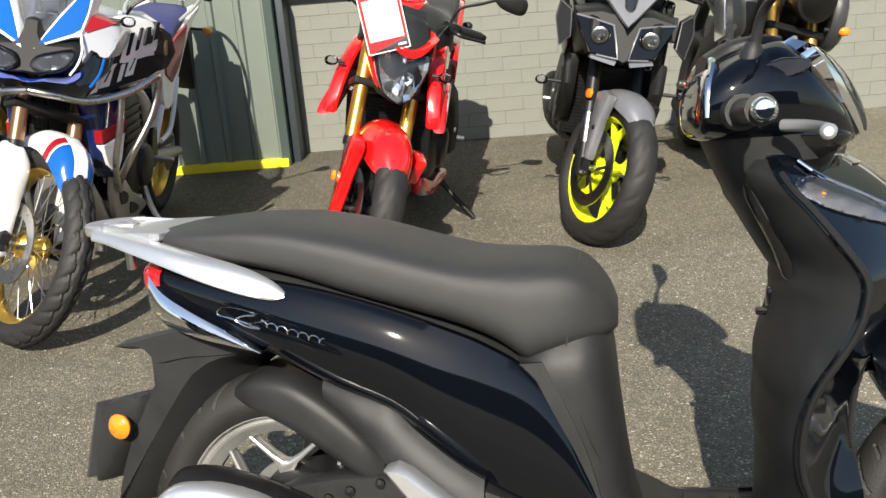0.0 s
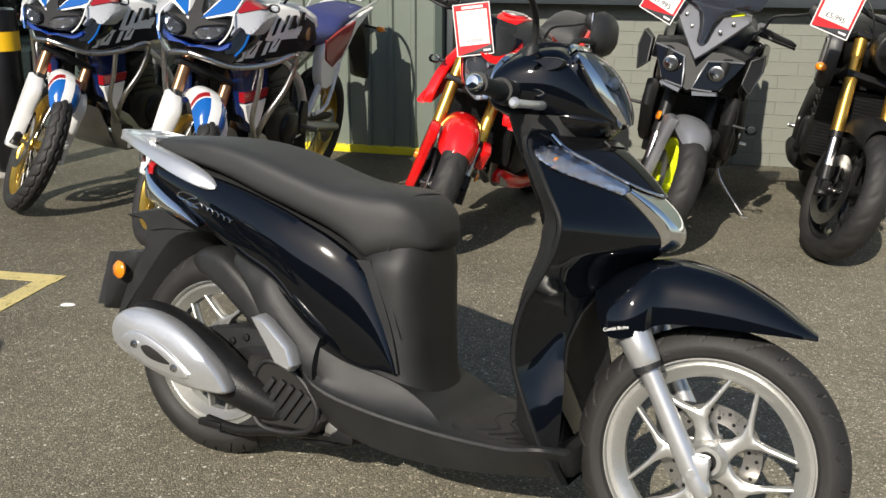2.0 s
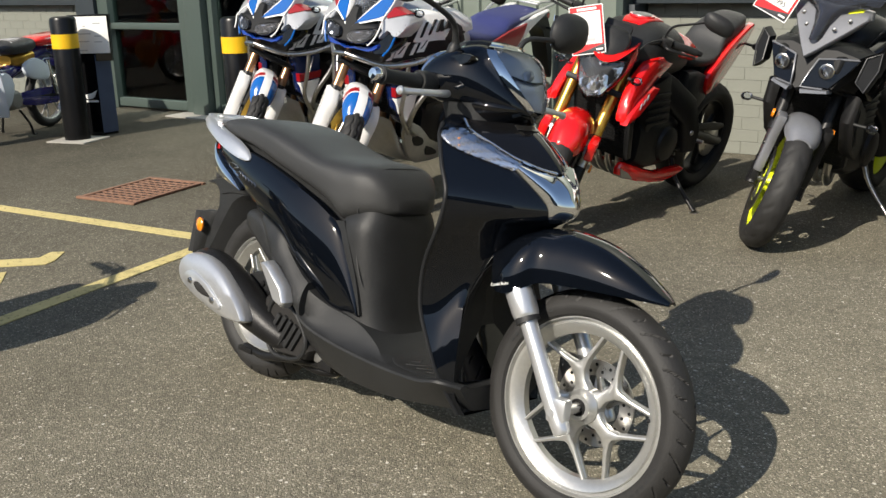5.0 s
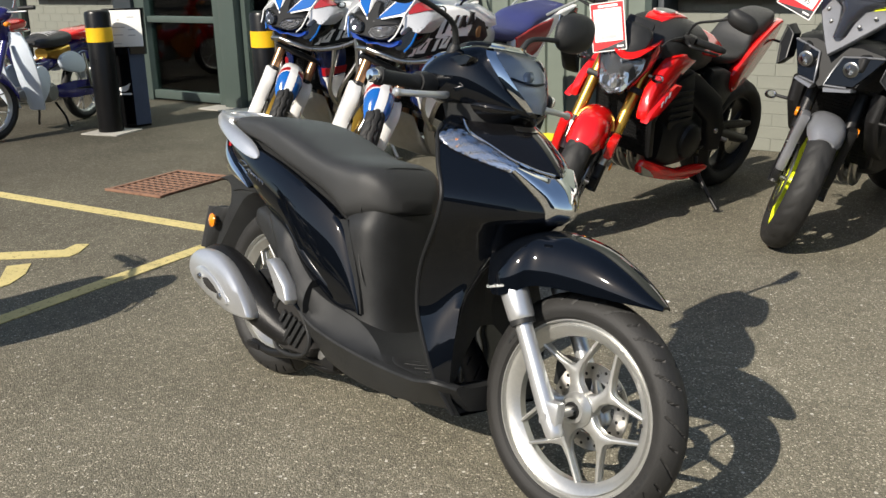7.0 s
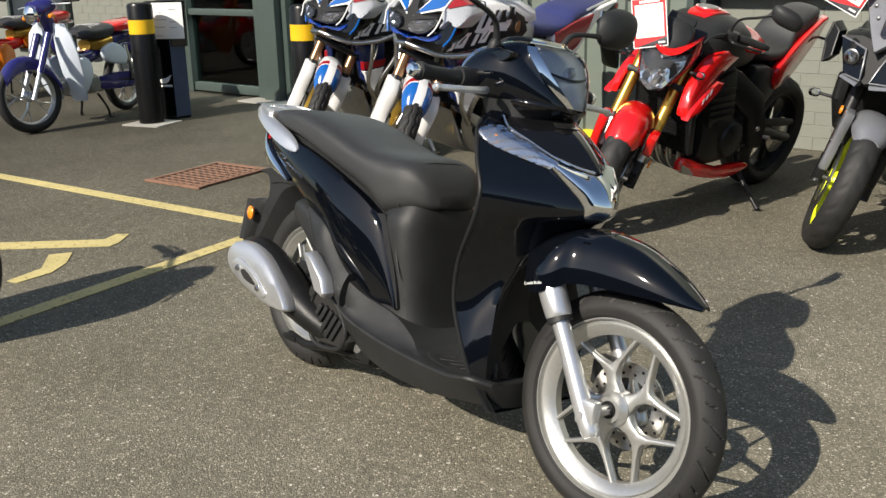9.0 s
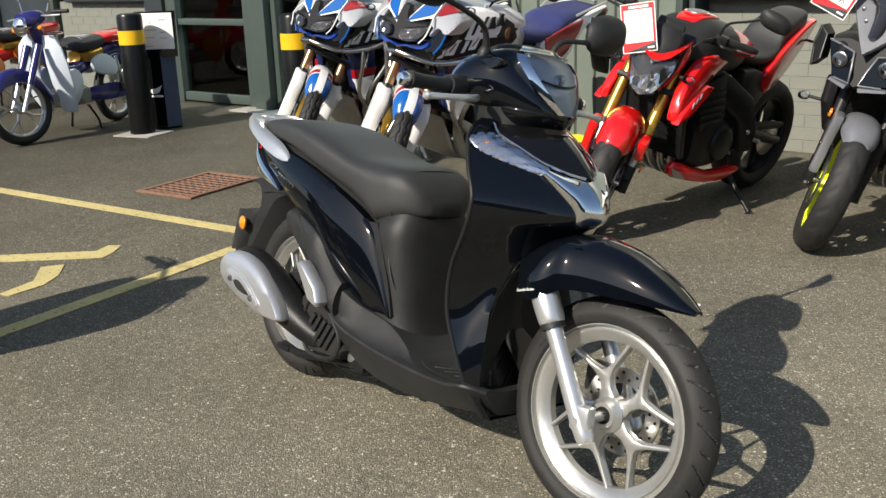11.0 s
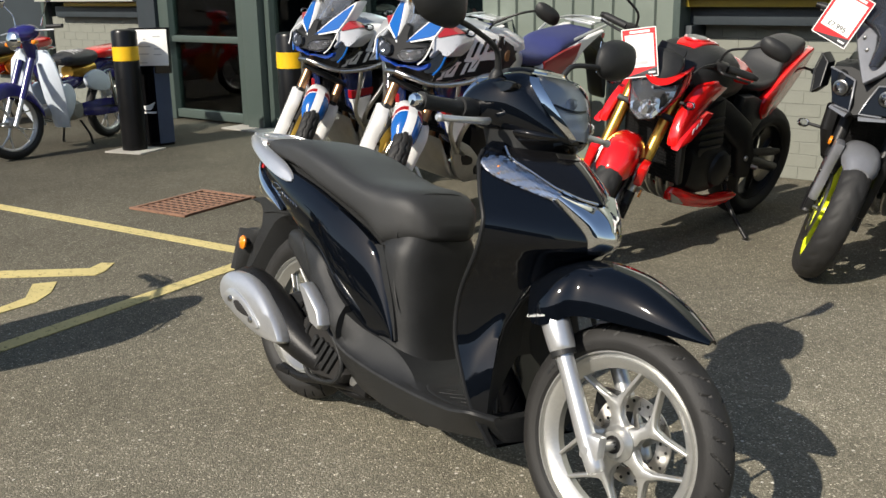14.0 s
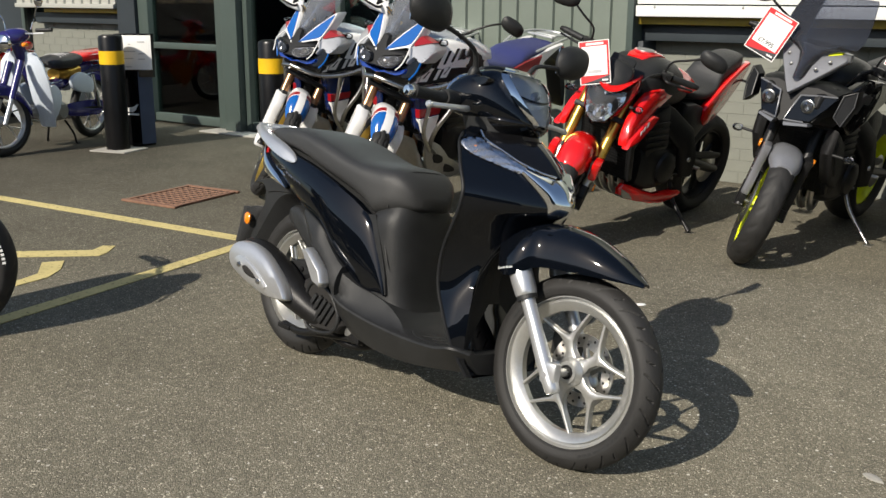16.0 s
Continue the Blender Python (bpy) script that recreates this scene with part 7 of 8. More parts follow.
def naked_red(front, heading, lean=12.0, steer=28.0):
    """Red street bike with gold forks."""
    wb, rf, rr = 1.455, 0.3, 0.315
    root, S, up = motorcycle("naked_motorcycle", "red and black naked motorcycle with gold forks on its side stand", front, heading, lean, steer, wb, rf, 0.12, rr, 0.18, 25.0)
    T = Matrix.Translation
    wheels(root, S, wb, rf, 0.12, rr, 0.18, 0.218, 0.218, ENGINE, "cast", 2, 5, 0.004, rear_x=0.11)
    top = fork(root, S, up, wb, rf, GOLD, STEEL, 0.66, 0.25)
    part("front_mudguard", arch([(wb - 0.2, rf + 0.16, rf + 0.26, 0.075), (wb - 0.1, rf + 0.2, rf + 0.335, 0.095), (wb + 0.0, rf + 0.215, rf + 0.345, 0.09), (wb + 0.07, rf + 0.21, rf + 0.335, 0.085), (wb + 0.13, rf + 0.2, rf + 0.3, 0.072), (wb + 0.18, rf + 0.19, rf + 0.24, 0.04)], 0.006, 4, 15, 2.4), RED, root, "red front mudguard", S)
    for s in (-1, 1):
        part("mudguard_leg", pillow([(wb - 0.02, rf + 0.27), (wb + 0.08, rf + 0.26), (wb + 0.06, rf + 0.12 if s < 0 else rf + 0.2), (wb + 0.045, rf - 0.02 if s < 0 else rf + 0.16), (wb + 0.005, rf - 0.03 if s < 0 else rf + 0.16), (wb - 0.02, rf + 0.1 if s < 0 else rf + 0.2)], s * 0.1, s * 0.142, 0.012, 3), RED, root, "red fork guard", S)
        part("reflector", moved(lathe([(0.0001, s * 0.012), (0.018, s * 0.01), (0.021, 0), (0.0001, 0)], 18), T((wb - 0.06, s * 0.14, rf + 0.09))), ORANGE_LENS, root, "round amber reflector", S)
    c = Vector((top.x - 0.02, 0, top.z + 0.03))
    handlebars(root, S, c, 0.36, 0.07, 0.12, True, 0.17)
    # lamp and fly screen turn with the forks
    lamp = [(y * 1.15, 0.815 + (z - 0.77) * 1.08) for y, z in ((0, 0.672), (0.045, 0.685), (0.07, 0.735), (0.09, 0.8), (0.088, 0.85), (0.06, 0.845), (0, 0.83), (-0.06, 0.845), (-0.088, 0.85), (-0.09, 0.8), (-0.07, 0.735), (-0.045, 0.685))]
    part("headlamp_shell", face([(y * 1.12, 0.81 + (z - 0.81) * 1.1) for y, z in lamp], 1.24, 1.372, 0.02, 1, 0, 0.3, 0.77, 0.3), MATT_BLACK, root, "", S)
    part("headlamp_bowl", facet_bowl([(y * 0.95, 0.81 + (z - 0.81) * 0.95) for y, z in lamp], 1.38, 0.02, 0.3, 0.77, 0.35), FACETS, root, "faceted chrome reflector", S, 2)
    part("headlamp_lens", face(lamp, 1.376, 1.394, 0.008, 1, 0.006, 0.3, 0.77, 0.35), LENS, root, "clear multi-facet headlamp", S)
    for s in (-1, 1):
        part("lamp_wing", face([(s * y, z) for y, z in ((0.06, 0.735), (0.08, 0.745), (0.112, 0.81), (0.135, 0.9), (0.118, 0.97), (0.098, 0.93), (0.1, 0.85), (0.08, 0.79))], 1.26, 1.375, 0.01, 2, 0, 0.35, 0.77, 0.45), RED, root, "red lamp cowl side", S)
    part("lamp_brow", face([(-0.115, 0.965), (-0.07, 0.9), (-0.03, 0.876), (0, 0.872), (0.03, 0.876), (0.07, 0.9), (0.115, 0.965), (0.06, 0.93), (0, 0.905), (-0.06, 0.93)], 1.3, 1.396, 0.006, 2, 0, 0.3, 0.77, 0.3), RED, root, "red lamp brow", S)
    part("fly_screen", face([(-0.075, 0.94), (-0.035, 0.905), (0.035, 0.905), (0.075, 0.94), (0.08, 0.975), (0.05, 1.01), (-0.05, 1.01), (-0.08, 0.975)], 1.335, 1.375, 0.012, 3, 0, 0.75, 0.87, 0.35), MATT_BLACK, root, "black fly screen", S)
    part("instrument", box(1.21, 0, 1.0, 0.05, 0.13, 0.06, 0.012, pose(0, 0, 0, 0, -45, 0)), MATT_BLACK, root, "", S)
    # tank and side shrouds
    part("tank", loft(rings_x([(0.55, 0.77, 0.84, 0.09), (0.66, 0.74, 0.93, 0.14), (0.8, 0.74, 1.0, 0.18), (0.95, 0.76, 1.02, 0.185), (1.07, 0.8, 0.98, 0.15), (1.14, 0.84, 0.93, 0.09)], 2.7, 32)), MATT_BLACK, root, "black fuel tank")
    cap = part("tank_band", loft(rings_x([(0.82, 0.985, 1.018, 0.06), (0.88, 1.0, 1.032, 0.07), (0.97, 1.0, 1.03, 0.066), (1.02, 0.975, 1.01, 0.05)], 3)), RED, root, "red tank top")
    part("fuel_cap", lathe([(0.0001, 0.0), (0.05, 0.0), (0.048, 0.012), (0.03, 0.014), (0.0001, 0.014)], 26), ALLOY, cap, "round alloy fuel cap", T((0.93, 0, 1.028)) @ pose(0, 0, 0, 90))
    part("cap_ring", lathe([(0.03, 0.0), (0.062, 0.0), (0.06, 0.008), (0.035, 0.0085)], 26), RED, cap, "", T((0.93, 0, 1.028)) @ pose(0, 0, 0, 90))
    for s in (-1, 1):
        sh = part("tank_shroud", slanted([(1.27, 0.605), (1.255, 0.68), (1.2, 0.77), (1.1, 0.845), (0.98, 0.885), (0.82, 0.9), (0.78, 0.87), (0.88, 0.815), (1.0, 0.76), (1.1, 0.69), (1.2, 0.635)], s * 0.15, s * 0.205, s * 0.05, 1.1, s * -0.12, 0.75, 0.014, 2), RED, root, "red pointed tank shroud")
        part("shroud_fin", slanted([(1.275, 0.595), (1.17, 0.62), (1.04, 0.69), (0.99, 0.735), (1.05, 0.75), (1.15, 0.7), (1.25, 0.64)], s * 0.18, s * 0.222, s * 0.05, 1.1, s * -0.12, 0.75, 0.008, 1), RED, sh, "lower red blade")
        part("shroud_groove", slanted([(1.19, 0.665), (1.08, 0.735), (0.99, 0.79), (1.0, 0.775), (1.09, 0.718), (1.18, 0.655)], s * 0.18, s * 0.2085, s * 0.05, 1.1, s * -0.12, 0.75, 0.001, 1), ENGINE, sh)
        for i in range(3):
            x = 1.16 - i * 0.03
            part("letter_shape", slanted([(x, 0.665 + i * 0.017), (x + 0.015, 0.657 + i * 0.017), (x + 0.008, 0.68 + i * 0.017), (x - 0.008, 0.688 + i * 0.017)], s * 0.2, s * 0.2232, s * 0.05, 1.1, s * -0.12, 0.75, 0.001, 1), PAPER, sh)
        part("tank_flank", slanted([(0.98, 0.95), (0.86, 0.985), (0.7, 0.945), (0.62, 0.86), (0.72, 0.84), (0.88, 0.88)], s * 0.12, s * 0.172, 0, 0, s * -0.5, 0.9, 0.012, 2), RED, root, "red tank flank")
        side_lamp(root, Matrix.Identity(4), (1.22, s * 0.17, 0.795), s, LENS, 0.03)
        part("tail_side", slanted([(0.44, 0.715), (0.34, 0.785), (0.2, 0.86), (0.06, 0.92), (-0.06, 0.96), (-0.08, 0.93), (0.0, 0.84), (0.12, 0.745), (0.26, 0.655), (0.4, 0.62)], s * 0.095, s * 0.14, s * 0.12, 0.2, 0, 0, 0.012, 2), RED, root, "red tail panel")
        part("belly_pan", slanted([(1.12, 0.3), (0.95, 0.24), (0.72, 0.2), (0.55, 0.23), (0.58, 0.27), (0.8, 0.27), (1.02, 0.34), (1.1, 0.36)], s * 0.14, s * 0.175, s * -0.06, 1.0, 0, 0, 0.01, 2), RED, root, "red belly pan")
        part("belly_mesh", slanted([(1.12, 0.34), (1.04, 0.3), (1.0, 0.26), (1.1, 0.285)], s * 0.15, s * 0.1785, s * -0.06, 1.0, 0, 0, 0.003, 1), ALLOY, root)
    part("tail_unit", loft(rings_x([(0.412, 0.66, 0.77, 0.11), (0.184, 0.75, 0.86, 0.105), (-0.006, 0.85, 0.93, 0.08), (-0.097, 0.92, 0.95, 0.04)], 3)), MATT_BLACK, root)
    part("seat", loft(rings_x([(0.66, 0.79, 0.85, 0.07), (0.55, 0.765, 0.835, 0.12), (0.42, 0.755, 0.825, 0.138), (0.32, 0.77, 0.84, 0.13), (0.27, 0.79, 0.88, 0.12), (0.22, 0.82, 0.95, 0.108), (0.1, 0.87, 0.995, 0.1), (0.0, 0.91, 1.005, 0.085), (-0.05, 0.94, 0.985, 0.05)], 3, 32)), VINYL, root, "black stepped seat")
    part("tail_lamp", box(-0.1, 0, 0.92, 0.04, 0.08, 0.035, 0.01), RED_LENS, root)
    for s in (-1, 1):
        side_lamp(root, Matrix.Identity(4), (-0.12, s * 0.03, 0.83), s, MATT_BLACK, 0.08)
    beam_frame(root, ENGINE)
    radiator(root, 1.09, 0.52, 0.34, 0.3, 12)
    engine_block(root, 0.78, 0.42, 1.0, 4, STEEL, 1.04)
    back_end(root, rr, (0.54, 0.41), rear_x=0.11)
    stand_and_pegs(root, 0.58, 0.33, 0.36, 0.08, ENGINE)
    part("silencer", tube([(0.5, -0.12, 0.25, 0.035), (0.35, -0.17, 0.3, 0.055), (0.1, -0.19, 0.4, 0.06), (-0.08, -0.195, 0.47, 0.05)], 0.05, 16, 3), STEEL, root, "steel silencer")
    return root


def naked_grey(front, heading, lean=11.0, steer=26.0):
    """Grey and black street bike with fluorescent wheels and a dark screen."""
    wb, rf, rr = 1.4, 0.3, 0.325
    root, S, up = motorcycle("naked_motorcycle", "grey and black naked motorcycle with fluorescent yellow wheels and dark screen", front, heading, lean, steer, wb, rf, 0.12, rr, 0.19, 24.0)
    T = Matrix.Translation
    wheels(root, S, wb, rf, 0.122, rr, 0.19, 0.218, 0.218, NEON, "cast", 2, 5, 0.004)
    top = fork(root, S, up, wb, rf, ENGINE, STEEL, 0.66, 0.24)
    part("front_mudguard", arch([(wb - 0.19, rf + 0.2, rf + 0.27, 0.07), (wb - 0.1, rf + 0.25, rf + 0.315, 0.076), (wb + 0.0, rf + 0.26, rf + 0.33, 0.08), (wb + 0.09, rf + 0.245, rf + 0.31, 0.074), (wb + 0.15, rf + 0.22, rf + 0.265, 0.045)], 0.006, 4, 15, 2.4), MID_GREY, root, "grey front mudguard", S)
    for s in (-1, 1):
        part("mudguard_leg", pillow([(wb - 0.07, rf + 0.29), (wb + 0.03, rf + 0.3), (wb + 0.02, rf + 0.2), (wb + 0.03, rf + 0.06), (wb + 0.015, rf + 0.03), (wb - 0.015, rf + 0.05), (wb - 0.04, rf + 0.16)], s * 0.084, s * 0.122, 0.008, 2), MID_GREY if s < 0 else ENGINE, root, "grey fork guard", S)
        part("guard_bolt", moved(lathe([(0.0001, s * 0.008), (0.008, s * 0.006), (0.01, 0), (0.0001, 0)], 8), T((wb + 0.0, s * 0.122, rf + 0.16))), ENGINE, root, "", S)
        part("reflector", moved(lathe([(0.0001, s * 0.012), (0.018, s * 0.01), (0.021, 0), (0.0001, 0)], 18), T((wb - 0.1, s * 0.13, rf + 0.27))), ORANGE_LENS, root, "round amber reflector", S)
    c = Vector((top.x - 0.02, 0, top.z + 0.05))
    handlebars(root, S, c, 0.38, 0.09, 0.11, True, 0.16)
    # face: fixed to the frame
    nose = part("nose", face([(0, 0.72), (0.05, 0.74), (0.14, 0.74), (0.19, 0.84), (0.2, 0.905), (0.1, 0.93), (0, 0.92), (-0.1, 0.93), (-0.2, 0.905), (-0.19, 0.84), (-0.14, 0.74), (-0.05, 0.74)], 1.2, 1.425, 0.02, 1, 0, 0.35, 0.8, 0.5), NOSE_GREY, root, "black angular twin-lamp face")
    for s in (-1, 1):
        eye = [(s * y, z) for y, z in ((0.018, 0.752), (0.05, 0.868), (0.195, 0.887), (0.17, 0.83), (0.122, 0.757))]
        part("lamp_recess", face(eye, 1.4, 1.437, 0.004, 1, 0, 0.35, 0.8, 0.5), GLOSS_BLACK, nose, "glossy black lamp recess")
        part("lamp_frame", tube([(1.441 - 0.35 * (z - 0.8) - 0.5 * y, s * y, z, 0.0045) for y, z in ((0.1, 0.752), (0.02, 0.75), (0.034, 0.81), (0.05, 0.868), (0.12, 0.879), (0.192, 0.886))], 0.0045, 8, 1), MID_GREY, nose, "silver-grey angular lamp frame")
        part("projector", moved(lathe([(0.0001, -0.02), (0.018, -0.016), (0.028, -0.004), (0.03, 0.004)], 22), T((1.404, s * 0.098, 0.828)) @ pose(0, 0, 0, 0, 0, 90)), LENS, nose, "round projector lamp")
        part("projector_back", moved(lathe([(0.0001, 0.002), (0.012, 0.0), (0.024, -0.003), (0.031, 0.0), (0.033, 0.004), (0.0001, 0.006)], 22), T((1.405, s * 0.098, 0.828)) @ pose(0, 0, 0, 0, 0, 90)), STEEL, nose, "bright lamp ring")
        part("chin_strip", face([(s * 0.03, 0.722), (s * 0.125, 0.735), (s * 0.12, 0.75), (s * 0.024, 0.742)], 1.38, 1.447, 0.003, 1, 0, 0.35, 0.8, 0.5), MID_GREY, nose, "silver-grey strip below the lamp")
        part("side_intake", face([(s * 0.205, 0.80), (s * 0.215, 0.9), (s * 0.262, 0.93), (s * 0.272, 0.86), (s * 0.245, 0.76)], 1.36, 1.442, 0.006, 1, 0, 0.3, 0.8, 0.5), NOSE_GREY, nose, "black side intake")
        part("intake_frame", tube([(1.446 - 0.3 * (z - 0.8) - 0.5 * y, s * y, z, 0.0035) for y, z in ((0.207, 0.8), (0.216, 0.9), (0.262, 0.928), (0.27, 0.86), (0.245, 0.765), (0.207, 0.8))], 0.0035, 6, 1), DARK_GREY, nose)
        part("cheek", slanted([(1.36, 0.88), (1.25, 0.92), (1.1, 0.9), (1.1, 0.8), (1.2, 0.72), (1.32, 0.75), (1.37, 0.82)], s * 0.125, s * 0.165, s * -0.25, 1.25, 0, 0, 0.012, 1), ENGINE, root, "black cheek panel")
        part("tank_shroud", slanted([(1.16, 0.9), (1.02, 0.96), (0.82, 0.94), (0.78, 0.84), (0.92, 0.74), (1.05, 0.68), (1.15, 0.74)], s * 0.16, s * 0.215, s * -0.15, 1.05, 0, 0, 0.016, 1), GLOSS_BLACK, root, "dark side shroud")
        part("shroud_badge", slanted([(1.13, 0.87), (1.06, 0.9), (0.98, 0.88), (1.0, 0.84), (1.06, 0.85), (1.1, 0.8), (1.13, 0.81)], s * 0.2, s * 0.237, s * -0.1, 1.05, 0, 0, 0.002, 1), DARK_GREY, root)
        part("air_scoop", slanted([(1.2, 0.72), (1.05, 0.64), (0.98, 0.48), (1.02, 0.4), (1.12, 0.45), (1.22, 0.6)], s * 0.15, s * 0.21, 0, 0, 0, 0, 0.012, 1), ENGINE, root)
        part("scoop_mesh", slanted([(1.17, 0.66), (1.08, 0.62), (1.03, 0.5), (1.1, 0.48), (1.16, 0.58)], s * 0.18, s * 0.2135, 0, 0, 0, 0, 0.003, 1), ENGINE, root)
        side_lamp(root, Matrix.Identity(4), (1.2, s * 0.2, 0.6), s, LENS, 0.07)
        part("tail_side", slanted([(0.3, 0.8), (0.05, 0.88), (-0.2, 0.95), (-0.25, 0.94), (-0.05, 0.84), (0.2, 0.74)], s * 0.09, s * 0.13, 0, 0, 0, 0, 0.01, 2), MID_GREY, root)
    part("screen_cowl", face([(0, 0.865), (0.04, 0.9), (0.1, 0.965), (0.165, 1.04), (0.155, 1.075), (0.08, 1.085), (0.0, 1.08), (-0.08, 1.085), (-0.155, 1.075), (-0.165, 1.04), (-0.1, 0.965), (-0.04, 0.9)], 1.38, 1.452, 0.01, 1, 0, 0.75, 0.86, 0.42), MID_GREY, root, "grey screen cowl")
    scr = []
    for z, x, w in ((0.94, 1.405, 0.03), (1.0, 1.366, 0.042), (1.05, 1.33, 0.066), (1.08, 1.307, 0.13), (1.1, 1.292, 0.185), (1.14, 1.262, 0.2), (1.22, 1.205, 0.192), (1.31, 1.15, 0.174), (1.325, 1.142, 0.165)):
        o = [(x + 0.006 - 0.07 * (j / 6) ** 2, w * j / 6, z) for j in range(-6, 7)]
        scr.append(o + [(p[0] - 0.004, p[1], p[2]) for p in o[::-1]])
    part("windscreen", loft(scr), SMOKE, root, "dark smoked windscreen")
    for s in (-1, 1):
        for z, y in ((0.99, 0.06), (1.03, 0.1)):
            part("screen_bolt", moved(lathe([(0.0001, -0.008), (0.008, -0.006), (0.009, 0), (0.0001, 0)], 10), T((1.455 - 0.75 * (z - 0.86) - 0.42 * y, s * y, z)) @ pose(0, 0, 0, 0, 0, 90)), STEEL, root)
    part("screen_sticker", face([(0.08, 1.055), (0.13, 1.07), (0.13, 1.08), (0.08, 1.065)], 1.44, 1.456, 0.001, 1, 0, 0.75, 0.86, 0.42), NEON, root, "small yellow sticker")
    part("instrument", box(1.17, 0, 1.05, 0.05, 0.16, 0.1, 0.012, pose(0, 0, 0, 0, -30, 0)), MATT_BLACK, root)
    part("tank", loft(rings_x([(0.52, 0.78, 0.86, 0.09), (0.64, 0.76, 0.95, 0.15), (0.8, 0.76, 1.02, 0.19), (0.95, 0.78, 1.04, 0.19), (1.1, 0.83, 1.0, 0.14), (1.16, 0.87, 0.95, 0.08)], 2.7, 32)), ENGINE, root, "dark fuel tank")
    part("seat", loft(rings_x([(0.62, 0.8, 0.86, 0.08), (0.5, 0.79, 0.86, 0.13), (0.35, 0.785, 0.86, 0.145), (0.22, 0.81, 0.9, 0.14), (0.14, 0.84, 0.945, 0.12), (0.0, 0.88, 0.965, 0.11), (-0.16, 0.92, 0.985, 0.08), (-0.22, 0.94, 0.97, 0.04)], 3, 32)), VINYL, root, "black stepped seat")
    part("tail_unit", loft(rings_x([(0.35, 0.72, 0.82, 0.11), (0.05, 0.82, 0.9, 0.1), (-0.2, 0.9, 0.95, 0.06)], 3)), MATT_BLACK, root)
    part("plate_bracket", pillow([(-0.1, 0.88), (-0.22, 0.9), (-0.4, 0.7), (-0.42, 0.6), (-0.38, 0.6), (-0.3, 0.74)], 0.03, -0.03, 0.008, 2), MATT_BLACK, root)
    beam_frame(root, ENGINE)
    radiator(root, 1.07, 0.52, 0.36, 0.32, 12)
    engine_block(root, 0.78, 0.42, 1.0, 4, STEEL, 1.02)
    back_end(root, rr, (0.54, 0.41))
    stand_and_pegs(root, 0.58, 0.33, 0.34, 0.075, STEEL)
    part("silencer", tube([(0.5, -0.12, 0.25, 0.035), (0.35, -0.17, 0.3, 0.06), (0.12, -0.19, 0.38, 0.062), (0.0, -0.195, 0.42, 0.05)], 0.05, 16, 3), ENGINE, root, "dark silencer")
    return root


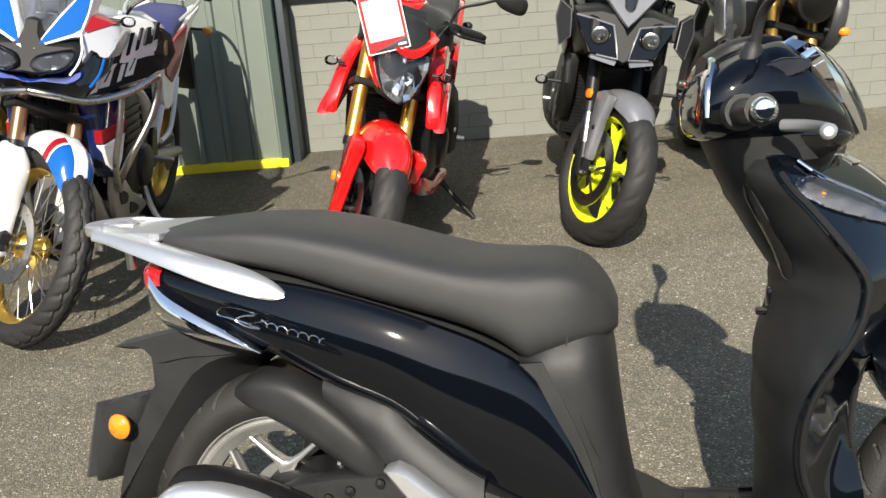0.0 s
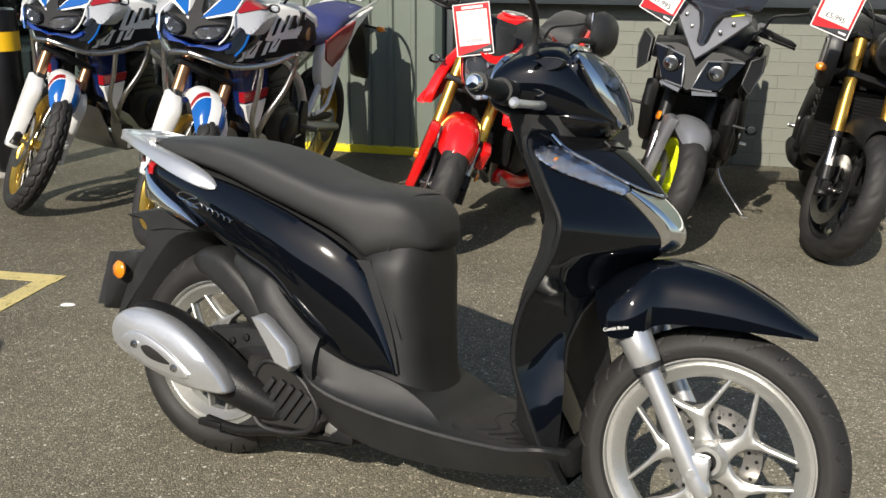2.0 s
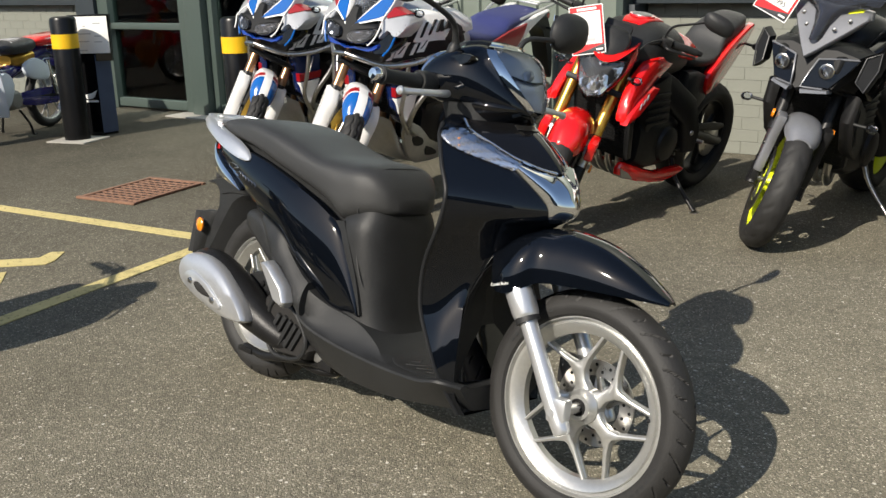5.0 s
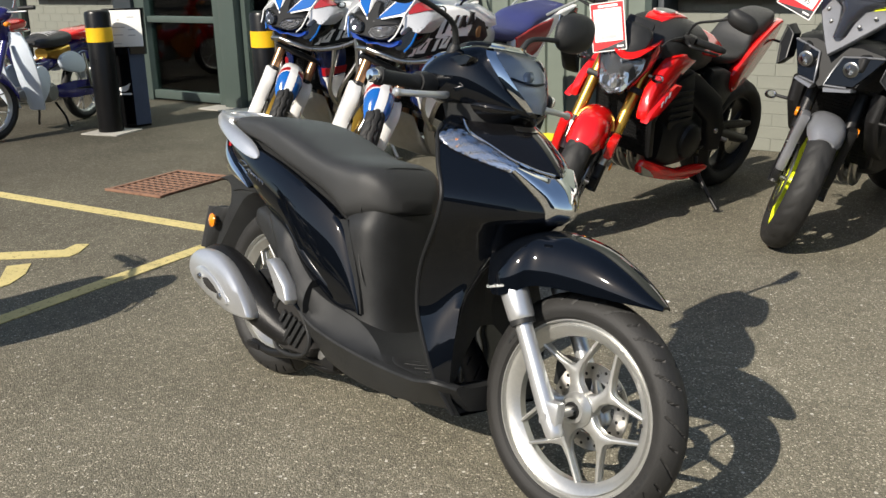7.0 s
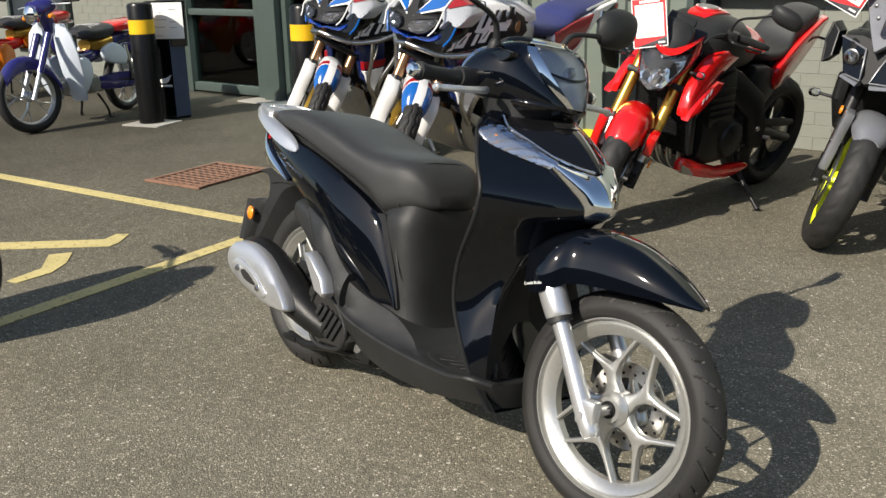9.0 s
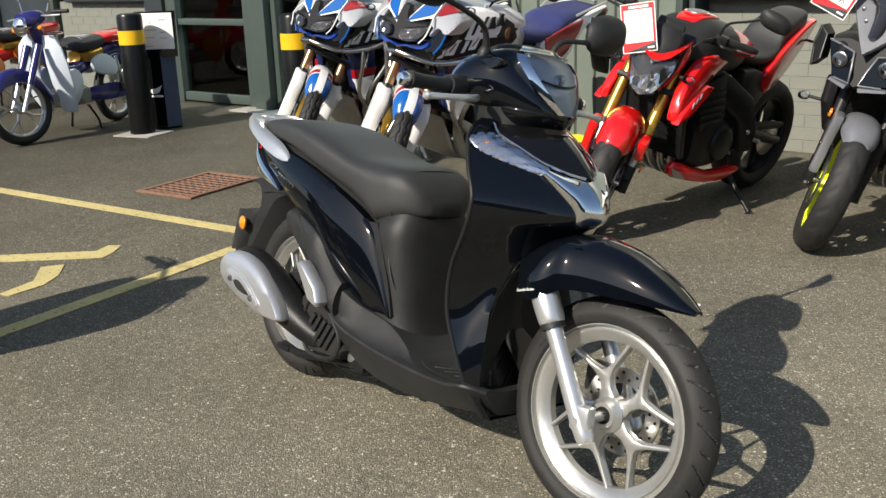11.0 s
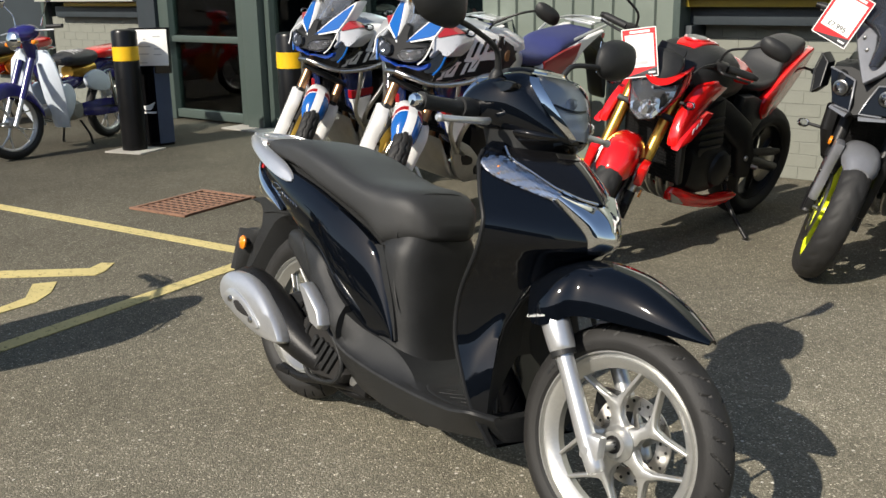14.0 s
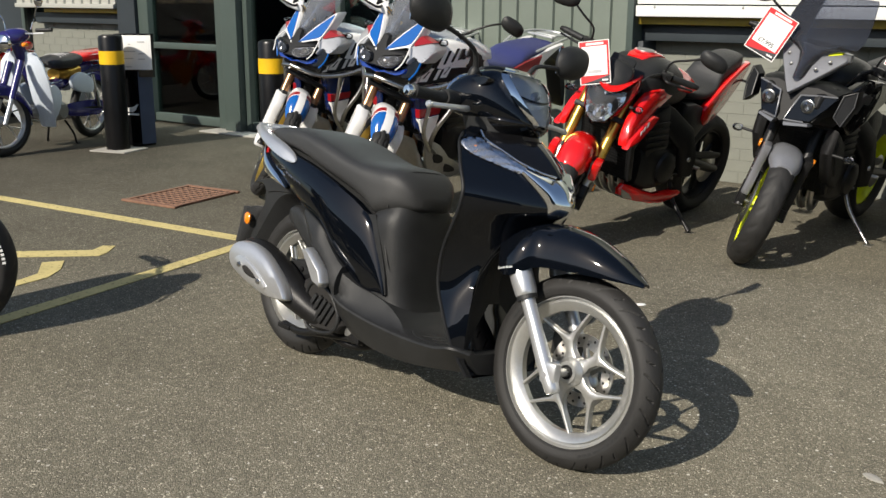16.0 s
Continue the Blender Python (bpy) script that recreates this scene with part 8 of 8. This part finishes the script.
def naked_black(front, heading, lean=10.0, steer=20.0, marked=False):
    """Black street bike with gold forks and black wheels."""
    wb, rf, rr = 1.44, 0.3, 0.325
    root, S, up = motorcycle("naked_motorcycle", "black naked motorcycle with gold forks and black wheels", front, heading, lean, steer, wb, rf, 0.12, rr, 0.18, 25.0)
    T = Matrix.Translation
    wheels(root, S, wb, rf, 0.122, rr, 0.18, 0.218, 0.218, ENGINE, "cast", 2, 5, 0.004)
    if marked:
        tagged(part("tyre_marks", merge(*[moved(box(0, -0.061, 0.259, 0.009, 0.003, 0.012), pose(0, 0, 0, 0, q, 0)) for k in range(5) for q in [k * 72 + i * 3.6 for i in range(6)]]), PAPER, root, "white raised sidewall marks", S @ T((wb, 0, rf))), kind="stuff")
    top = fork(root, S, up, wb, rf, GOLD, STEEL, 0.7, 0.24)
    part("front_mudguard", arch([(wb - 0.19, rf + 0.2, rf + 0.27, 0.07), (wb - 0.1, rf + 0.235, rf + 0.33, 0.085), (wb + 0.0, rf + 0.245, rf + 0.345, 0.088), (wb + 0.1, rf + 0.23, rf + 0.32, 0.08)], 0.006, 4, 15, 2.4), ENGINE, root, "black front mudguard", S)
    c = Vector((top.x - 0.02, 0, top.z + 0.06))
    handlebars(root, S, c, 0.38, 0.08, 0.12, not marked, 0.16)
    part("headlamp_shell", moved(lathe([(0.0001, 0.1), (0.05, 0.095), (0.085, 0.06), (0.095, 0.0), (0.095, -0.03), (0.088, -0.035), (0.0001, -0.03)], 30), T((top.x + 0.15, 0, top.z - 0.03)) @ pose(0, 0, 0, 0, 0, 90)), ENGINE, root, "", S)
    part("headlamp_lens", moved(lathe([(0.0001, -0.052), (0.05, -0.048), (0.085, -0.034), (0.0001, -0.03)], 30), T((top.x + 0.15, 0, top.z - 0.03)) @ pose(0, 0, 0, 0, 0, 90)), LENS, root, "round headlamp", S)
    part("tank", loft(rings_x([(0.5, 0.78, 0.86, 0.09), (0.62, 0.76, 0.95, 0.15), (0.8, 0.74, 1.02, 0.19), (0.97, 0.74, 1.03, 0.195), (1.12, 0.8, 0.98, 0.14), (1.17, 0.86, 0.93, 0.08)], 2.7, 32)), ENGINE, root, "satin black fuel tank")
    for s in (-1, 1):
        sh = part("tank_shroud", slanted([(1.22, 0.78), (1.2, 0.93), (1.05, 0.95), (0.95, 0.86), (1.0, 0.74), (1.12, 0.68)], s * 0.16, s * 0.22, 0, 0, 0, 0, 0.015, 3), DARK_GREY, root, "dark grey side scoop")
        part("shroud_trim", tube([(1.19, s * 0.222, 0.9), (1.19, s * 0.224, 0.78), (1.12, s * 0.224, 0.71), (1.04, s * 0.224, 0.77), (1.1, s * 0.224, 0.9), (1.19, s * 0.222, 0.9)], 0.006, 8, 3), ALLOY, sh, "alloy trim")
        side_lamp(root, Matrix.Identity(4), (1.2, s * 0.14, 0.78), s, ORANGE_LENS, 0.06)
    part("seat", loft(rings_x([(0.62, 0.8, 0.87, 0.08), (0.48, 0.79, 0.87, 0.135), (0.3, 0.79, 0.875, 0.145), (0.1, 0.82, 0.92, 0.135), (-0.1, 0.86, 0.94, 0.115), (-0.24, 0.89, 0.94, 0.07)], 3, 32)), VINYL, root, "black seat")
    part("tail_unit", loft(rings_x([(0.35, 0.7, 0.8, 0.11), (0.05, 0.78, 0.86, 0.1), (-0.22, 0.85, 0.9, 0.06)], 3)), MATT_BLACK, root)
    part("plate_bracket", pillow([(-0.1, 0.84), (-0.22, 0.86), (-0.4, 0.7), (-0.42, 0.6), (-0.38, 0.6), (-0.3, 0.72)], 0.03, -0.03, 0.008, 2), MATT_BLACK, root)
    beam_frame(root, ENGINE)
    radiator(root, 1.09, 0.54, 0.36, 0.34, 12)
    engine_block(root, 0.78, 0.42, 1.0, 3, ENGINE, 1.03)
    back_end(root, rr, (0.54, 0.41))
    stand_and_pegs(root, 0.58, 0.33, 0.32, 0.07, ENGINE)
    part("silencer", tube([(0.5, -0.12, 0.22, 0.04), (0.4, -0.15, 0.24, 0.06), (0.25, -0.17, 0.27, 0.055)], 0.05, 16, 3), ENGINE, root)
    return root


RED_BIKE = naked_red((-0.355, 3.47), -100.0)
GREY_BIKE = naked_grey((0.605, 3.77), -97.0)
BLACK_BIKE = naked_black((1.37, 3.84), -93.0)
naked_black((-1.47, 0.81), 75.0, 9.0, -24.0, True)
inside = copy_thing(RED_BIKE, pose(-5.1, 7.8, 0.454, -8.0, 0, 195))
tagged(inside, "red and black motorcycle standing in the dim showroom", "motorcycle", "motorcycles in the showroom")
tagged(copy_thing(RED_BIKE, pose(-4.9, 8.8, 0.454, -8.0, 0, 188)), "red and black motorcycle standing in the dim showroom", "motorcycle", "motorcycles in the showroom")

price_tag(pose(-0.149, 3.545, 0.965, -6, -7, 12), "", "red and white price card hanging on the red bike")
price_tag(pose(0.63, 3.84, 1.115, -8, 30, 14), "£7,995", "red and white price card tied to the grey bike")
price_tag(pose(1.3, 3.62, 1.08, -8, 22, 10), "£5,995", "red and white price card tied to the black bike")


def cub(front, heading, body, shield_mat, seat_mat, label, steer=0.0):
    """Small step-through motorcycle with a leg shield."""
    wb, rf = 1.22, 0.285
    root, S, up = motorcycle("step_through_motorcycle", label, front, heading, 3.0, steer, wb, rf, 0.07, rf, 0.08, 26.0, "step-through motorcycles")
    T = Matrix.Translation
    for name, m in (("front_tyre", S @ T((wb, 0, rf))), ("rear_tyre", T((0, 0, rf)))):
        t = part(name, tyre(rf, 0.075, 0.222, 64, 0.003, 24), RUBBER, root, "", m)
        part("rim", rim_hoop(0.226, 0.05), RIM_SILVER, t)
        part("spokes", merge(cast_spokes(5, 0.04, 0.21, 0.35, 0.4, 0.016, 0.02), lathe([(0.0001, -0.045), (0.035, -0.04), (0.045, -0.015), (0.045, 0.015), (0.035, 0.04), (0.0001, 0.045)], 22)), RIM_SILVER, t)
    for s in (-1, 1):
        a = Vector((wb, s * 0.075, rf))
        leg = part("fork_leg", rod(tuple(a - up * 0.03), tuple(a + up * 0.2), 0.019, 0.02), SILVER, root, "", S)
        part("fork_cover", rod(tuple(a + up * 0.19), tuple(a + up * 0.52), 0.027, 0.03), body, root, "painted fork cover", S)
        part("shock", rod((0.03, s * 0.11, 0.3), (0.12, s * 0.11, 0.6), 0.022), CHROME, root)
        part("leg_shield", loft([[(x + 0.02 * 0, s * y, z) for x, y in ((x0, 0.05), (x0 + 0.02, w * 0.6), (x0 - 0.02, w), (x0 - 0.035, w), (x0 + 0.0, w * 0.6), (x0 - 0.02, 0.05))] for z, x0, w in ((0.2, 0.78, 0.17), (0.3, 0.83, 0.21), (0.45, 0.885, 0.235), (0.6, 0.93, 0.235), (0.74, 0.95, 0.2), (0.83, 0.945, 0.13))]), shield_mat, root, "pale leg shield")
        part("side_cover", slanted([(0.15, 0.44), (0.4, 0.48), (0.45, 0.58), (0.3, 0.63), (0.15, 0.56)], s * 0.1, s * 0.14, 0, 0, 0, 0, 0.015, 3), shield_mat, root, "rounded pale side cover")
        part("shield_wing", slanted([(0.8, 0.24), (0.66, 0.3), (0.6, 0.45), (0.7, 0.55), (0.82, 0.5), (0.86, 0.4)], s * 0.11, s * 0.15, s * 0.1, 0.7, 0, 0, 0.012, 3), shield_mat, root)
    part("front_mudguard", arch([(wb - 0.28, rf + 0.0, rf + 0.12, 0.05), (wb - 0.2, rf + 0.12, rf + 0.23, 0.06), (wb - 0.05, rf + 0.2, rf + 0.31, 0.062), (wb + 0.1, rf + 0.18, rf + 0.29, 0.06), (wb + 0.2, rf + 0.1, rf + 0.2, 0.05)], 0.006), body, root, "painted front mudguard", S)
    part("main_frame", tube([(0.98, 0, 0.92, 0.05), (0.9, 0, 0.75, 0.055), (0.78, 0, 0.56, 0.06), (0.55, 0, 0.52, 0.065), (0.3, 0, 0.6, 0.075), (0.05, 0, 0.66, 0.07), (-0.2, 0, 0.62, 0.05)], 0.05, 16, 4), body, root, "painted step-through frame")
    part("head_cowl", loft(rings_x([(0.86, 0.93, 0.99, 0.06), (0.93, 0.9, 1.02, 0.12), (1.0, 0.88, 1.02, 0.11), (1.06, 0.9, 1.0, 0.07)], 2.6, 24)), body, root, "painted handlebar cowl", S)
    part("headlamp", moved(lathe([(0.0001, -0.03), (0.045, -0.024), (0.07, -0.005), (0.075, 0.02), (0.0001, 0.03)], 24), T((1.08, 0, 0.9)) @ pose(0, 0, 0, 0, 0, 90)), CHROME, root, "round chrome headlamp", S)
    for s in (-1, 1):
        part("grip", rod((0.9, s * 0.2, 0.99), (0.86, s * 0.34, 0.985), 0.016), MATT_BLACK, root, "", S)
        part("lever", tube([(0.96, s * 0.14, 0.97), (0.97, s * 0.22, 0.965), (0.94, s * 0.34, 0.96)], 0.006, 6, 3), SILVER, root, "", S)
        st = part("mirror_stalk", tube([(0.92, s * 0.16, 1.0), (0.9, s * 0.2, 1.1), (0.92, s * 0.28, 1.19)], 0.005, 6, 3), CHROME, root, "", S)
        part("mirror_head", moved(lathe([(0.0001, -0.02), (0.03, -0.017), (0.05, -0.004), (0.052, 0.004), (0.0001, 0.004)], 22), T((0.92, s * 0.3, 1.22)) @ pose(0, 0, 0, 0, 0, 90)), CHROME, st, "round chrome mirror")
        side_lamp(root, S, (1.0, s * 0.1, 0.88), s, ORANGE_LENS, 0.05)
    part("front_seat", loft(rings_x([(0.62, 0.7, 0.73, 0.08), (0.55, 0.67, 0.77, 0.125), (0.4, 0.665, 0.785, 0.135), (0.27, 0.68, 0.79, 0.12), (0.22, 0.7, 0.77, 0.08)], 2.8, 24)), VINYL, root, "black ribbed seat")
    part("seat_ribs", merge(*[tube([(x, -0.12, 0.73, 0.003), (x, -0.07, 0.779, 0.003), (x, 0, 0.788, 0.003), (x, 0.07, 0.779, 0.003), (x, 0.12, 0.73, 0.003)], 0.003, 5, 3) for x in (0.32, 0.37, 0.42, 0.47, 0.52)]), PALE_INK, root)
    part("rear_seat", loft(rings_x([(0.22, 0.71, 0.77, 0.09), (0.12, 0.7, 0.795, 0.12), (-0.05, 0.7, 0.805, 0.12), (-0.2, 0.71, 0.81, 0.1), (-0.26, 0.74, 0.79, 0.06)], 3, 24)), seat_mat, root, "red pillion seat")
    part("rack", merge(tube([(0.1, -0.1, 0.68), (-0.2, -0.1, 0.69), (-0.34, 0, 0.69), (-0.2, 0.1, 0.69), (0.1, 0.1, 0.68)], 0.008, 8, 4)), CHROME, root)
    part("rear_mudguard", arch([(-0.3, rf + 0.08, rf + 0.2, 0.05), (-0.2, rf + 0.18, rf + 0.3, 0.06), (0.0, rf + 0.25, rf + 0.34, 0.06), (0.2, rf + 0.2, rf + 0.3, 0.06)], 0.006), body, root, "painted rear mudguard")
    part("fuel_tank", loft(rings_x([(0.52, 0.58, 0.66, 0.06), (0.4, 0.56, 0.68, 0.1), (0.25, 0.58, 0.69, 0.09)], 3)), GOLD, root, "gold tank below the seat")
    part("engine", merge(loft(rings_x([(0.45, 0.24, 0.36, 0.09), (0.55, 0.22, 0.4, 0.11), (0.68, 0.24, 0.38, 0.1), (0.85, 0.28, 0.38, 0.07), (0.92, 0.29, 0.37, 0.06)], 3.5, 24)), *[moved(lathe([(0.0001, s * 0.03), (0.06, s * 0.028), (0.075, 0.0), (0.0001, 0)], 24), T((0.57, s * 0.1, 0.31))) for s in (-1, 1)]), ALLOY, root, "cast alloy engine")
    part("silencer", tube([(0.85, -0.08, 0.25, 0.014), (0.5, -0.12, 0.19, 0.016), (0.3, -0.13, 0.22, 0.035), (-0.15, -0.14, 0.28, 0.04), (-0.3, -0.14, 0.29, 0.035)], 0.03, 14, 3), CHROME, root)
    for s in (-1, 1):
        part("stand_leg", tube([(0.5, s * 0.08, 0.22), (0.45, s * 0.13, 0.1), (0.44, s * 0.15, 0.015), (0.41, s * 0.16, 0.012)], 0.01, 8, 3), ENGINE, root, "black centre stand leg")
        part("swing_arm", rod((0.45, s * 0.08, 0.32), (-0.03, s * 0.09, rf), 0.016), ENGINE, root)
    part("chain_case", pillow([(0.45, 0.36), (0.0, 0.36), (-0.09, 0.3), (0.0, 0.22), (0.45, 0.25)], 0.08, 0.1, 0.01, 2), body, root)
    return root


PURPLE = mat("violet_blue_paint", (0.02, 0.018, 0.13), 0.2, 0.0, 0.08, 7, coat=0.8)
PALE_BLUE = mat("pale_blue_white_plastic", (0.62, 0.68, 0.76), 0.35, 0.0, 0.05, 7)
ORANGE = mat("orange_paint", (0.6, 0.16, 0.01), 0.25, 0.0, 0.06, 7, coat=0.6)
cub((-5.42, 3.47), -70.0, PURPLE, PALE_BLUE, RED, "violet-blue step-through motorcycle with pale leg shield and red pillion seat", -17)
cub((-7.5, 3.9), -75.0, RED, ORANGE, RED, "red and orange small motorcycle with round mirrors", 2)


# ---- bricks of the painted walls ----
def brick_courses(wall, x0, x1, z0, rows, bh, bl, joint, y):
    kinds = []
    for i in range(5):
        bm = box(0, 0, 0, bl - joint, 0.03, bh - joint, 0.0)
        for v in bm.verts:
            v.co += Vector((random.uniform(-1, 1), random.uniform(-1, 1) * 0.8, random.uniform(-1, 1))) * 0.0006
        bmesh.ops.bevel(bm, geom=bm.edges[:], offset=0.0018, segments=1, affect="EDGES")
        finish(bm, True, 15)
        me = bpy.data.meshes.new("brick")
        bm.to_mesh(me)
        bm.free()
        me.materials.append(BRICK)
        kinds.append(me)
    for r in range(rows):
        x = x0 - (bl / 2 if r % 2 else 0)
        while x < x1:
            a, b = max(x, x0), min(x + bl, x1)
            if b - a > 0.05:
                ob = new("brick", kinds[random.randrange(5)])
                ob.parent = wall
                ob.matrix_local = pose((a + b) / 2, y + random.uniform(0, 0.0009), z0 + (r + 0.5) * bh) @ Matrix.Diagonal(((b - a - joint) / (bl - joint), 1, 1, 1))
            x += bl


brick_courses(wall_right, -0.79, 4.6, 0.0, 12, 0.082, 0.225, 0.0024, WALL_Y + 0.0235)
brick_courses(wall_left, -8.5, -6.72, 0.0, 12, 0.082, 0.225, 0.0035, WALL_Y + 0.0235)
